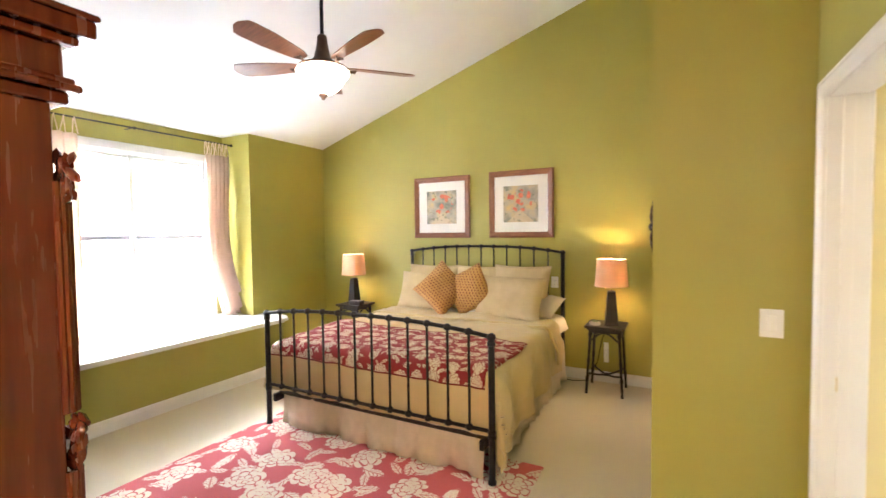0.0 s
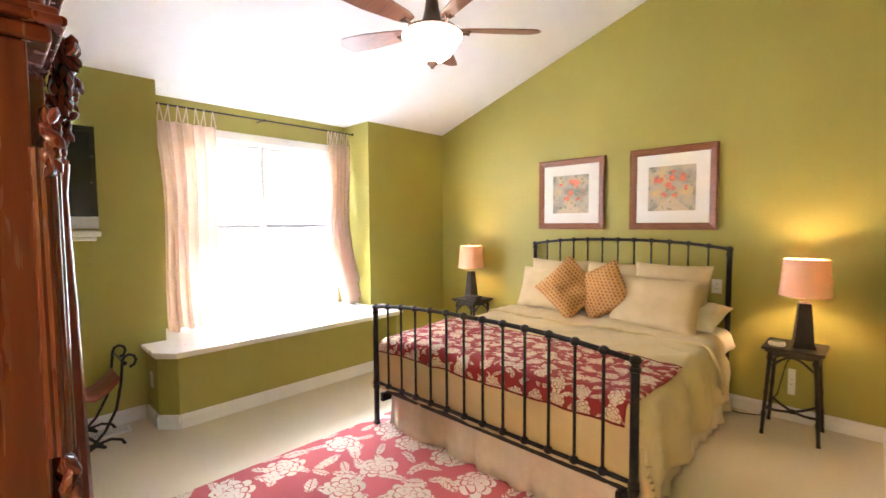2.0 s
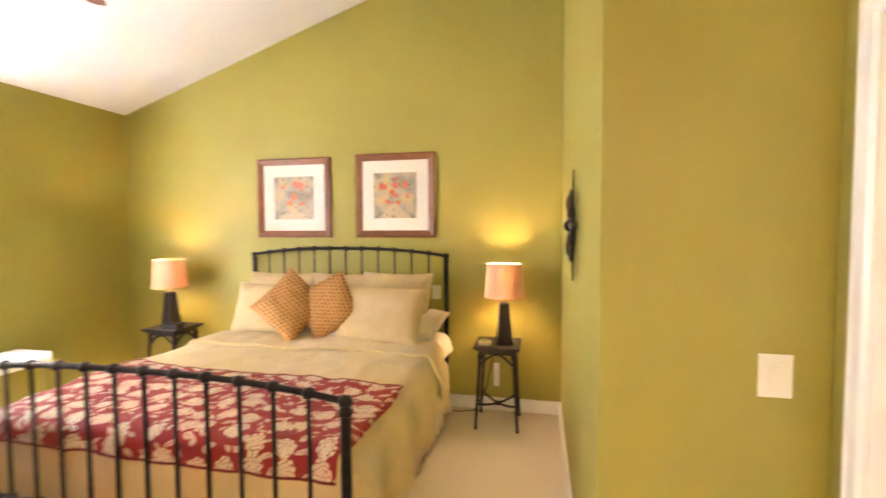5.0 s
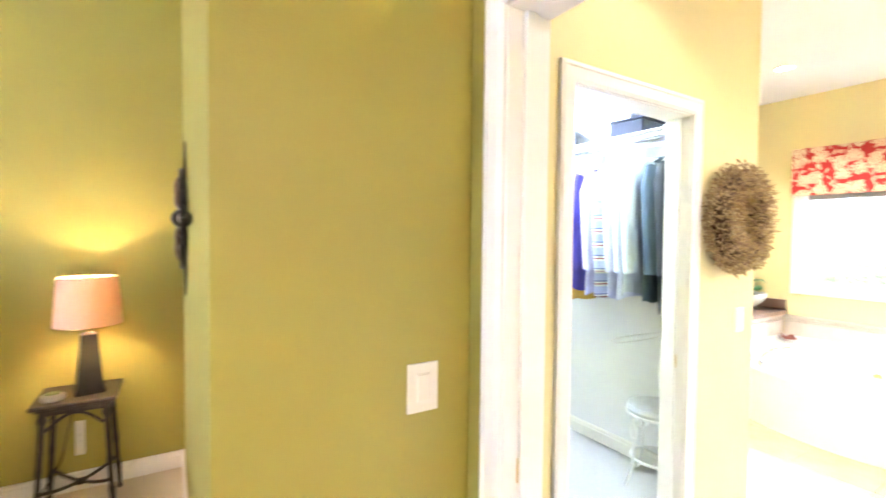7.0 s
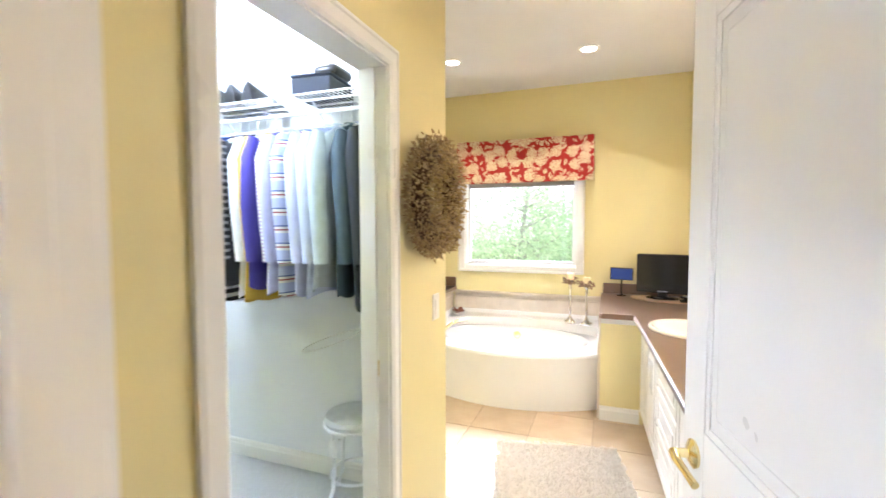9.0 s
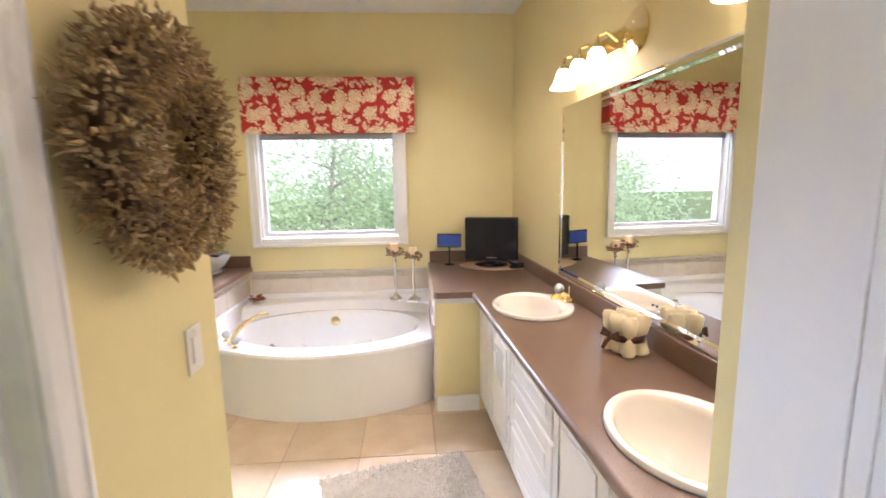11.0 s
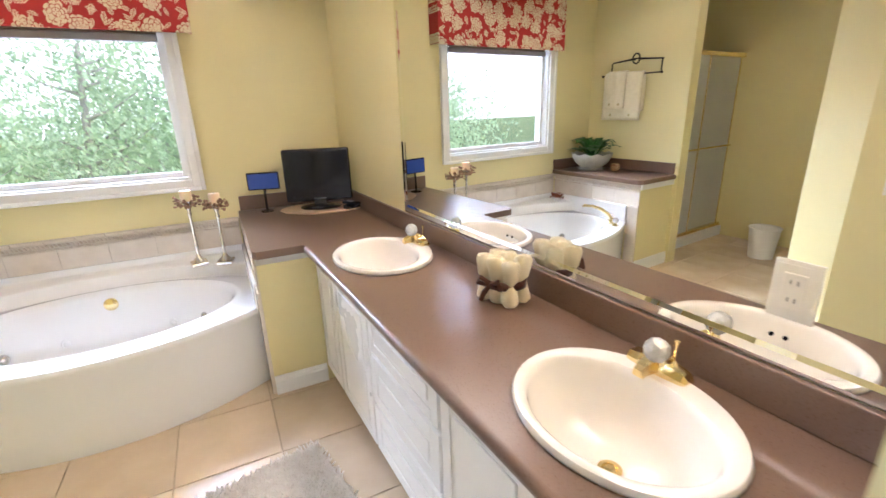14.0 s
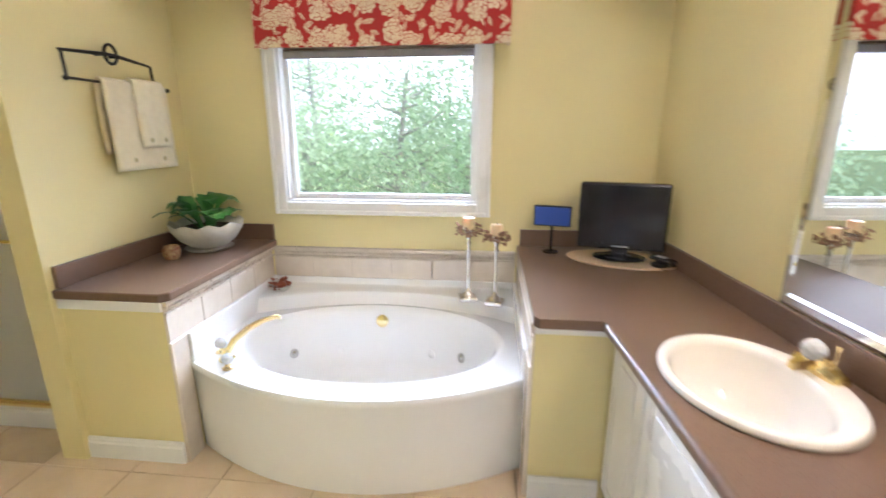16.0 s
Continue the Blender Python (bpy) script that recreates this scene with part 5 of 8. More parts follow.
def carving(name, c, h, depth, n, parent):
    """A cluster of carved leaves and beads, tapering downwards."""
    bm = bmesh.new()
    for i in range(n):
        t = i / n
        w = 0.045 * (1 - 0.65 * t)
        own = bmesh.new()
        bmesh.ops.create_icosphere(own, subdivisions=1, radius=1, matrix=Matrix.Translation((c[0] + rnd.uniform(-w, w), c[1] + rnd.uniform(0, depth) * (1 - 0.6 * t), c[2] - h * t)) @ Euler((rnd.uniform(-0.6, 0.6), rnd.uniform(-0.6, 0.6), 0)).to_matrix().to_4x4() @ Matrix.Diagonal((rnd.uniform(0.01, 0.018), rnd.uniform(0.008, 0.014), rnd.uniform(0.016, 0.03), 1)))
        join(bm, own)
    return tagged(part(name, bm, WOOD, parent, smooth=True), kind="stuff")


carving("corner_carving", (cx + 0.005, cy + 0.01, 1.72), 0.10, 0.012, 26, root)
carving("corner_carving", (cx + 0.005, cy + 0.01, 1.10), 0.12, 0.012, 26, root)
# front: two doors with carved rails and columns standing proud
for x0, x1, hx in ((AX0 + 0.06, (AX0 + AX1) / 2 - 0.004, 1), ((AX0 + AX1) / 2 + 0.004, AX1 - 0.06, -1)):
    d = part("door", box(x0, AY1 - 0.02, 0.16, x1, AY1 + 0.004, 1.80, 0.005), WOOD, root)
    part("door_panel", box(x0 + 0.09, AY1 + 0.002, 0.26, x1 - 0.09, AY1 + 0.012, 1.68, 0.008, seg=1), WOOD, d)
    part("knob", ball(((x1 - 0.04) if hx > 0 else (x0 + 0.04), AY1 + 0.02, 0.95), 0.016), BRASS, d)
carving("crest_carving", (AX0 + 0.55, AY1 + 0.05, 1.96), 0.26, 0.09, 110, root)
carving("crest_carving", (AX1 - 0.35, AY1 + 0.04, 1.96), 0.16, 0.06, 70, root)
carving("crest_carving", (AX0 + 0.70, AY1 + 0.03, 1.72), 0.30, 0.035, 50, root)
for x in (AX1 - 0.62, AX0 + 0.05):
    part("front_column", tube([(x, AY1 + 0.045, z) for z in (0.135, 0.3, 0.5, 0.9, 1.3, 1.62, 1.70)], 0.025, 14, radii=(0.075, 0.07, 0.066, 0.058, 0.05, 0.042, 0.05)), WOOD, root, smooth=True)

# ---- wall medallion ----
root = thing("wall_medallion", pose(XP - 0.001, 3.25, 1.545, 0, 0, -90), "dark iron scrolled medallion hung on the green wall", "wall ornament")
for k in range(4):
    r = pose(0, -0.02, 0, 0, 90 * k, 0)
    ln = 0.265 if k % 2 == 0 else 0.12
    part("spoke", tube([r @ Vector((0, 0, z)) for z in (0.02, ln * 0.5, ln)], 0.006, 6, radii=(0.009, 0.007, 0.003)), IRON, root)
    for s in (-1, 1):
        part("scroll", tube([r @ Vector((s * 0.05 * (1 - q / 12) * math.cos(q * 0.5) + s * 0.055, -0.004, 0.085 + 0.06 * (1 - q / 14) * math.sin(q * 0.5))) for q in range(13)], 0.006, 6), IRON, root)
part("ring", tube([Vector((0.09 * math.cos(a), -0.02, 0.13 * math.sin(a))) for a in [2 * math.pi * i / 24 for i in range(25)]], 0.007, 6), IRON, root)
part("boss", ball((0, -0.03, 0), 0.034), IRON, root)
for k in range(10):
    a = math.pi * k / 5
    c, q = math.cos(a), math.sin(a)
    bm = bmesh.new()
    bmesh.ops.create_icosphere(bm, subdivisions=2, radius=1, matrix=Matrix.Translation((0.072 * c, -0.028 - 0.01 * (k % 2), 0.105 * q)) @ Matrix.Rotation(-a, 4, "Y") @ Matrix.Diagonal((0.05, 0.016, 0.022, 1)))
    part("petal", bm, BRONZE, root, smooth=True)
part("outer_ring", tube([Vector((0.135 * math.cos(a), -0.03, 0.165 * math.sin(a))) for a in [2 * math.pi * i / 28 for i in range(29)]], 0.009, 6), IRON, root, smooth=True)
part("wall_mount", tube([(0, 0, 0.0), (0, -0.03, 0)], 0.008, 8), IRON, root)

# ---- bathroom door ----
root = thing("bath_door", pose(0.858, 1.424, 0.008, 0, 0, 12.2), "white panelled bathroom door standing open with brass lever", "door")
DW, DH = 0.91, 2.02
part("door_slab", box(0, 0, 0, DW, 0.028, DH, 0.002), TRIM, root)
for face, y in ((1, 0.028), (-1, 0.0)):
    y0, y1 = (y, y + 0.007) if face > 0 else (y - 0.007, y)
    for x0, x1 in ((0, 0.11), (DW - 0.11, DW)):
        part("stile", box(x0, y0, 0, x1, y1, DH, 0.002), TRIM, root)
    for z0, z1 in ((0, 0.22), (0.86, 1.0), (DH - 0.12, DH)):
        part("rail", box(0.11, y0, z0, DW - 0.11, y1, z1, 0.002), TRIM, root)
    for z0, z1 in ((0.22, 0.86), (1.0, DH - 0.12)):
        part("raised_panel", box(0.16, y0, z0 + 0.05, DW - 0.16, y1 - 0.001 if face > 0 else y1, z1 - 0.05, 0.005, seg=1), TRIM, root)
        bm = bmesh.new()
        for b in ((0.11, z0, 0.128, z1), (DW - 0.128, z0, DW - 0.11, z1), (0.128, z0, DW - 0.128, z0 + 0.018), (0.128, z1 - 0.018, DW - 0.128, z1)):
            box(b[0], min(y, y + face * 0.0045), b[1], b[2], max(y, y + face * 0.0045), b[3], 0.002, bm)
        part("panel_bead", bm, TRIM, root)
for s in (1, -1):
    y = 0.035 if s > 0 else -0.007
    h = part("handle", lathe([(0.0, 0.0), (0.032, 0.0), (0.033, 0.006), (0.024, 0.012), (0.011, 0.016), (0.010, 0.045), (0, 0.05)], 20, m=pose(DW - 0.065, y, 0.93, -90 * s, 0, 0)), BRASS, root, "polished brass lever handle", smooth=True)
    part("lever", tube([(DW - 0.065, y + s * 0.045, 0.93), (DW - 0.10, y + s * 0.052, 0.932), (DW - 0.15, y + s * 0.05, 0.928), (DW - 0.185, y + s * 0.045, 0.92)], 0.009, 10, radii=(0.012, 0.010, 0.008, 0.009)), BRASS, h, smooth=True)
part("latch_plate", box(DW - 0.001, 0.004, 0.90, DW + 0.0012, 0.026, 0.96), BRASS, root)
for z in (0.2, 1.0, 1.82):
    part("hinge", tube([(-0.006, 0.034, z - 0.045), (-0.006, 0.034, z + 0.045)], 0.006, 8), BRASS, root)


CRYSTAL = mat("clear_acrylic_knob", (0.85, 0.86, 0.86, 1), (0.9, 0.9, 0.9, 1), 0.08, scale=30, trans=0.55, rough_var=0.04)

# ---- vanity ----
SINKS = ((2.337, 1.295, 1.0), (3.605, 1.37, 1.06))
SA, SB = 0.25, 0.205


def slab_with_holes(outline, holes, z0, z1):
    bm = bmesh.new()
    edges = []
    for loop in [outline] + holes:
        vs = [bm.verts.new((x, y, z1)) for x, y in loop]
        edges += [bm.edges.new((vs[i], vs[(i + 1) % len(vs)])) for i in range(len(vs))]
    bmesh.ops.triangle_fill(bm, use_beauty=True, use_dissolve=False, edges=edges)
    g = bmesh.ops.extrude_face_region(bm, geom=bm.faces[:])
    bmesh.ops.translate(bm, verts=[v for v in g["geom"] if isinstance(v, bmesh.types.BMVert)], vec=(0, 0, z0 - z1))
    return bm


CF, CX, LX = 1.637, 3.972, 4.06
holes = [[(x + k * (SA - 0.02) * math.cos(2 * math.pi * i / 40), y + k * (SB - 0.02) * math.sin(2 * math.pi * i / 40)) for i in range(40)] for x, y, k in SINKS]
root = thing("vanity_top", Matrix(), "brown laminate vanity counter with raised backsplash", "countertop", kind="structure")
top_outline = [(1.888, YM - 0.073), (WIN - 0.002, YM + 0.095), (WIN - 0.002, 1.89), (CX + 0.025, 1.89), (CX, 1.872), (CX, CF + 0.02), (CX - 0.02, CF), (1.888, CF - 0.108)]
part("worktop", slab_with_holes(top_outline, holes, 0.782, 0.82), COUNTER, root)
part("front_nosing", tube([(1.888, CF - 0.107, 0.801), (CX - 0.02, CF + 0.001, 0.801)], 0.0195, 10), COUNTER, root, smooth=True)
part("backsplash", box(1.90, YM + 0.002, 0.8205, WIN - 0.03, YM + 0.022, 0.918, 0.004), COUNTER, root).matrix_world = SKEW
part("backsplash", box(WIN - 0.022, YM + 0.125, 0.8205, WIN - 0.002, 1.875, 0.918, 0.004), COUNTER, root)
part("end_splash", box(1.887, YM - 0.04, 0.8205, 1.905, 1.515, 0.918, 0.004), COUNTER, root)

root = thing("vanity_cabinet", Matrix.Translation((3.9, 1.575, 0)) @ Matrix.Rotation(radians(3.0), 4, "Z") @ Matrix.Translation((-3.9, -1.535, 0)), "white painted vanity with raised-panel doors and drawers", "cabinet")
FY0, FY1 = 1.515, 1.535
part("toe_kick", box(1.905, 1.12, 0.0, 4.0, 1.46, 0.095), TRIM, root)
part("cabinet_floor", box(1.905, 1.10, 0.095, 4.02, FY0, 0.115), TRIM, root)
part("cabinet_back", box(1.905, YM + 0.003, 0.095, 4.02, YM + 0.015, 0.78), TRIM, root)
part("end_panel", box(1.905, YM + 0.015, 0.115, 1.92, FY0, 0.78), TRIM, root)
part("filler_strip", box(1.895, FY0, 0.095, 1.9045, FY1, 0.781), TRIM, root)
part("frame_top", box(1.905, FY0, 0.745, 4.02, FY1, 0.781), TRIM, root)
part("frame_bottom", box(1.905, FY0, 0.095, 4.02, FY1, 0.125), TRIM, root)
cols = (1.93, 2.31, 2.72, 3.27, 3.71, 4.0)
for x in cols:
    part("frame_stile", box(x - 0.018, FY0, 0.125, x + 0.018, FY1, 0.745), TRIM, root)


def front(x0, x1, z0, z1, nm):
    """A raised-panel door or drawer front."""
    y = FY1 + 0.0005
    d = part(nm, box(x0, y, z0, x1, y + 0.016, z1, 0.004), TRIM, root)
    m = min(0.05, (z1 - z0) * 0.25)
    bm = bmesh.new()
    for b in ((x0, z0, x0 + m, z1), (x1 - m, z0, x1, z1), (x0 + m, z0, x1 - m, z0 + m), (x0 + m, z1 - m, x1 - m, z1)):
        box(b[0] + 0.002, y + 0.016, b[1] + 0.002, b[2], y + 0.0205, b[3] - 0.002, 0.002, bm)
    part("front_frame", bm, TRIM, d)
    part("front_panel", box(x0 + m + 0.018, y + 0.016, z0 + m + 0.018, x1 - m - 0.018, y + 0.0215, z1 - m - 0.018, 0.004, seg=1), TRIM, d)


for i in (0, 1, 3, 4):
    front(cols[i] + 0.008, cols[i + 1] - 0.008, 0.115, 0.755, "cabinet_door")
for z0, z1 in ((0.115, 0.33), (0.345, 0.56), (0.575, 0.755)):
    front(cols[2] + 0.008, cols[3] - 0.008, z0, z1, "drawer")


def half_wall(name, x0, y0, y1, label):
    root = thing(name, Matrix(), label, "half wall", kind="structure")
    part("wall_body", box(x0, y0, 0, WIN, y1, 0.74), YELLOW, root)
    part("cap_trim", box(x0 - 0.012, y0 - 0.002, 0.735, WIN - 0.001, y1 + 0.002, 0.781, 0.003), TRIM, root)


half_wall("half_wall_1", 4.04, YM + 0.05, 1.878, "pale yellow half wall carrying the counter beside the tub")
half_wall("half_wall_2", 4.085, 3.403, YT - 0.001, "pale yellow half wall carrying the plant ledge")
root = thing("ledge_top", Matrix(), "brown laminate ledge with raised backsplash beside the tub", "countertop", kind="structure")
part("worktop", prism([(LX + 0.03, 3.362), (WIN - 0.002, 3.362), (WIN - 0.002, YT - 0.002), (LX, YT - 0.002), (LX, 3.392)], 0.782, 0.82, 0.006), COUNTER, root)
part("backsplash", box(LX + 0.02, YT - 0.022, 0.8205, WIN - 0.022, YT - 0.002, 0.918, 0.004), COUNTER, root)
part("backsplash", box(WIN - 0.022, 3.37, 0.8205, WIN - 0.002, YT - 0.022, 0.918, 0.004), COUNTER, root)


def sink(x, y, k):
    root = thing("sink", pose(x, y, 0.82) @ Matrix.Diagonal((k, k, 1, 1)), "oval cream porcelain drop-in sink in the vanity", "sink", "vanity sinks")
    bm = bmesh.new()
    prof = ((1.0, 0.001), (1.005, 0.008), (0.985, 0.017), (0.95, 0.02), (0.90, 0.018), (0.865, 0.012), (0.845, -0.004), (0.80, -0.05), (0.68, -0.105), (0.48, -0.14), (0.24, -0.155), (0.09, -0.158))
    n = 48
    rings = []
    for k, z in prof:
        deck = 0.034 if k < 0.93 else 0.0
        ring = []
        for i in range(n):
            a = 2 * math.pi * i / n
            y = SB * k * math.sin(a)
            if y < 0:
                y *= 1 - deck / (SB * 0.9) * 1.25
            ring.append(bm.verts.new((SA * k * math.cos(a), y, z)))
        rings.append(ring)
    for a, b in zip(rings, rings[1:]):
        for i in range(n):
            bm.faces.new((a[i], a[(i + 1) % n], b[(i + 1) % n], b[i]))
    basin = part("basin", bm, PORCELAIN, root, smooth=True)
    basin.modifiers.new("thickness", "SOLIDIFY").thickness = 0.006
    part("drain_ring", lathe([(0.02, -0.156), (0.026, -0.153), (0.027, -0.150), (0.018, -0.149), (0.016, -0.153)], 24, m=pose(0, 0.004, 0)), BRASS, root, smooth=True)
    part("drain_stopper", lathe([(0, -0.147), (0.012, -0.148), (0.016, -0.152)], 20, m=pose(0, 0.004, 0)), BRASS, root, smooth=True)
    for dx in (-0.018, 0.018):
        part("overflow_hole", lathe([(0, 0.002), (0.006, 0.0015), (0.007, 0.0)], 12, m=pose(dx, 0.158, -0.035, 62, 0, 0)), BLACK, root)


def faucet(x, y):
    root = thing("faucet", pose(x, y, 0.838, 0, 0, 183), "polished brass faucet with clear faceted knob", "faucet", "vanity faucets")
    bm = bmesh.new()
    rings = []
    for px, w, h in ((-0.078, 0.016, 0.012), (-0.070, 0.024, 0.022), (-0.040, 0.028, 0.027), (-0.018, 0.030, 0.038), (0.018, 0.030, 0.038), (0.040, 0.028, 0.027), (0.070, 0.024, 0.022), (0.078, 0.016, 0.012)):
        rings.append([bm.verts.new((px, py, pz)) for py, pz in ((-w, 0), (-w, h * 0.45), (-w * 0.55, h), (w * 0.55, h), (w, h * 0.45), (w, 0))])
    for p, q in zip(rings, rings[1:]):
        for i in range(6):
            bm.faces.new((p[i], p[(i + 1) % 6], q[(i + 1) % 6], q[i]))
    bm.faces.new(rings[0])
    bm.faces.new(rings[-1][::-1])
    part("base_plate", bm, BRASS, root)
    bm = bmesh.new()
    rings = []
    for py, w, z0, z1 in ((-0.015, 0.022, 0.010, 0.040), (-0.045, 0.019, 0.012, 0.038), (-0.066, 0.016, 0.010, 0.032), (-0.078, 0.014, 0.006, 0.024)):
        rings.append([bm.verts.new((px, py, pz)) for px, pz in ((-w, z0), (-w * 0.7, z1), (w * 0.7, z1), (w, z0))])
    for p, q in zip(rings, rings[1:]):
        for i in range(4):
            bm.faces.new((p[i], p[(i + 1) % 4], q[(i + 1) % 4], q[i]))
    bm.faces.new(rings[0])
    bm.faces.new(rings[-1][::-1])
    part("spout", bm, BRASS, root)
    tilt = pose(0.012, -0.012, 0.034, 38, 8, 0)
    part("knob_stem", lathe([(0.022, -0.006), (0.016, 0.006), (0.010, 0.016), (0.009, 0.026), (0, 0.028)], 14, m=tilt), BRASS, root, smooth=True)
    k = bmesh.new()
    bmesh.ops.create_icosphere(k, subdivisions=2, radius=0.030, matrix=tilt @ pose(0, 0, 0.048))
    part("crystal_knob", k, CRYSTAL, root, "clear faceted acrylic knob")
    part("lift_rod", tube([(0.028, 0.010, 0.02), (0.030, 0.012, 0.075)], 0.0025, 6), BRASS, root)
    part("lift_knob", lathe([(0, 0.014), (0.006, 0.012), (0.004, 0), (0, 0)], 10, m=pose(0.030, 0.012, 0.072)), BRASS, root, smooth=True)


for x, y, k in SINKS:
    sink(x, y, k)
    faucet(x + 0.05, y - 0.195 * k + 0.008)

# ---- mirror with bevelled border ----
root = thing("vanity_mirror", SKEW, "large clear wall mirror over the brown vanity counter", "mirror")
MXa, MXb, MZa, MZb = 1.905, 3.965, 0.921, 1.925
part("backing_board", box(MXa, YM + 0.0005, MZa, MXb, YM + 0.004, MZb), GREY_CLOTH, root)
w = 0.045
part("mirror_glass", box(MXa + w, YM + 0.004, MZa + w, MXb - w, YM + 0.009, MZb - w), MIRROR, root)
for ax, az, bx, bz in ((0, 0, 1, 0), (1, 0, 1, 1), (1, 1, 0, 1), (0, 1, 0, 0)):
    bm = bmesh.new()
    def mp(px, pz, o, y):
        x = MXa + o if px == 0 else MXb - o
        z = MZa + o if pz == 0 else MZb - o
        return bm.verts.new((x, y, z))
    a = [mp(ax, az, o, y) for o, y in ((0, YM + 0.004), (0, YM + 0.007), (0.012, YM + 0.013), (w - 0.012, YM + 0.013), (w, YM + 0.009))]
    b = [mp(bx, bz, o, y) for o, y in ((0, YM + 0.004), (0, YM + 0.007), (0.012, YM + 0.013), (w - 0.012, YM + 0.013), (w, YM + 0.009))]
    for i in range(4):
        bm.faces.new((a[i], a[i + 1], b[i + 1], b[i]))
    part("mirror_strip", bm, MIRROR, root)
IVORY = mat("ivory_plastic", (0.70, 0.66, 0.55, 1), (0.74, 0.70, 0.60, 1), 0.4, scale=20)
root = thing("mirror_outlet", SKEW @ pose(2.19, YM + 0.0095, 1.09, 0, 0, 180), "ivory outlet plate with clear surround on the mirror", "wall plate")
part("clear_surround", box(-0.04, -0.003, -0.06, 0.04, 0, 0.06, 0.001), IVORY, root)
part("ivory_plate", box(-0.032, -0.0042, -0.052, 0.032, -0.0031, 0.052, 0.0005), IVORY, root)
part("outlet_body", box(-0.02, -0.008, -0.036, 0.02, -0.0042, 0.036, 0.002), IVORY, root)
for z in (-0.018, 0.018):
    for x in (-0.006, 0.006):
        part("slot", box(x - 0.001, -0.0088, z - 0.004, x + 0.001, -0.0079, z + 0.005), BLACK, root)


def vanity_light(x):
    root = thing("vanity_light", SKEW @ pose(x, YM, 2.11), "brass bar light with lit bell glass shades", "wall light", "vanity lights")
    bm = box(-0.30, 0.001, -0.05, 0.30, 0.022, 0.05, 0.01, seg=3)
    part("back_plate", bm, BRASS, root)
    part("rosette", lathe([(0.09, 0), (0.095, 0.01), (0.07, 0.025), (0.03, 0.035), (0, 0.036)], 24, m=pose(-0.315, 0.0005, 0.0, -90, 0, 0)), BRASS, root, smooth=True)
    for i in range(3):
        xx = -0.19 + 0.19 * i
        part("arm", tube([(xx, 0.02, 0.0), (xx, 0.07, 0.035), (xx, 0.11, 0.02), (xx, 0.115, -0.015)], 0.008, 8), BRASS, root, smooth=True)
        part("socket", lathe([(0.012, -0.01), (0.022, -0.02), (0.024, -0.035), (0.016, -0.038)], 14, m=pose(xx, 0.115, 0)), BRASS, root, smooth=True)
        part("bell_shade", lathe([(0.022, -0.034), (0.034, -0.05), (0.04, -0.075), (0.048, -0.1), (0.064, -0.125), (0.068, -0.13), (0.061, -0.124), (0.044, -0.1), (0.03, -0.06), (0.02, -0.04)], 20, m=pose(xx, 0.115, 0)), GLOW_BELL, root, "lit frosted bell glass shade", smooth=True)
    lamp("vanity_glow", "AREA", look((x, YM + 0.16, 1.97), (x, YM + 0.45, 0.9)), VANITY_W, (1.0, 0.87, 0.68), 0.55, 0.06)


vanity_light(3.50)
vanity_light(2.30)

# ---- tub ----
root = thing("bathtub", Matrix(), "white acrylic whirlpool tub with bowed front apron", "bathtub")
TY0, TY1, TZ = 1.885, 3.395, 0.45
tcx, tcy = 4.55, (TY0 + TY1) / 2


def front_x(y, bow=0.235):
    t = (y - TY0) / (TY1 - TY0)
    return 4.195 - bow * (1 - (2 * t - 1) ** 2)


def outer(a):
    dx, dy = math.cos(a), math.sin(a)
    best = 9.0
    for lim, d, c in ((WIN - 0.005, dx, tcx),):
        if d > 1e-6:
            best = min(best, (lim - c) / d)
    if dy > 1e-6:
        best = min(best, (TY1 - tcy) / dy)
    if dy < -1e-6:
        best = min(best, (TY0 - tcy) / dy)
    if dx < 0:
        lo, hi = 0.0, 2.0
        for _ in range(40):
            mid = (lo + hi) / 2
            if tcx + dx * mid > front_x(min(max(tcy + dy * mid, TY0), TY1)):
                lo = mid
            else:
                hi = mid
        best = min(best, lo)
    return tcx + dx * best, tcy + dy * best


n = 120
bm = bmesh.new()
angs = [2 * math.pi * i / n for i in range(n)]
oc = (4.49, tcy)
ovals = ((1.0, 0.012), (0.985, 0.014), (0.955, 0.004), (0.93, -0.02), (0.90, -0.09), (0.86, -0.2), (0.80, -0.30), (0.70, -0.345), (0.4, -0.36), (0.05, -0.362))
rings = [[bm.verts.new((*outer(a), TZ)) for a in angs], [bm.verts.new((oc[0] + (outer(a)[0] - oc[0]) * 0.25 + 0.75 * (0.44 * math.cos(a)), oc[1] + (outer(a)[1] - oc[1]) * 0.25 + 0.75 * 0.68 * math.sin(a), TZ + 0.006)) for a in angs]]
for k, z in ovals:
    rings.append([bm.verts.new((oc[0] + 0.435 * k * math.cos(a), oc[1] + 0.675 * k * math.sin(a), TZ + z)) for a in angs])
for a, b in zip(rings, rings[1:]):
    for i in range(n):
        bm.faces.new((a[i], a[(i + 1) % n], b[(i + 1) % n], b[i]))
bm.faces.new(rings[-1])
part("basin", bm, ACRYLIC, root, smooth=True)
bm = bmesh.new()
ys = [TY0 + (TY1 - TY0) * i / 40 for i in range(41)]
rows = [[bm.verts.new((front_x(y) + o, y, z)) for y in ys] for z, o in ((TZ, 0.0), (TZ - 0.012, -0.006), (TZ - 0.03, -0.006), (TZ - 0.04, 0.002), (0.22, 0.008), (0.0, 0.015))]
for a, b in zip(rows, rows[1:]):
    for i in range(40):
        bm.faces.new((a[i], a[i + 1], b[i + 1], b[i]))
part("apron", bm, ACRYLIC, root, smooth=True)
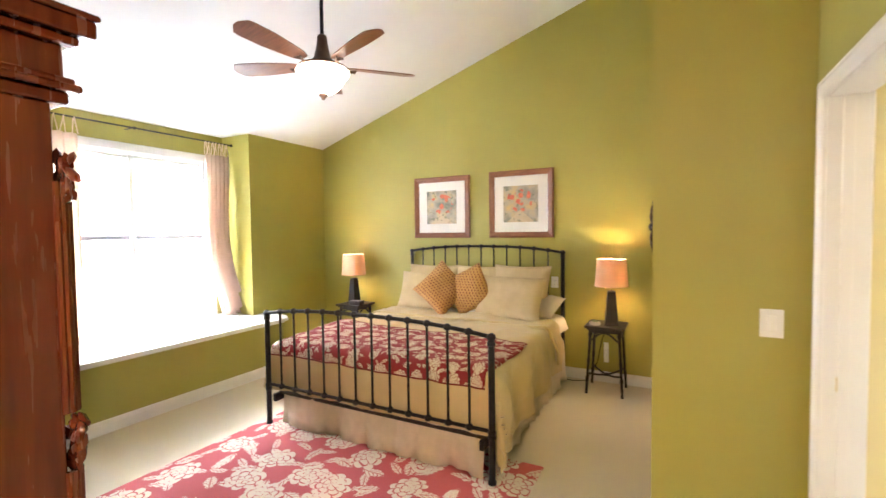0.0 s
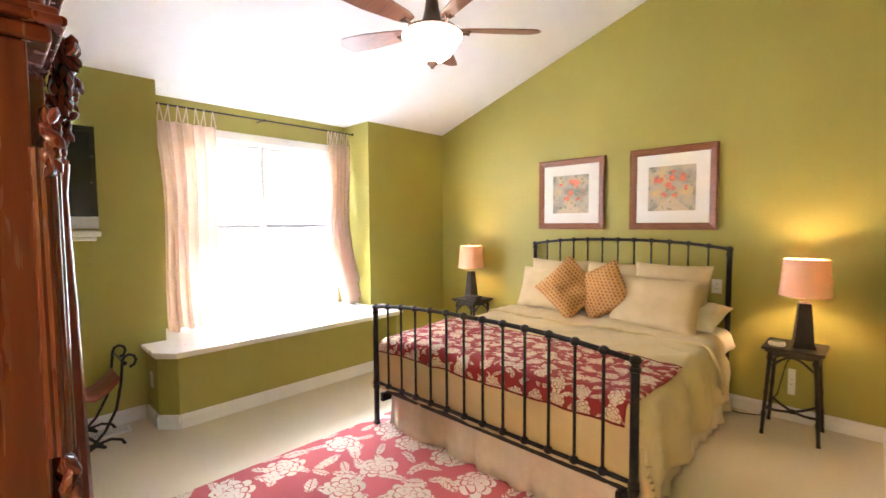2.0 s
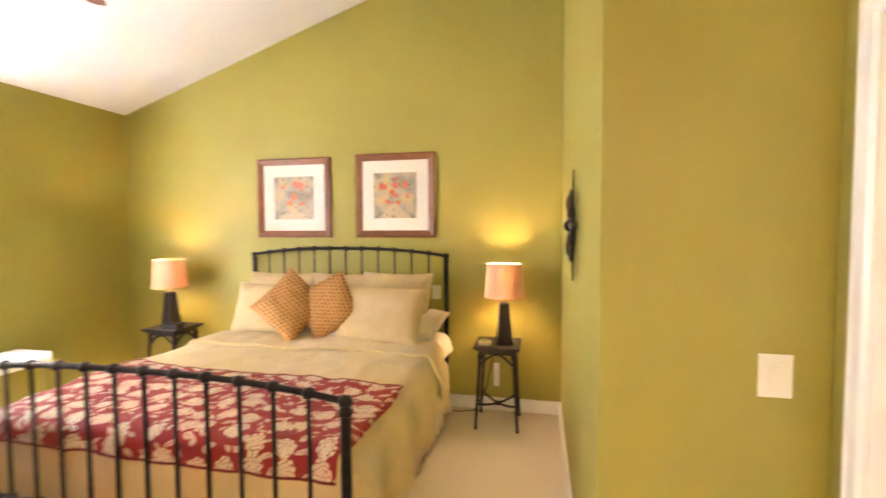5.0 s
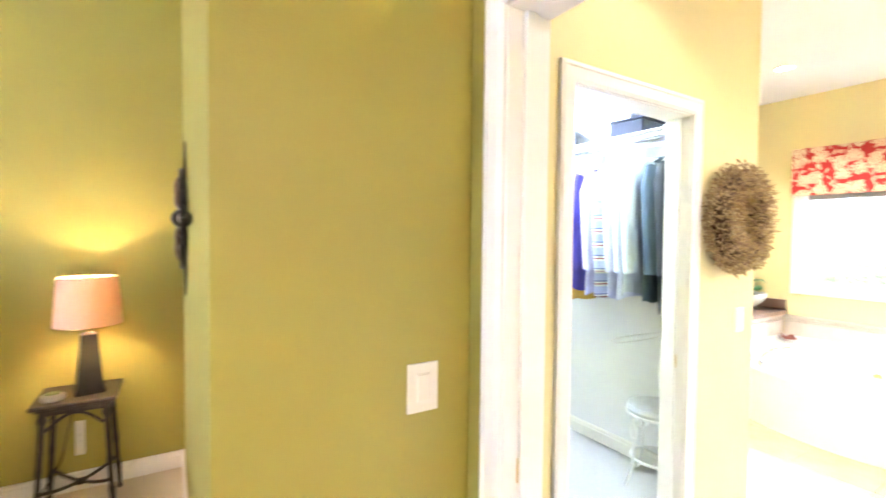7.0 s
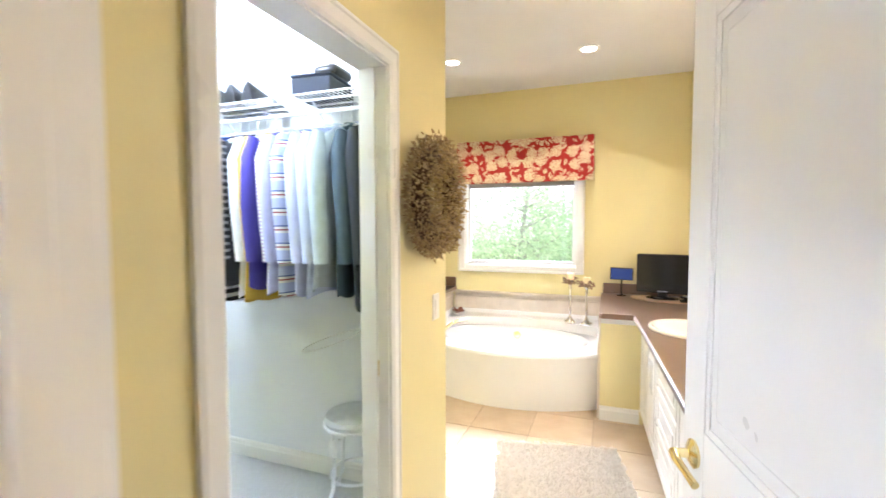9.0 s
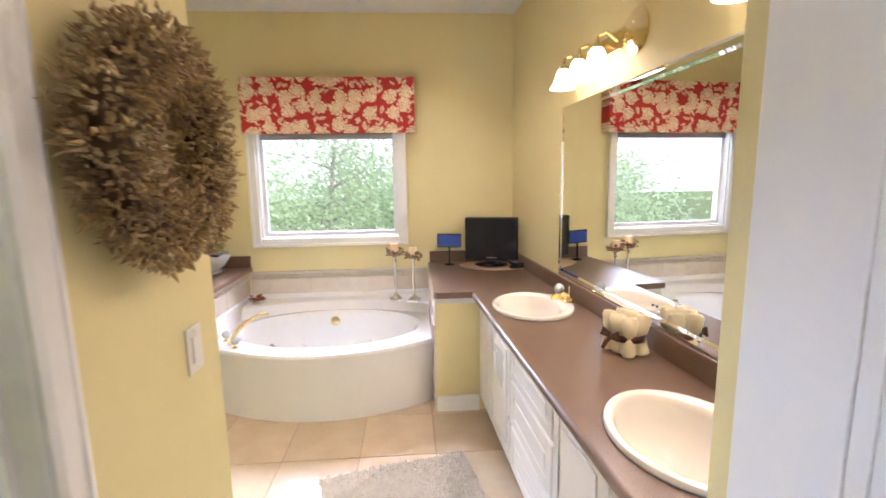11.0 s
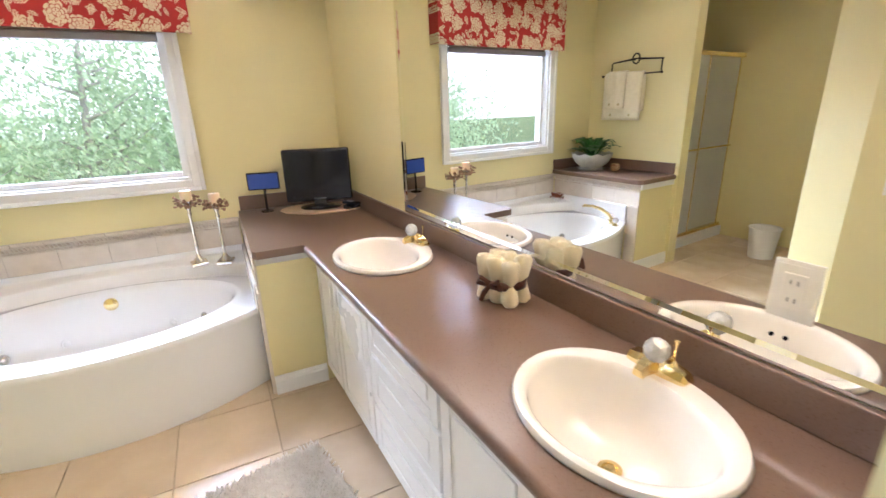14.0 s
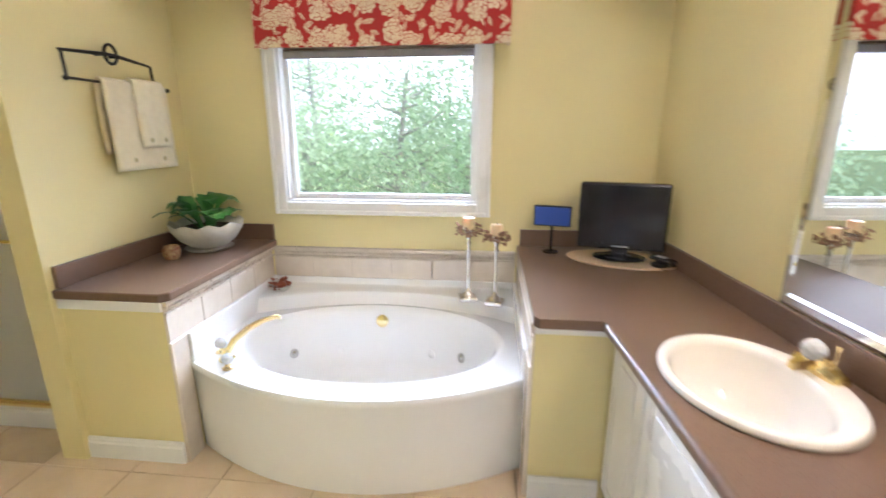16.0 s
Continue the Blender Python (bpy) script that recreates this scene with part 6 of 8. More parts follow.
# raised back ledge, scooped in the middle
bm = bmesh.new()
rows = []
for i in range(41):
    y = TY0 + (TY1 - TY0) * i / 40
    t = abs(2 * i / 40 - 1)
    x = WIN - 0.085 - 0.20 * t ** 2.2
    rows.append([bm.verts.new((xx, y, z)) for xx, z in ((WIN - 0.005, TZ + 0.142), (WIN - 0.016, TZ + 0.140), (WIN - 0.022, TZ + 0.104), (WIN - 0.034, TZ + 0.094), (x + 0.03, TZ + 0.092), (x + 0.006, TZ + 0.078), (x - 0.012, TZ + 0.02), (x - 0.03, TZ + 0.003))])
for a, b in zip(rows, rows[1:]):
    for k in range(7):
        bm.faces.new((a[k], a[k + 1], b[k + 1], b[k]))
part("back_ledge", bm, ACRYLIC, root, smooth=True)
for y0, y1 in ((TY0, TY0 + 0.02), (TY1 - 0.02, TY1)):
    part("side_flange", box(4.19, y0, TZ - 0.02, WIN - 0.006, y1, TZ + 0.142, 0.006), ACRYLIC, root)
part("overflow_plate", lathe([(0, 0.012), (0.025, 0.011), (0.036, 0.006), (0.038, 0)], 24, m=pose(oc[0] + 0.387, tcy + 0.03, TZ - 0.07, 0, -78, 0)), BRASS, root, "round brass overflow plate", smooth=True)
for a, z in ((28, -0.24), (-28, -0.24), (152, -0.24), (-52, -0.2), (60, -0.2)):
    q = radians(a)
    c = (oc[0] + 0.435 * 0.845 * math.cos(q), oc[1] + 0.675 * 0.845 * math.sin(q), TZ + z)
    part("jet", lathe([(0, 0.012), (0.012, 0.011), (0.018, 0.006), (0.026, 0.006), (0.028, 0)], 18, m=Matrix.Translation(c) @ pose(0, 0, 0, 0, 0, a) @ pose(0, 0, 0, 0, -80, 0)), CHROME if abs(a) != 28 else ACRYLIC, root, smooth=True)
part("floor_drain", lathe([(0, 0.006), (0.02, 0.006), (0.03, 0.0)], 20, m=pose(oc[0], tcy - 0.02, TZ - 0.359)), BRASS, root, smooth=True)
root = thing("tub_filler", pose(4.22, 3.235, TZ + 0.004, 0, 0, -50), "arched brass tub spout with clear knobs on the tub rim", "faucet")
part("spout_base", lathe([(0.035, 0), (0.036, 0.008), (0.022, 0.02), (0.016, 0.05), (0, 0.052)], 20), BRASS, root, smooth=True)
part("spout", tube([(0, 0, 0.03), (0.04, 0, 0.085), (0.10, 0, 0.125), (0.17, 0, 0.15), (0.235, 0, 0.155), (0.25, 0, 0.145)], 0.014, 12, radii=(0.017, 0.016, 0.015, 0.013, 0.011, 0.010)), BRASS, root, smooth=True)
for s in (-0.09, 0.09):
    part("knob_base", lathe([(0.026, 0), (0.026, 0.006), (0.012, 0.014), (0.010, 0.026), (0, 0.027)], 18, m=pose(-0.01, s, 0)), BRASS, root, smooth=True)
    part("clear_knob", ball((-0.01, s, 0.046), 0.026), CRYSTAL, root)

# ---- tub tiles ----
TILE_W = mat("cream_wall_tile", (0.60, 0.52, 0.42, 1), (0.68, 0.60, 0.50, 1), 0.22, scale=9, bump=0.06, bump_scale=60)
GROUT = mat("pale_grout", (0.58, 0.51, 0.42, 1), (0.64, 0.57, 0.48, 1), 0.9, scale=60)
ROPE = mat("cream_rope_trim", (0.46, 0.38, 0.29, 1), (0.62, 0.54, 0.44, 1), 0.35, scale=40)


def tile_run(name, origin, direction, normal, length, z0, label):
    """A run of wall tiles with a moulded rope border along its head."""
    root = thing(name, Matrix(), label, "tile surround", kind="structure")
    o, d, nn = Vector(origin), Vector(direction), Vector(normal)

    def slab(a, b, za, zb, t0, t1, bev):
        bm = box(a, 0, za, b, 1, zb)
        for v in bm.verts:
            p = o + d * v.co.x + nn * (t0 + (t1 - t0) * v.co.y)
            v.co = Vector((p.x, p.y, v.co.z))
        if bev:
            bmesh.ops.bevel(bm, geom=bm.edges[:], offset=bev, segments=1, affect="EDGES")
        return bm
    part("grout_bed", slab(0, length, z0, 0.781, 0.0, 0.004, 0), GROUT, root)
    k = round(length / 0.25)
    s = length / k
    for i in range(k):
        part("tile", slab(i * s + 0.0015, (i + 1) * s - 0.0015, z0 + 0.001, 0.715, 0.004, 0.010, 0.0015), TILE_W, root)
    k2 = round(length / 0.15)
    s2 = length / k2
    for i in range(k2):
        part("border_tile", slab(i * s2 + 0.001, (i + 1) * s2 - 0.001, 0.717, 0.727, 0.004, 0.014, 0.002), ROPE, root)
        part("cap_tile", slab(i * s2 + 0.001, (i + 1) * s2 - 0.001, 0.757, 0.780, 0.004, 0.016, 0.004), TILE_W, root)
    bm = bmesh.new()
    for i in range(int(length / 0.02)):
        x = 0.01 + i * 0.02
        p = o + d * x + nn * 0.010
        own = bmesh.new()
        bmesh.ops.create_icosphere(own, subdivisions=1, radius=1, matrix=Matrix.Translation((p.x, p.y, 0.742)) @ Matrix.Rotation(math.atan2(d.y, d.x), 4, "Z") @ Matrix.Rotation(radians(35), 4, "Y") @ Matrix.Diagonal((0.007, 0.006, 0.015, 1)))
        join(bm, own)
    part("rope_border", bm, ROPE, root, smooth=True)


tile_run("tub_tiles_back", (WIN - 0.0005, TY0 + 0.012, 0), (0, 1, 0), (-1, 0, 0), TY1 - TY0 - 0.024, TZ + 0.140, "cream wall tiles with rope border behind the tub")
tile_run("tub_tiles_side", (4.03, 1.8785, 0), (1, 0, 0), (0, 1, 0), WIN - 4.03 - 0.012, TZ + 0.140, "cream wall tiles on the half wall by the tub")
tile_run("tub_tiles_side", (4.085, 3.4025, 0), (1, 0, 0), (0, -1, 0), WIN - 4.085 - 0.012, TZ + 0.140, "cream wall tiles on the half wall by the tub")
for x, y in ((4.04, 1.8785), (4.083, 3.3845)):
    structure("tub_end_strip", box(x, y, 0.0, 4.185, y + 0.018, TZ + 0.140, 0.003), TILE_W, "cream tile strip at the tub corner", "tile strip")

# ---- valance ----
root = thing("window_valance", Matrix(), "red and cream floral padded valance over the window", "valance")
VY0, VY1, VZ0, VZ1, VX = 1.972, 3.318, 1.90, 2.32, 4.92
bm = box(VX, VY0, VZ0, VX + 0.025, VY1, VZ1, 0.008, seg=3)
bmesh.ops.subdivide_edges(bm, edges=[e for e in bm.edges if e.calc_length() > 0.3], cuts=14, use_grid_fill=True)
for v in bm.verts:
    v.co.x += 0.006 * noise.noise(v.co * 3)
    v.co.z += 0.006 * noise.noise(Vector((v.co.y * 4, v.co.z, 2)))
part("face_panel", bm, VALANCE, root, smooth=True)
for y in (VY0, VY1 - 0.02):
    part("side_return", box(VX + 0.02, y, VZ0 + 0.004, WIN - 0.001, y + 0.02, VZ1 - 0.004, 0.004), VALANCE, root)
part("top_board", box(VX + 0.02, VY0 + 0.02, VZ1 - 0.022, WIN - 0.001, VY1 - 0.02, VZ1 - 0.004), VALANCE, root)
part("hem_piping", tube([(VX + 0.004, VY0, VZ0), (VX + 0.004, VY1, VZ0)], 0.007, 8), VALANCE, root)

# ---- things on the counters ----
root = thing("small_television", pose(4.785, 1.385, 0.8325, 0, 0, 167), "small black flat television angled in the corner", "television")
part("foot", lathe([(0.13, 0), (0.132, 0.008), (0.10, 0.016), (0.03, 0.022), (0, 0.022)], 28, m=Matrix.Diagonal((0.7, 1, 1, 1))), BLACK, root, smooth=True)
part("neck", box(-0.02, -0.04, 0.018, 0.02, 0.04, 0.075, 0.006), BLACK, root)
part("cabinet", box(-0.035, -0.212, 0.045, 0.02, 0.212, 0.385, 0.012), BLACK, root)
part("screen", box(0.0195, -0.192, 0.082, 0.0215, 0.192, 0.368), SCREEN, root)
part("control_strip", box(0.0195, -0.04, 0.06, 0.0212, 0.04, 0.066), SILVER, root)
root = thing("serving_tray", pose(4.77, 1.375, 0.8205, 0, 0, 165), "pale oval tray under the small television", "tray")
part("tray_plate", lathe([(0, 0), (0.26, 0), (0.275, 0.008), (0.272, 0.012), (0.25, 0.006), (0, 0.006)], 40, m=Matrix.Diagonal((0.62, 1, 1, 1))), mat("pale_wood_tray", (0.62, 0.45, 0.28, 1), (0.7, 0.53, 0.35, 1), 0.4, scale=8, stretch=(1, 8, 1)), root, smooth=True)
root = thing("cordless_phone", pose(4.66, 1.205, 0.8205, 0, 0, 120), "black cordless phone lying in its cradle", "phone")
part("cradle", box(-0.05, -0.04, 0, 0.05, 0.04, 0.03, 0.008), BLACK, root)
part("handset", box(-0.02, -0.075, 0.03, 0.025, 0.06, 0.05, 0.008), BLACK, root)
part("keypad", box(-0.014, -0.05, 0.05, 0.018, 0.01, 0.0515), SILVER, root)
root = thing("weather_display", pose(4.91, 1.715, 0.8205, 0, 0, 166), "small blue display screen on a slim stand", "display")
part("stand_base", lathe([(0.04, 0), (0.042, 0.006), (0.012, 0.012), (0, 0.012)], 18), BLACK, root, smooth=True)
part("stand_neck", tube([(0, 0, 0.01), (0.002, 0, 0.08), (-0.004, 0, 0.158)], 0.008, 8), BLACK, root)
part("case", box(-0.012, -0.10, 0.145, 0.008, 0.10, 0.258, 0.006), BLACK, root)
part("blue_screen", box(0.0075, -0.092, 0.153, 0.0095, 0.092, 0.250), PHONE_BLUE, root, "lit blue screen")


def candlestick(m, h, label, seed):
    root = thing("candlestick", m, label, "candlestick", "candlesticks by the tub")
    part("foot", box(-0.048, -0.048, 0, 0.048, 0.048, 0.022, 0.006), CHROME, root)
    part("foot_collar", lathe([(0.035, 0.022), (0.03, 0.035), (0.016, 0.05), (0.011, 0.07)], 18), CHROME, root, smooth=True)
    part("stem", lathe([(0.011, 0.065), (0.009, 0.1), (0.013, 0.12), (0.009, 0.14), (0.008, h - 0.09), (0.014, h - 0.075), (0.009, h - 0.06), (0.02, h - 0.02), (0.036, h), (0.036, h + 0.004), (0, h + 0.004)], 18), CHROME, root, smooth=True)
    part("candle", lathe([(0, h + 0.066), (0.03, h + 0.066), (0.032, h + 0.062), (0.032, h + 0.004), (0, h + 0.004)], 20), WAX, root, smooth=True)
    part("wick", tube([(0, 0, h + 0.066), (0.002, 0, h + 0.076)], 0.0012, 5), BLACK, root)
    r = random.Random(seed)
    bm = bmesh.new()
    for i in range(70):
        a, q = r.uniform(0, 6.28), r.uniform(0.034, 0.075)
        ball((q * math.cos(a), q * math.sin(a), h + r.uniform(-0.03, 0.03)), r.uniform(0.006, 0.012), bm, r.uniform(0.6, 1.2), 1)
    part("dried_ring", bm, DRIED, root, "ring of dried berries and petals")


candlestick(pose(4.86, 2.165, TZ + 0.094, 0, 0, 10), 0.405, "tall silver candlestick with cream candle and dried ring", 1)
candlestick(pose(4.81, 2.015, TZ + 0.094, 0, 0, -14), 0.38, "tall silver candlestick with cream candle and dried ring", 2)
root = thing("potpourri_bowl", pose(4.90, 3.295, TZ + 0.094), "small bowl of dried red potpourri on the tub ledge", "bowl")
part("bowl", lathe([(0, 0.0), (0.04, 0.0), (0.06, 0.02), (0.07, 0.035), (0.066, 0.035), (0.05, 0.018), (0, 0.012)], 24), STONE, root, smooth=True)
bm = bmesh.new()
r = random.Random(9)
for i in range(70):
    a, q = r.uniform(0, 6.28), 0.07 * math.sqrt(r.random())
    ball((q * math.cos(a), q * math.sin(a), 0.035 + r.uniform(-0.01, 0.025)), r.uniform(0.007, 0.014), bm, r.uniform(0.5, 1), 1)
part("potpourri", bm, mat("dried_red_petals", (0.16, 0.03, 0.02, 1), (0.36, 0.13, 0.07, 1), 0.9, scale=50), root)

# rolled towels tied with ribbon
root = thing("rolled_towels", pose(2.94, 1.175, 0.8205, 0, 0, 20), "bundle of rolled cream face towels tied with brown ribbon", "towels")
for i, (dx, dy) in enumerate(((-0.055, -0.03), (0.0, -0.045), (0.055, -0.03), (-0.05, 0.03), (0.005, 0.028), (0.055, 0.03))):
    bm = lathe([(0, 0.0), (0.022, 0.0), (0.030, 0.012), (0.031, 0.06), (0.025, 0.075), (0.031, 0.09), (0.032, 0.14), (0.027, 0.155), (0.021, 0.150), (0.017, 0.158), (0.011, 0.15), (0.007, 0.157), (0, 0.15)], 18, m=pose(dx, dy, 0.0, random.Random(i).uniform(-4, 4), random.Random(i + 5).uniform(-4, 4), 0))
    for v in bm.verts:
        v.co += Vector((noise.noise(v.co * 30), noise.noise(v.co * 30 + Vector((5, 0, 0))), 0.6 * noise.noise(v.co * 22))) * 0.005
        pinch = 0.98 - 0.13 * math.exp(-((v.co.z - 0.07) / 0.032) ** 2)
        v.co.x *= pinch
        v.co.y *= pinch
    part("rolled_towel", bm, TERRY, root, smooth=True)
RIBBON = mat("brown_satin_ribbon", (0.05, 0.015, 0.008, 1), (0.09, 0.03, 0.015, 1), 0.3, scale=20)
loop = [(0.080 * math.cos(a), 0.068 * math.sin(a), 0.072) for a in [2 * math.pi * i / 28 for i in range(29)]]
bm = bmesh.new()
ra = [[bm.verts.new((x * 1.0, y * 1.0, z - 0.014)), bm.verts.new((x, y, z + 0.014))] for x, y, z in loop[:-1]]
for i in range(28):
    bm.faces.new((ra[i][0], ra[(i + 1) % 28][0], ra[(i + 1) % 28][1], ra[i][1]))
rb = part("ribbon", bm, RIBBON, root, smooth=True)
rb.modifiers.new("thickness", "SOLIDIFY").thickness = 0.002
part("bow", tube([(0.0, 0.07, 0.076), (0.035, 0.078, 0.095), (0.045, 0.08, 0.075), (0.0, 0.072, 0.074), (-0.035, 0.078, 0.095), (-0.045, 0.08, 0.072), (0, 0.072, 0.074), (0.02, 0.08, 0.045), (0.03, 0.084, 0.018)], 0.009, 6), RIBBON, root)

# plant in a scalloped stone bowl
root = thing("potted_plant", pose(4.80, 3.64, 0.8205) @ Matrix.Diagonal((1.28, 1.28, 1.15, 1)), "green leafy plant in a scalloped stone bowl", "plant")
part("saucer", lathe([(0, 0), (0.085, 0), (0.10, 0.012), (0.094, 0.014), (0, 0.008)], 28), STONE, root, smooth=True)
bm = lathe([(0, 0.012), (0.055, 0.012), (0.075, 0.02), (0.115, 0.055), (0.145, 0.105), (0.15, 0.135), (0.142, 0.135), (0.10, 0.10), (0, 0.10)], 40)
for v in bm.verts:
    if v.co.z > 0.12:
        a = math.atan2(v.co.y, v.co.x)
        v.co.z += 0.008 * math.cos(a * 10)
part("bowl", bm, STONE, root, smooth=True)
part("soil", lathe([(0, 0.112), (0.11, 0.11), (0.118, 0.1)], 24), mat("potting_soil", (0.02, 0.012, 0.008, 1), (0.05, 0.03, 0.02, 1), 1.0, scale=60, bump=0.8), root)
r = random.Random(11)
for i in range(34):
    a = r.uniform(0, 6.28)
    ln, up = r.uniform(0.08, 0.19), r.uniform(0.06, 0.15)
    c = Vector((0.03 * math.cos(a), 0.03 * math.sin(a), 0.11))
    bm = bmesh.new()
    rows = []
    for j in range(7):
        t = j / 6
        p = c + Vector((math.cos(a) * ln * t, math.sin(a) * ln * t, up * math.sin(t * 2.2)))
        wd = 0.03 * math.sin(math.pi * min(1, max(0.03, (t - 0.25) / 0.75))) + 0.002
        sd = Vector((-math.sin(a), math.cos(a), 0.15)) * wd
        rows.append([bm.verts.new(p - sd), bm.verts.new(p - Vector((0, 0, 0.004))), bm.verts.new(p + sd)])
    for x, y in zip(rows, rows[1:]):
        for k in range(2):
            bm.faces.new((x[k], x[k + 1], y[k + 1], y[k]))
    part("leaf", bm, LEAF, root, smooth=True)
root = thing("votive_holder", pose(4.57, 3.70, 0.8205), "small mosaic glass votive candle holder", "candle holder")
part("cup", lathe([(0, 0), (0.03, 0), (0.042, 0.02), (0.045, 0.045), (0.036, 0.07), (0.033, 0.07), (0.04, 0.045), (0.03, 0.012), (0, 0.01)], 20), mat("mosaic_glass", (0.55, 0.42, 0.22, 1), (0.22, 0.06, 0.04, 1), 0.25, scale=70), root, smooth=True)
part("candle", lathe([(0, 0.045), (0.03, 0.045), (0.032, 0.012), (0, 0.012)], 16), WAX, root)

# ---- towel rail ----
root = thing("towel_rail", pose(4.54, YT, 1.69), "black iron swing towel rail with ring ornament", "towel rail")
part("top_bar", tube([(-0.26, -0.04, 0.10), (-0.05, -0.045, 0.115), (0.0, -0.045, 0.12), (0.05, -0.045, 0.115), (0.24, -0.04, 0.10)], 0.007, 8, radii=(0.006, 0.009, 0.006, 0.009, 0.006)), IRON, root, smooth=True)
part("ring", tube([(0.035 * math.cos(a), -0.045, 0.12 + 0.042 * math.sin(a)) for a in [2 * math.pi * i / 20 for i in range(21)]], 0.007, 8), IRON, root, smooth=True)
for s in (-1, 1):
    part("drop_bar", tube([(s * 0.25, -0.04, 0.10), (s * 0.25, -0.045, -0.005)], 0.006, 8), IRON, root)
    part("wall_post", tube([(s * 0.04, -0.001, 0.115), (s * 0.04, -0.045, 0.115)], 0.007, 8), IRON, root)
    part("finial", ball((s * 0.34 if s > 0 else -0.26, -0.05, -0.01), 0.012), IRON, root)
part("towel_bar", tube([(-0.26, -0.05, -0.01), (0.34, -0.05, -0.01)], 0.006, 8), IRON, root)


def hung_towel(m, w, drop, th, label):
    root = thing("hand_towel", m, label, "towel", "towels on the rail")
    bm = bmesh.new()
    rows = []
    for j in range(25):
        t = j / 24
        if t < 0.44:
            y, z = 0.012 + 0.004 * math.sin(t * 9), -drop * 0.8 * (1 - t / 0.44)
        elif t < 0.56:
            q = (t - 0.44) / 0.12 * math.pi
            y, z = 0.012 * math.cos(q), 0.012 * math.sin(q)
        else:
            y, z = -0.012 - 0.02 * (t - 0.56), -drop * (t - 0.56) / 0.44
        rows.append([bm.verts.new((w * (i / 14 - 0.5), y + 0.004 * math.sin(i * 0.9 + j * 0.1), z)) for i in range(15)])
    for a, b in zip(rows, rows[1:]):
        for i in range(14):
            bm.faces.new((a[i], a[i + 1], b[i + 1], b[i]))
    c = part("towel_cloth", bm, TERRY, root, smooth=True)
    c.modifiers.new("thickness", "SOLIDIFY").thickness = th
    for x in (-0.25, 0.25):
        part("embroidery", lathe([(0, 0.002), (0.012, 0.002), (0.013, 0)], 10, m=pose(x * w, -0.034, -drop * 0.88, 90, 0, 0)), CREAM_THREAD, root)


CREAM_THREAD = mat("olive_thread", (0.45, 0.38, 0.2, 1), None, 0.7)
hung_towel(pose(4.64, YT - 0.05, 1.68), 0.40, 0.40, 0.012, "cream terry towel hung over the rail")
hung_towel(pose(4.70, YT - 0.066, 1.695), 0.20, 0.31, 0.01, "small cream towel folded over the larger one")

# ---- wreath ----
root = thing("dried_wreath", pose(2.235, YC - 0.07, 1.585) @ Matrix.Diagonal((0.92, 1, 0.96, 1)), "round wreath of dried brown and gold buds", "wreath")
part("vine_ring", tube([(0.178 * math.cos(a), 0.0, 0.178 * math.sin(a)) for a in [2 * math.pi * i / 36 for i in range(37)]], 0.035, 10), mat("vine_brown", (0.06, 0.035, 0.018, 1), (0.12, 0.07, 0.035, 1), 0.9, scale=30), root)
part("hanger", tube([(0, 0.02, 0.2), (0, 0.068, 0.23)], 0.004, 6), IRON, root)
r = random.Random(21)
for nm, cnt, material in (("bud_cover", 3600, BUD), ("sprig_cover", 900, mat("dried_gold_sprigs", (0.34, 0.22, 0.08, 1), (0.5, 0.38, 0.18, 1), 0.9, scale=30)), ("berry_cover", 90, DRIED)):
    verts, faces = [], []
    for i in range(cnt):
        a, b = r.uniform(0, 6.28), r.uniform(0, 6.28)
        q = r.uniform(0.035, 0.085) if nm != "sprig_cover" else r.uniform(0.05, 0.095)
        c = Vector(((0.178 + q * math.cos(b)) * math.cos(a), min(0.045, q * math.sin(b) * 0.85), (0.178 + q * math.cos(b)) * math.sin(a)))
        d = Vector((math.cos(a) * math.cos(b) + r.uniform(-1.1, 1.1), math.sin(b) + r.uniform(-1.1, 1.1), math.sin(a) * math.cos(b) + r.uniform(-0.7, 0.7))).normalized()
        s = d.orthogonal().normalized() * r.uniform(0.004, 0.007)
        u = d.cross(s)
        ln = r.uniform(0.010, 0.019) if nm != "sprig_cover" else r.uniform(0.012, 0.028)
        k = len(verts)
        verts += [c - d * ln * 0.3, c + s, c + u, c - s, c - u, c + d * ln]
        faces += [(k, k + 1, k + 2), (k, k + 2, k + 3), (k, k + 3, k + 4), (k, k + 4, k + 1), (k + 5, k + 2, k + 1), (k + 5, k + 3, k + 2), (k + 5, k + 4, k + 3), (k + 5, k + 1, k + 4)]
    me = bpy.data.meshes.new(nm)
    me.from_pydata([tuple(v) for v in verts], [], faces)
    me.materials.append(material)
    ob = tagged(new(nm, me), kind="stuff")
    ob.parent = root

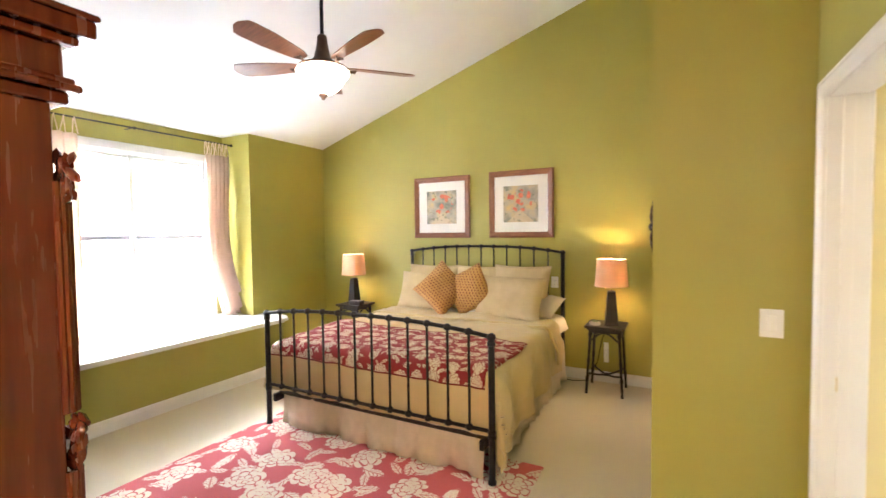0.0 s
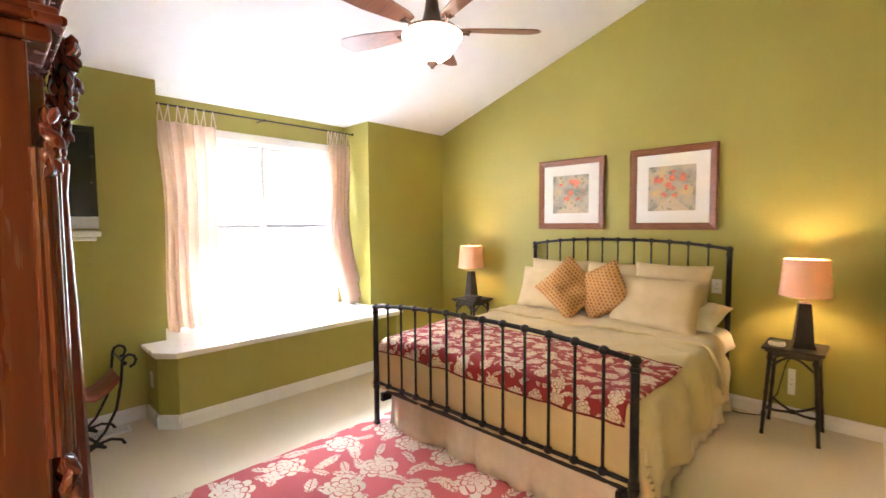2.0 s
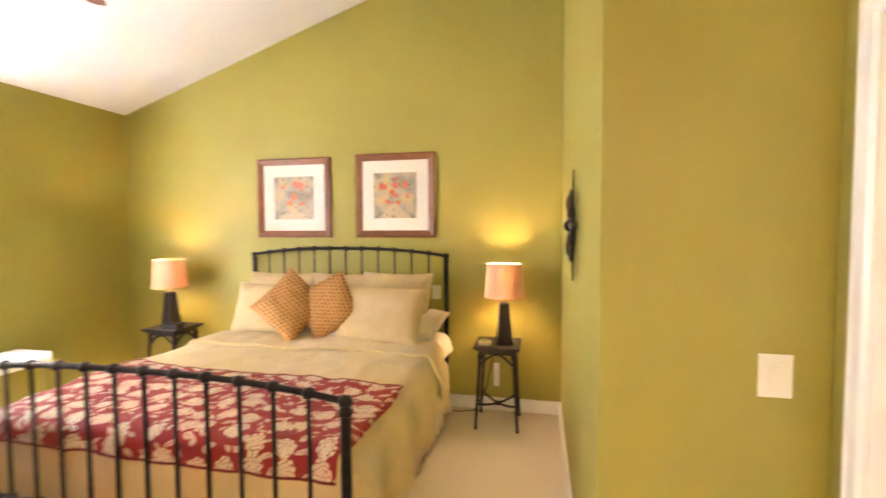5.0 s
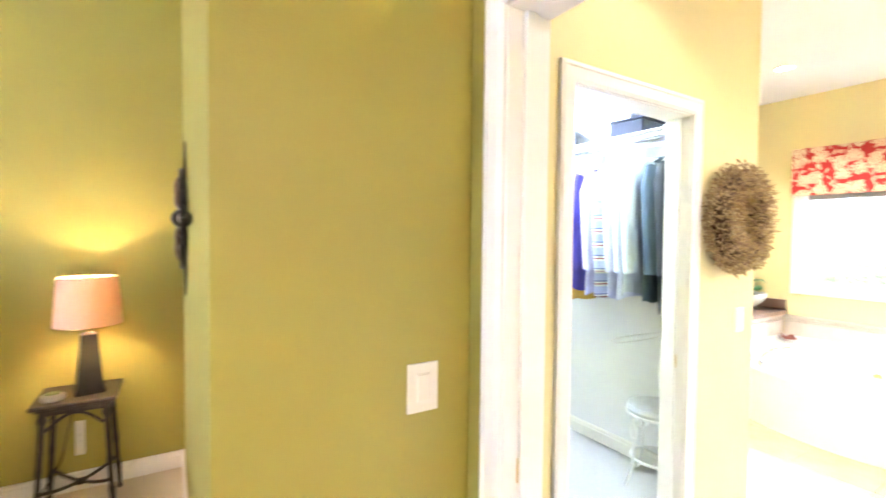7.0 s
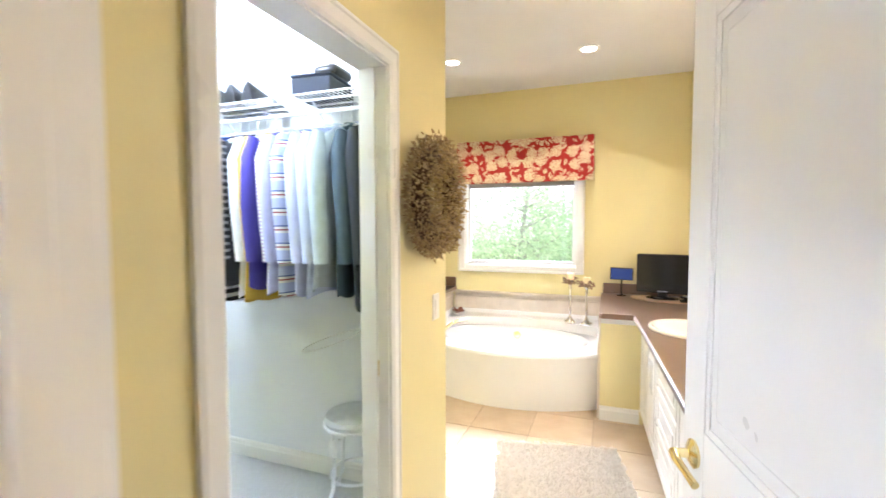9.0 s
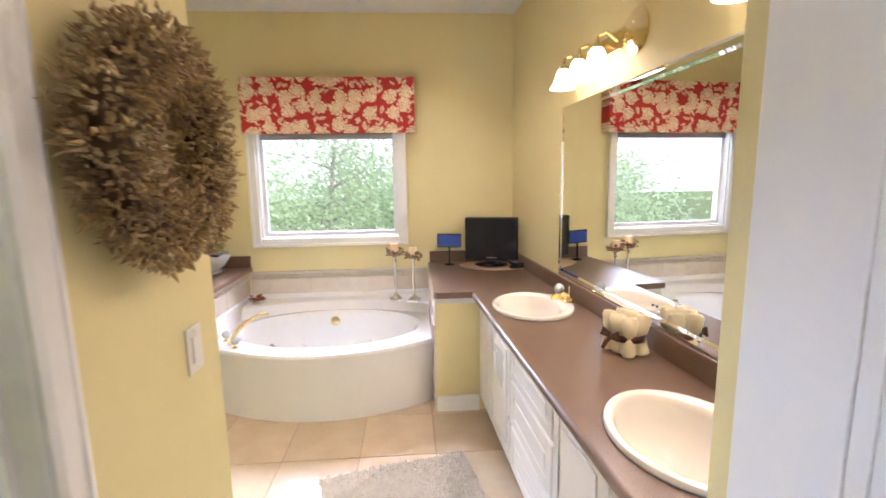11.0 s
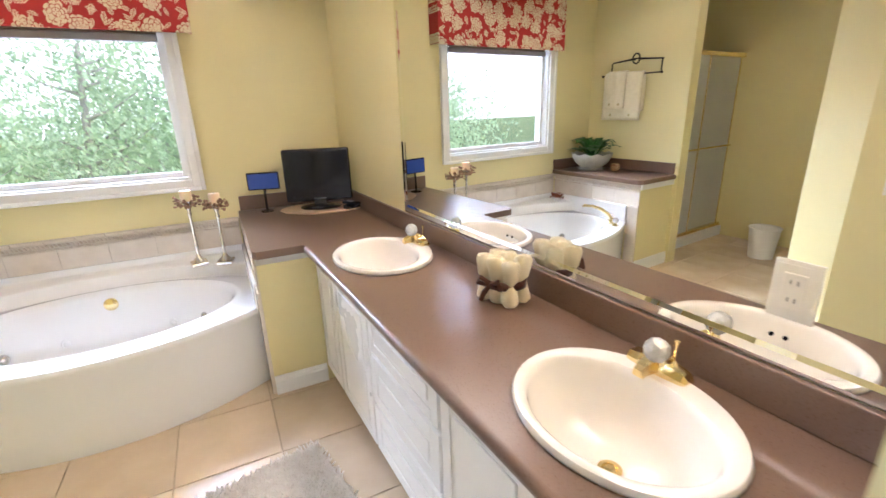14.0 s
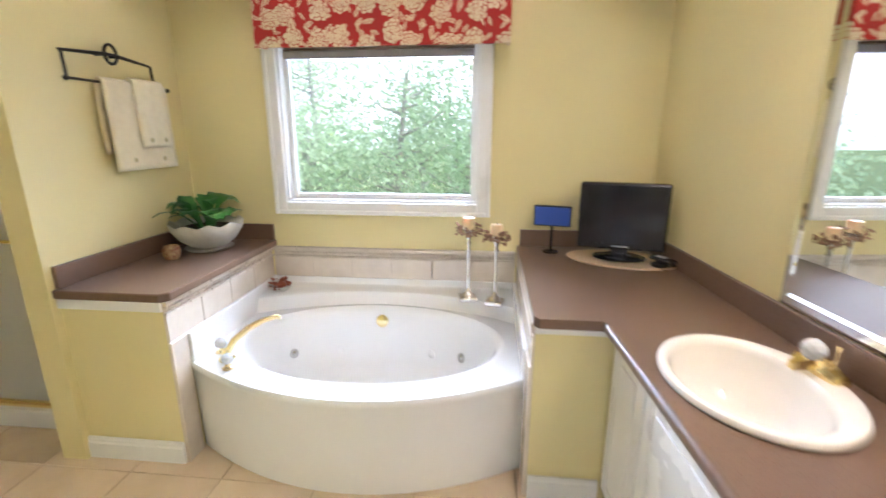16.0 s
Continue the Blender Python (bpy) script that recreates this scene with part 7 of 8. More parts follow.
# ---- bath mat ----
root = thing("bath_mat", pose(3.535, 1.775, 0, 0, 0, 11.5), "cream shaggy bath mat on the tiled floor", "bath mat")
BM0, BM1, BMY0, BMY1 = -1.08, 0.0, 0.0, 0.745
part("backing", box(BM0, BMY0, 0.0, BM1, BMY1, 0.012, 0.004), SHAG, root)
verts, faces = [], []
for i in range(13000):
    x, y = r.uniform(BM0 - 0.004, BM1 + 0.004), r.uniform(BMY0 - 0.004, BMY1 + 0.004)
    d = Vector((r.uniform(-1, 1), r.uniform(-1, 1), r.uniform(0.5, 1.3))).normalized()
    s = d.orthogonal().normalized() * 0.0035
    ln = r.uniform(0.016, 0.03)
    c = Vector((x, y, 0.011))
    k = len(verts)
    u = d.cross(s)
    verts += [c + s, c - s * 0.5 + u * 0.87, c - s * 0.5 - u * 0.87, c + d * ln + s * 0.7, c + d * ln - s * 0.35 + u * 0.6, c + d * ln - s * 0.35 - u * 0.6]
    faces += [(k, k + 1, k + 4, k + 3), (k + 1, k + 2, k + 5, k + 4), (k + 2, k, k + 3, k + 5), (k + 3, k + 4, k + 5)]
me = bpy.data.meshes.new("shag")
me.from_pydata([tuple(v) for v in verts], [], faces)
me.materials.append(SHAG)
tagged(new("shag", me), kind="stuff").parent = root

# ---- recessed lights ----
# the can at (3.4, 4.4) is an added one that lifts the dark shower end
for x, y in ((4.2, 2.0), (4.1, 3.08), (1.5, 2.05), (3.4, 4.4)):
    root = thing("recessed_light", pose(x, y, BZ), "round recessed ceiling light with white trim", "ceiling light", "recessed lights")
    part("trim_ring", lathe([(0.055, -0.001), (0.085, -0.001), (0.088, -0.006), (0.06, -0.008), (0.055, -0.001)], 28), TRIM, root, smooth=True)
    part("lens", lathe([(0, -0.004), (0.045, -0.0045), (0.056, -0.002)], 24), GLOW_CAN, root, smooth=True)
    lamp("downlight", "SPOT", look((x, y, BZ - 0.03), (x, y, 0)), CAN_W if x > 2 else CAN_W * 0.45, (1.0, 0.86, 0.66), 0.05).data.spot_size = radians(110)

# ---- shower, toilet and bin beyond the towel wall ----
FROST = bpy.data.materials.new("frosted_shower_glass")
FROST.use_nodes = True
_p = FROST.node_tree.nodes["Principled BSDF"]
_p.inputs["Base Color"].default_value = (0.80, 0.80, 0.75, 1)
_p.inputs["Transmission Weight"].default_value, _p.inputs["Roughness"].default_value = 0.5, 0.35
root = thing("shower_door", Matrix(), "frosted glass sliding shower doors in brass frame", "shower door", kind="structure")
SX = 4.27
part("curb", box(SX - 0.04, YT + 0.12, 0, SX + 0.08, 5.198, 0.10, 0.006), TRIM, root)
for z0, z1 in ((0.10, 0.135), (1.83, 1.87)):
    part("track", box(SX - 0.015, YT + 0.121, z0, SX + 0.045, 5.198, z1, 0.004), BRASS, root)
for k, (y0, y1) in enumerate(((YT + 0.13, 4.57), (4.52, 5.19))):
    x = SX + 0.022 * k
    d = part("glass_panel", box(x, y0, 0.137, x + 0.008, y1, 1.829), FROST, root, "frosted glass panel")
    for y in (y0, y1 - 0.02):
        part("panel_edge", box(x - 0.004, y, 0.137, x + 0.012, y + 0.02, 1.829, 0.002), BRASS, d)
    part("towel_bar", tube([(x - 0.04, y0 + 0.05, 0.98), (x - 0.04, y1 - 0.05, 0.98)], 0.009, 8), BRASS, d)
structure("shower_wall", box(WIN - 0.05, YT + 0.12, 0, WIN - 0.0005, 5.2, 2.2), TILE_W, "cream tiled shower back wall", "wall")
root = thing("toilet", pose(3.15, 4.78, 0, 0, 0, 0), "white porcelain toilet with closed lid", "toilet")
part("pedestal", lathe([(0.12, 0), (0.13, 0.02), (0.10, 0.15), (0.13, 0.3), (0.19, 0.37), (0.19, 0.39), (0, 0.39)], 28, m=Matrix.Diagonal((1, 1.25, 1, 1))), PORCELAIN, root, smooth=True)
part("lid", lathe([(0, 0.43), (0.17, 0.428), (0.19, 0.41), (0.19, 0.392), (0, 0.392)], 28, m=Matrix.Diagonal((1, 1.22, 1, 1))), PORCELAIN, root, smooth=True)
part("tank", box(-0.21, 0.22, 0.38, 0.21, 0.40, 0.76, 0.02, seg=3), PORCELAIN, root)
part("tank_lid", box(-0.22, 0.21, 0.76, 0.22, 0.41, 0.79, 0.01), PORCELAIN, root)
part("flush_lever", tube([(-0.16, 0.22, 0.70), (-0.16, 0.195, 0.70), (-0.10, 0.19, 0.695)], 0.007, 8), BRASS, root)
root = thing("waste_bin", pose(3.62, 4.70, 0), "round cream waste bin by the toilet", "waste bin")
part("bin_body", lathe([(0, 0), (0.10, 0), (0.125, 0.28), (0.13, 0.285), (0.122, 0.283), (0.098, 0.01), (0, 0.008)], 28), PLATE, root, smooth=True)
part("bin_rim", lathe([(0.13, 0.28), (0.135, 0.286), (0.13, 0.292), (0.122, 0.286)], 28), PLATE, root, smooth=True)

# ---- closet ----
CLOSET_CARPET = mat("closet_grey_carpet", (0.46, 0.46, 0.44, 1), (0.56, 0.56, 0.54, 1), 0.95, scale=160, bump=0.9, bump_scale=420)
structure("closet_floor", box(XD + 0.13, YC + 0.115, -0.1, 2.685, 4.62, 0.003), CLOSET_CARPET, "pale grey carpet on the closet floor", "floor")
WIRE = mat("white_coated_wire", (0.75, 0.76, 0.78, 1), (0.8, 0.8, 0.82, 1), 0.35, scale=20)
SHX0, SHX1, SHY1, SHZ = 2.35, 2.68, 4.61, 2.11


def shelf_start(x):
    """Where the shelf meets the slanted corner of the closet."""
    return max(2.70, x + 0.275)


root = thing("wire_shelf", Matrix(), "white coated wire shelf with hanging rail", "wire shelf")
for x, z in ((SHX0, SHZ), (SHX0, SHZ - 0.035), (SHX0 + 0.10, SHZ), (SHX0 + 0.2, SHZ), (SHX1 - 0.005, SHZ), (SHX0 + 0.03, SHZ - 0.085)):
    part("long_wire", tube([(x, shelf_start(x), z), (x, SHY1, z)], 0.0045 if z > SHZ - 0.05 else 0.009, 8), WIRE, root)
bm = bmesh.new()
for i in range(76):
    y = 2.71 + (SHY1 - 2.72) * i / 75
    tube([(min(SHX1, y - 0.28), y, SHZ + 0.004), (SHX0, y, SHZ + 0.004), (SHX0 - 0.003, y, SHZ - 0.035)], 0.0022, 5, bm)
tagged(part("wire_grid", bm, WIRE, root), kind="stuff")
for y in (3.2, 3.8, 4.4):
    part("brace", tube([(SHX1 + 0.004, y, SHZ - 0.30), (SHX0 + 0.02, y, SHZ - 0.03)], 0.006, 6), WIRE, root)
HANG_Z = SHZ - 0.085


def garment(y, material, length, width, turn, label, sleeve=True, seed=0, thick=0.05):
    """A shirt or jacket on a hanger: hook, shoulders, draped body and sleeves."""
    root = thing("hanging_garment", pose(SHX0 + 0.03, y, HANG_Z, 0, 0, turn), label, "clothing", "clothes on the closet rail")
    part("hanger_hook", tube([(0.0, 0, -0.075), (0.0, 0, -0.03), (0.012, 0, -0.012), (0.014, 0, 0.004), (0, 0, 0.0125), (-0.012, 0, 0.003)], 0.0022, 6), WIRE, root)
    part("hanger_bar", tube([(-width * 0.9, 0, -0.125), (-0.02, 0, -0.075), (0.02, 0, -0.075), (width * 0.9, 0, -0.125)], 0.004, 6), WIRE, root)
    bm = bmesh.new()
    rows = []
    n, seg = 14, 28
    for j in range(n + 1):
        t = j / n
        z = -0.085 - t * length
        w = width * min(1.0, 0.18 + 6.5 * t) if t < 0.13 else width * (0.98 - 0.05 * math.sin(3 * t) + 0.07 * t)
        th = thick * (0.5 + 0.7 * min(1, 4 * t))
        ring = []
        for i in range(seg):
            a = 2 * math.pi * i / seg
            f = 1 + 0.28 * noise.noise(Vector((math.cos(a) * 2.2, math.sin(a) * 2.2 + seed, t * 1.6))) * min(1, t * 3)
            ring.append(bm.verts.new((w * math.cos(a) * (0.9 + 0.1 * f), th * math.sin(a) * f + 0.012 * math.sin(t * 4 + seed), z + (0.012 * math.sin(a * 3 + seed) if j == n else 0))))
        rows.append(ring)
    for a, b in zip(rows, rows[1:]):
        for i in range(seg):
            bm.faces.new((a[i], a[(i + 1) % seg], b[(i + 1) % seg], b[i]))
    bm.faces.new(rows[0])
    part("body", bm, material, root, smooth=True)
    if sleeve:
        for s in (-1, 1):
            pts = [(s * width * 0.86, 0, -0.145), (s * width * 1.02, -0.01, -0.25), (s * width * 1.08, -0.025, -0.45), (s * width * 1.05, -0.03, -0.62), (s * width * 1.02, -0.03, -0.72)]
            part("sleeve", tube(pts, 0.05, 10, radii=(0.025, 0.046, 0.044, 0.04, 0.037)), material, root, smooth=True)
        part("collar", tube([(0.05 * math.cos(a), 0.028 * math.sin(a), -0.088) for a in [2 * math.pi * i / 14 for i in range(15)]], 0.012, 8), material, root, smooth=True)


def plain(name, r, g, b, rough=0.85):
    return mat(name, (r, g, b, 1), (r * 1.15, g * 1.15, b * 1.15, 1), rough, scale=20, bump=0.2, bump_scale=400)


W = (0.7, 0.72, 0.76, 1)
CLOTHS = [
    (plain("pale_blue_cotton", 0.32, 0.45, 0.72), "pale blue cotton shirt"),
    (plain("bright_blue_cotton", 0.05, 0.14, 0.5), "bright blue shirt"),
    (stripes("black_white_stripe", [(0, W), (0.45, (0.015, 0.015, 0.02, 1))], 24, 2), "black and white striped top"),
    (stripes("navy_fine_stripe", [(0, (0.02, 0.02, 0.03, 1)), (0.6, (0.4, 0.4, 0.42, 1))], 30, 2), "dark top with pale stripes"),
    (plain("black_knit", 0.012, 0.012, 0.016), "black knitted top"),
    (plain("white_shirt_cotton", 0.66, 0.68, 0.76), "white cotton shirt"),
    (plain("mustard_yellow_cotton", 0.5, 0.33, 0.05), "mustard yellow shirt"),
    (plain("indigo_cotton", 0.05, 0.04, 0.3), "indigo cotton shirt"),
    (stripes("fine_pink_check", [(0, W), (0.5, (0.42, 0.3, 0.5, 1))], 60, 2), "finely checked lilac shirt"),
    (plain("lilac_cotton", 0.40, 0.42, 0.72), "lilac cotton shirt"),
    (stripes("blue_red_stripe", [(0, (0.42, 0.5, 0.78, 1)), (0.35, W), (0.5, (0.3, 0.06, 0.1, 1)), (0.58, W), (0.72, (0.1, 0.14, 0.4, 1)), (0.8, (0.42, 0.5, 0.78, 1))], 13, 2), "blue red-striped shirt"),
    (plain("lavender_cotton", 0.48, 0.52, 0.78), "lavender cotton shirt"),
    (plain("pale_blue_oxford", 0.5, 0.57, 0.78), "pale blue oxford shirt"),
    (plain("sky_grey_cotton", 0.42, 0.5, 0.6), "grey-blue shirt"),
    (plain("slate_wool", 0.05, 0.08, 0.11), "slate blue wool jacket"),
    (plain("charcoal_wool", 0.02, 0.025, 0.03), "charcoal wool jacket"),
    (plain("black_wool", 0.008, 0.008, 0.01), "black wool jacket"),
]
order = list(zip((3.81, 3.74, 3.67, 3.61, 3.55, 3.49, 3.44, 3.39, 3.34, 3.29, 3.225, 3.155, 3.10, 3.045, 2.985, 2.93, 2.875), CLOTHS))
for i, (y, (m, lab)) in enumerate(order):
    q = random.Random(i)
    coat = i > 13
    garment(y, m, q.uniform(0.72, 0.86) if not coat else q.uniform(0.78, 0.84), 0.215 if not coat else 0.205, q.uniform(-8, 6) if not coat else 16 + 4 * (i - 14), lab + " on a hanger in the closet", i != 4, i * 1.7, 0.03 if not coat else 0.028)
FILM = bpy.data.materials.new("clear_plastic_film")
FILM.use_nodes = True
_p = FILM.node_tree.nodes["Principled BSDF"]
_p.inputs["Base Color"].default_value = (1, 1, 1, 1)
_p.inputs["Transmission Weight"].default_value, _p.inputs["Roughness"].default_value, _p.inputs["IOR"].default_value = 1.0, 0.03, 1.02
root = thing("garment_bag", pose(SHX0 + 0.03, 3.10, HANG_Z), "clear plastic cleaner's bag over a shirt", "garment bag")
bm = bmesh.new()
rows = []
for j in range(9):
    z = -0.5 - 0.62 * j / 8
    rows.append([bm.verts.new(((0.25 + 0.02 * math.sin(5 * a)) * math.cos(a), (0.05 + 0.012 * math.sin(3 * a + j)) * math.sin(a), z)) for a in [2 * math.pi * i / 24 for i in range(24)]])
for a, b in zip(rows, rows[1:]):
    for i in range(24):
        bm.faces.new((a[i], a[(i + 1) % 24], b[(i + 1) % 24], b[i]))
part("film", bm, FILM, root, smooth=True)
part("film_hem", tube([(0.24 * math.cos(a), 0.055 * math.sin(a), -1.12) for a in [2 * math.pi * i / 24 for i in range(25)]], 0.003, 5), WIRE, root)

# shoes and boxes on the shelf
SHOE = mat("black_shoe_leather", (0.01, 0.01, 0.012, 1), (0.02, 0.02, 0.022, 1), 0.3, scale=20)
for i, y in enumerate((4.46, 4.34, 4.22, 3.98, 3.87, 3.76, 3.64)):
    root = thing("shoe", pose(2.43, y, SHZ + 0.007, 0, 0, -3 + 4 * (i % 3)), "black leather shoe standing on the wire shelf", "shoe", "shoes on the closet shelf")
    part("sole", box(-0.03, -0.042, 0, 0.24, 0.042, 0.015, 0.006), SHOE, root)
    part("heel", box(-0.03, -0.038, 0.0, 0.04, 0.038, 0.03, 0.005), SHOE, root)
    bm = bmesh.new()
    rows = []
    for x, h, w in ((-0.03, 0.09, 0.034), (-0.02, 0.105, 0.038), (0.05, 0.085, 0.036), (0.11, 0.065, 0.038), (0.17, 0.05, 0.042), (0.22, 0.04, 0.036), (0.245, 0.022, 0.02)):
        rows.append([bm.verts.new((x, w * math.cos(a), 0.014 + h * math.sin(a))) for a in [math.pi * k / 10 for k in range(11)]])
    for a, b in zip(rows, rows[1:]):
        for k in range(10):
            bm.faces.new((a[k], a[k + 1], b[k + 1], b[k]))
    for e in (rows[0], rows[-1]):
        bm.faces.new(e)
    part("upper", bm, SHOE, root, smooth=True)
root = thing("storage_box", pose(2.52, 3.24, SHZ + 0.007, 0, 0, 6), "dark fabric storage box on the wire shelf", "box")
part("box_body", box(-0.13, -0.11, 0, 0.13, 0.11, 0.09, 0.01), plain("dark_fabric", 0.03, 0.035, 0.05), root)
part("lid", box(-0.135, -0.115, 0.09, 0.135, 0.115, 0.105, 0.008), plain("dark_fabric_lid", 0.025, 0.03, 0.045), root)
root = thing("folded_bag", pose(2.52, 3.18, SHZ + 0.112), "black soft bag lying on the storage box", "bag")
bm = box(-0.08, -0.07, 0, 0.08, 0.07, 0.055, 0.025, seg=3)
for v in bm.verts:
    v.co += Vector((1, 1, 1)) * 0.01 * noise.noise(v.co * 15)
part("bag_body", bm, SHOE, root, smooth=True)
part("bag_handle", tube([(-0.04, 0, 0.05), (-0.03, 0, 0.07), (0.03, 0, 0.07), (0.04, 0, 0.05)], 0.006, 6), SHOE, root)
# stool
root = thing("vanity_stool", pose(2.52, 3.07, 0.003, 0, 0, 20), "white scrolled metal stool with pale grey cushion", "stool")
part("cushion", lathe([(0, 0.50), (0.10, 0.497), (0.155, 0.48), (0.165, 0.46), (0.16, 0.44), (0, 0.44)], 28), plain("pale_grey_cushion", 0.5, 0.52, 0.54), root, smooth=True)
part("seat_ring", lathe([(0.15, 0.425), (0.168, 0.428), (0.168, 0.44), (0.15, 0.44)], 28), WIRE, root, smooth=True)
for k in range(4):
    a = radians(45 + 90 * k)
    c, s = math.cos(a), math.sin(a)
    part("leg", tube([(0.15 * c, 0.15 * s, 0.43), (0.13 * c, 0.13 * s, 0.3), (0.14 * c, 0.14 * s, 0.12), (0.19 * c, 0.19 * s, 0.0)], 0.010, 8), WIRE, root, smooth=True)
    part("scroll", tube([(0.14 * c + 0.04 * math.cos(q) * -s, 0.14 * s + 0.04 * math.cos(q) * c, 0.33 + 0.05 * math.sin(q)) for q in [k2 * 0.5 for k2 in range(12)]], 0.006, 6), WIRE, root, smooth=True)
part("foot_ring", tube([(0.135 * math.cos(q), 0.135 * math.sin(q), 0.16) for q in [2 * math.pi * i / 24 for i in range(25)]], 0.007, 6), WIRE, root)
root = thing("door_stop", pose(2.668, 4.44, 0.07, 0, -90, 0), "dark rubber-tipped door stop on the baseboard", "door stop")
part("stop_post", lathe([(0.012, 0), (0.012, 0.005), (0.006, 0.008), (0.006, 0.05), (0, 0.05)], 12), CHROME, root)
part("rubber_tip", lathe([(0.0, 0.07), (0.014, 0.068), (0.016, 0.05), (0.006, 0.048)], 12), BLACK, root)
root = thing("closet_light", pose(1.7, 3.7, BZ), "round frosted closet ceiling light", "ceiling light")
part("fixture_base", lathe([(0.09, -0.001), (0.095, -0.02), (0.08, -0.03), (0, -0.03)], 24), TRIM, root, smooth=True)
part("globe", lathe([(0.08, -0.03), (0.12, -0.06), (0.12, -0.1), (0.07, -0.14), (0, -0.15)], 24), emitter("lit_closet_globe", (0.85, 0.92, 1.0, 1), 3), root, smooth=True)
lamp("closet_bulb", "POINT", pose(1.7, 3.7, BZ - 0.25), CLOSET_W, (0.72, 0.86, 1.0), 0.12)

# ---- added entry light, out of view, to brighten the switch wall ----
root = thing("added_entry_light", pose(-0.1, -1.4, 2.45), "unseen frosted dome light added in the entry as fill", "ceiling light")
part("fixture_base", lathe([(0.12, 0.0), (0.13, -0.02), (0.11, -0.03), (0, -0.03)], 24), BRONZE, root, smooth=True)
part("dome", lathe([(0.12, -0.03), (0.15, -0.05), (0.12, -0.1), (0.05, -0.13), (0, -0.135)], 24), GLOW_BOWL, root, smooth=True)
lamp("entry_fill_bulb", "POINT", pose(-0.1, -1.4, 2.22), ENTRY_FILL_W, (1.0, 0.80, 0.54), 0.1)

# ---- outside ----
GRASS = mat("lawn", (0.06, 0.10, 0.025, 1), (0.11, 0.16, 0.05, 1), 0.95, scale=3, bump=0.6, bump_scale=40)
structure("ground", box(-400, -400, -0.6, 400, 400, -0.5), GRASS, "mown lawn round the house", "ground")
for nm, b in (("house_wall_1", (-5.2, -2.7, -0.5, -4.9, 5.2, 0.0)),):
    structure(nm, box(*b), TRIM, "white foundation strip of the house", "wall")
BARK = mat("grey_bark", (0.3, 0.28, 0.24, 1), (0.42, 0.4, 0.36, 1), 0.95, scale=12, stretch=(4, 4, 0.6), bump=0.8, bump_scale=30)
# leaf colours far paler than foliage: overexposed haze is put into them
FOL = [mat("washed_out_leaves_a", (0.46, 0.60, 0.36, 1), (0.62, 0.72, 0.50, 1), 0.7, scale=1.2), mat("washed_out_leaves_b", (0.38, 0.52, 0.30, 1), (0.54, 0.65, 0.44, 1), 0.7, scale=1.0)]


def tree(x, y, h, spread, seed, leaf_mat, leaves=2600):
    r = random.Random(seed)
    root = thing("tree", pose(x, y, -0.5), "leafy tree beyond the lawn, haze put into its leaf colour", "tree", "trees outside")
    lean = Vector((r.uniform(-0.4, 0.4), r.uniform(-0.4, 0.4), 0))
    bm = tube([lean * (t / 6) ** 1.5 + Vector((0, 0, h * 0.85 * t / 6)) for t in range(7)], 0.15, 9, radii=[0.09 * (1 - t / 7.5) + 0.012 for t in range(7)])
    tips = []
    for i in range(16):
        z = h * r.uniform(0.12, 0.8)
        a = r.uniform(0, 6.28)
        ln = spread * r.uniform(0.5, 1.0) * (1.15 - z / h)
        p0 = lean * (z / h) + Vector((0, 0, z))
        p1 = p0 + Vector((math.cos(a), math.sin(a), 0.35)) * ln * 0.6
        p2 = p0 + Vector((math.cos(a + 0.2), math.sin(a + 0.2), 0.5)) * ln
        tube([p0, p1, p2], 0.04, 6, bm, radii=(0.03, 0.018, 0.006))
        tips += [p1, p2, (p1 + p2) / 2]
    part("trunk", bm, BARK, root, smooth=True)
    verts, faces = [], []
    clumps = [(t + Vector((r.uniform(-0.4, 0.4), r.uniform(-0.4, 0.4), r.uniform(-0.2, 0.5))), r.uniform(0.45, 1.0)) for t in tips] + [(Vector((r.uniform(-1, 1) * spread * 0.6, r.uniform(-1, 1) * spread * 0.6, h * r.uniform(0.08, 1.0))), r.uniform(0.4, 0.9)) for _ in range(24)]
    for i in range(leaves):
        c, s = clumps[i % len(clumps)]
        p = c + Vector((r.gauss(0, 0.62), r.gauss(0, 0.62), r.gauss(0, 0.46))) * s
        d = Vector((r.uniform(-1, 1), r.uniform(-1, 1), r.uniform(-0.8, 0.8))).normalized()
        e = d.orthogonal().normalized()
        f = d.cross(e)
        q = r.uniform(0.03, 0.06)
        k = len(verts)
        verts += [tuple(p - e * q), tuple(p + f * q * 0.55), tuple(p + e * q), tuple(p - f * q * 0.55 + d * q * 0.3)]
        faces.append((k, k + 1, k + 2, k + 3))
    me = bpy.data.meshes.new("crown")
    me.from_pydata(verts, [], faces)
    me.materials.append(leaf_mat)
    new("crown", me).parent = root


for m in FOL:
    nt = m.node_tree
    tl, mx = nt.nodes.new("ShaderNodeBsdfTranslucent"), nt.nodes.new("ShaderNodeMixShader")
    nt.links.new(nt.nodes["Principled BSDF"].inputs["Base Color"].links[0].from_socket, tl.inputs[0])
    mx.inputs[0].default_value = 0.6
    nt.links.new(nt.nodes["Principled BSDF"].outputs[0], mx.inputs[1])
    nt.links.new(tl.outputs[0], mx.inputs[2])
    nt.links.new(mx.outputs[0], nt.nodes["Material Output"].inputs[0])
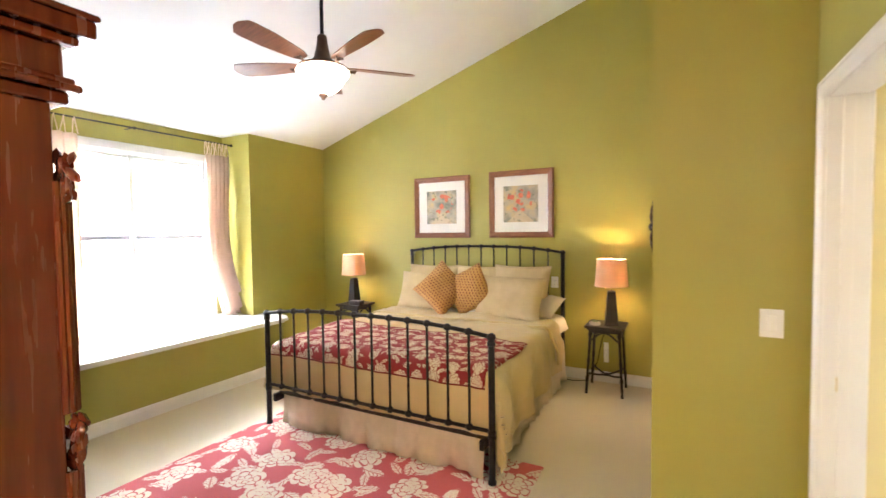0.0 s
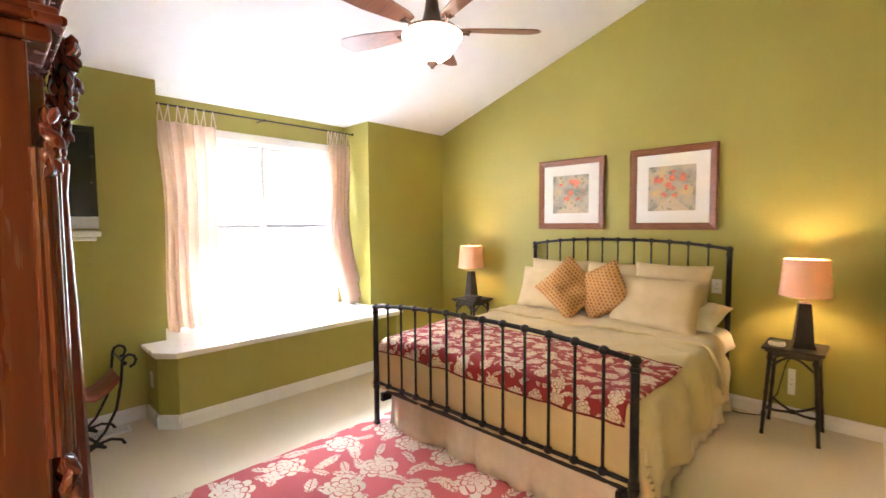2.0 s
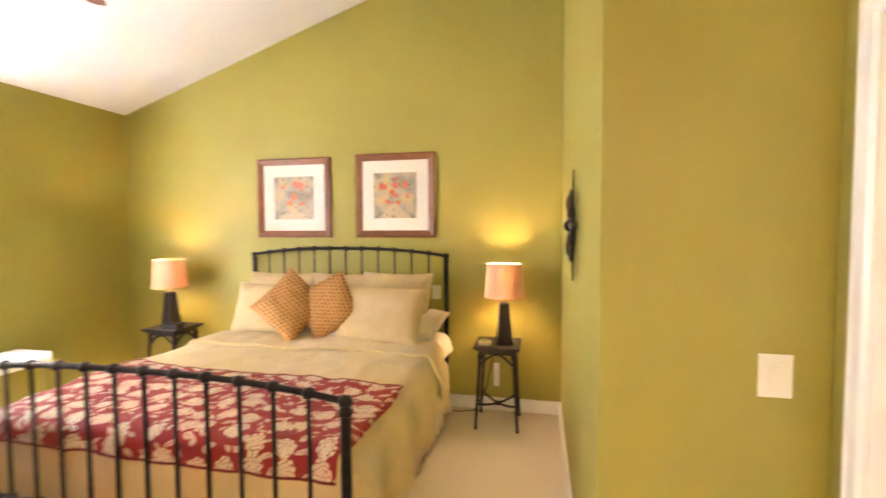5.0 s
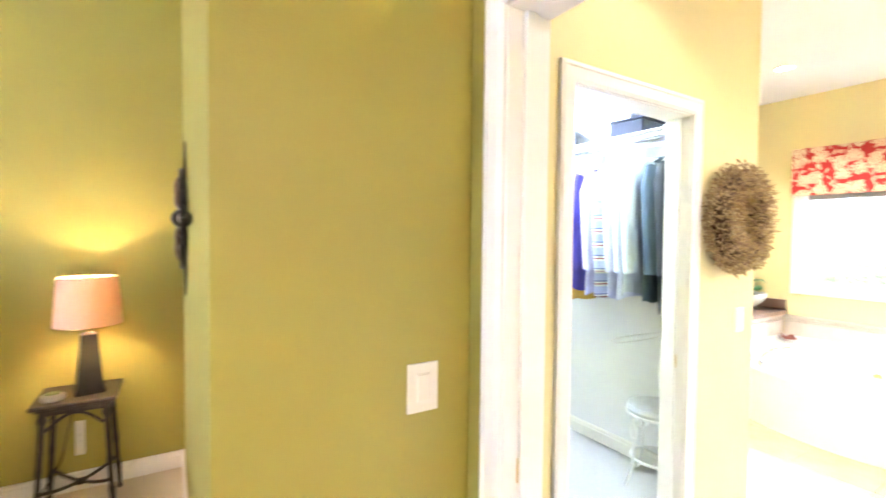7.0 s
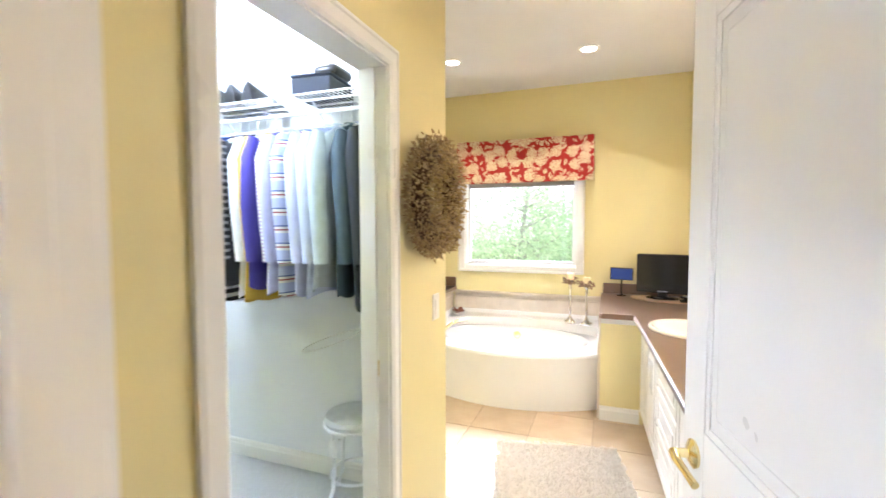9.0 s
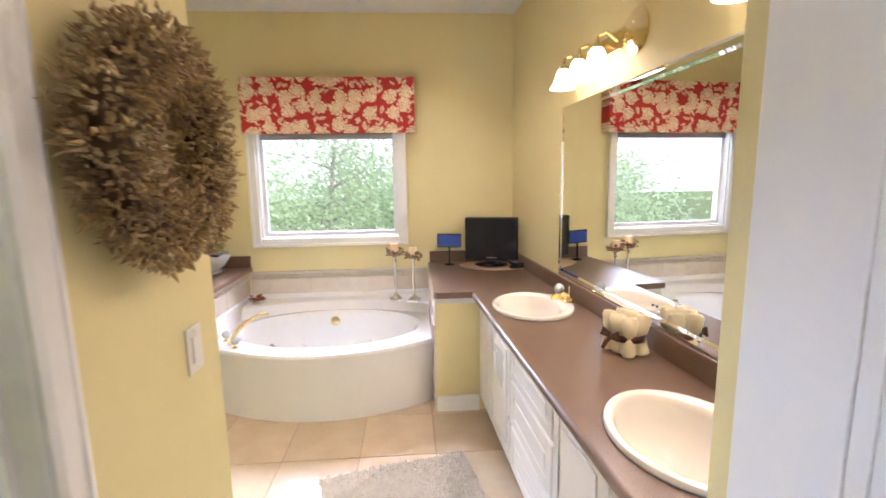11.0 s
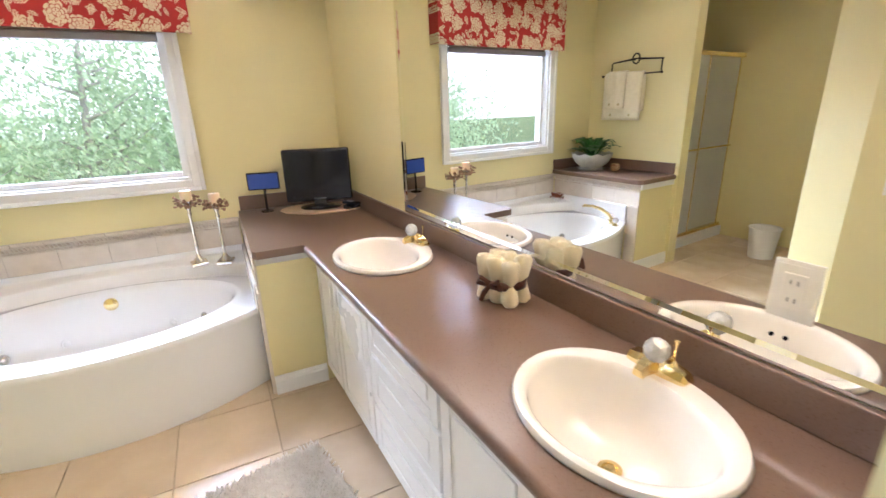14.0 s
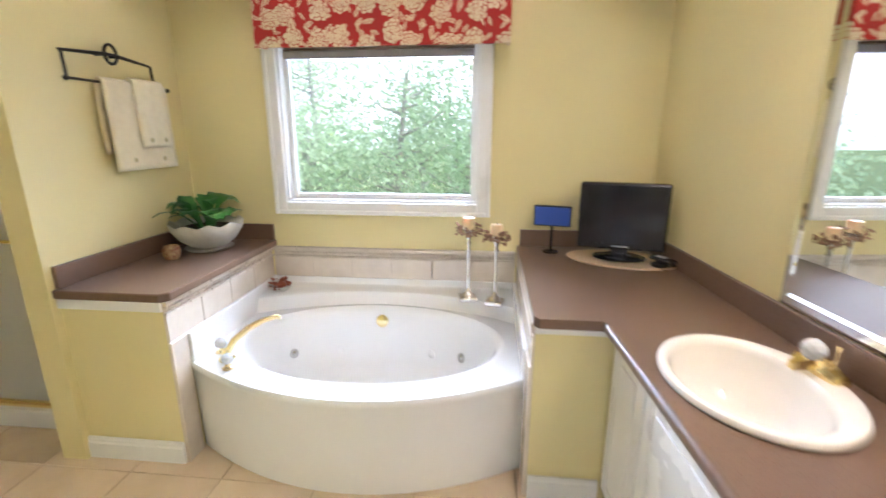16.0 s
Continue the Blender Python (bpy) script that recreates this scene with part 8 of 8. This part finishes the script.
# glowing sheet beyond the trees, with haze and brightness painted into its colour
DIST = bpy.data.materials.new("glowing_woods_and_sky")
DIST.use_nodes = True
nt = DIST.node_tree
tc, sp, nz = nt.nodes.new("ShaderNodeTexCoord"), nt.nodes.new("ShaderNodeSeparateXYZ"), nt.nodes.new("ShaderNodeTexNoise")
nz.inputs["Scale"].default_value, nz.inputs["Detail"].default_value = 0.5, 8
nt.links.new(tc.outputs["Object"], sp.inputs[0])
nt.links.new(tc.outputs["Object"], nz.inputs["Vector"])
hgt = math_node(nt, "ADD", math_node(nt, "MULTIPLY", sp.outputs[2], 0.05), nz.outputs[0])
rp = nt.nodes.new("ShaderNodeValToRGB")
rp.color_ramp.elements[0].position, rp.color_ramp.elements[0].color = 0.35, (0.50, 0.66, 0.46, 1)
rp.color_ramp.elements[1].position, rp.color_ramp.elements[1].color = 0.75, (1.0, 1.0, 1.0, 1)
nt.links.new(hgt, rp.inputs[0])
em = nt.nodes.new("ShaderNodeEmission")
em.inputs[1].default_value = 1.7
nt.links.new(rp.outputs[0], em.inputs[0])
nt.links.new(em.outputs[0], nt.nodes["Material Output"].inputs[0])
structure("backdrop", box(60, -70, -0.5, 60.2, 80, 40), DIST, "glowing sheet painted as hazy woods and sky beyond the lawn", "backdrop")
# added self-lit sheet that makes the bedroom window look blown out white
structure("backdrop_west", box(-60.2, -70, -0.5, -60, 80, 60), emitter("white_glow_sheet", (0.95, 0.97, 1.0, 1), 1.4), "glowing white sheet added for the glare in the bedroom window", "backdrop")

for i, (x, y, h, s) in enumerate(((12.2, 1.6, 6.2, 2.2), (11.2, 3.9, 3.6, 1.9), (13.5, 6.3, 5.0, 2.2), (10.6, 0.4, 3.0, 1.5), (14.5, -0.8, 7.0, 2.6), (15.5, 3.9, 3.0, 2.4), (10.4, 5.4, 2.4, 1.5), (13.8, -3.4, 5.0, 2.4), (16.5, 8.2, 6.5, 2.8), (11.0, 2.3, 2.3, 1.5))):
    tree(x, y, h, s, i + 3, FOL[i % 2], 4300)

# ---- bathroom floor tiles ----
TILE_F = mat("beige_floor_tile", (0.57, 0.44, 0.30, 1), (0.65, 0.52, 0.37, 1), 0.22, scale=5, detail=8, bump=0.08, bump_scale=40)
_n = TILE_F.node_tree
_oi, _hs = _n.nodes.new("ShaderNodeObjectInfo"), _n.nodes.new("ShaderNodeHueSaturation")
_b = _n.nodes["Principled BSDF"].inputs["Base Color"]
_src = _b.links[0].from_socket
_n.links.new(_src, _hs.inputs["Color"])
_n.links.new(math_node(_n, "ADD", math_node(_n, "MULTIPLY", _oi.outputs["Random"], 0.16), 0.92), _hs.inputs["Value"])
_n.links.new(_hs.outputs[0], _b)
floor_ob = bpy.data.objects["bath_floor"]
TS, X0, Y0 = 0.425, 0.60, 1.065
protos = {}
for i in range(13):
    for j in range(13):
        x0, y0 = X0 + i * TS, Y0 + j * TS
        if x0 < 2.72 and y0 + TS > 2.66 or x0 > 4.9 or x0 < 0.7 or y0 > 5.15:
            continue
        if "tile" not in protos:
            bm = box(-TS / 2 + 0.0025, -TS / 2 + 0.0025, -0.006, TS / 2 - 0.0025, TS / 2 - 0.0025, 0.0, 0.0015, seg=1)
            t = part("tile", bm, TILE_F, floor_ob)
            protos["tile"] = t.data
        else:
            t = new("tile", protos["tile"])
            t.parent = floor_ob
        t.location = (x0 + TS / 2, y0 + TS / 2, 0)
structure("door_threshold", box(XD + 0.02, DY0 + 0.018, 0, XD + 0.118, DY1 - 0.018, 0.008, 0.003), BRASS, "metal threshold strip under the bathroom door", "threshold")
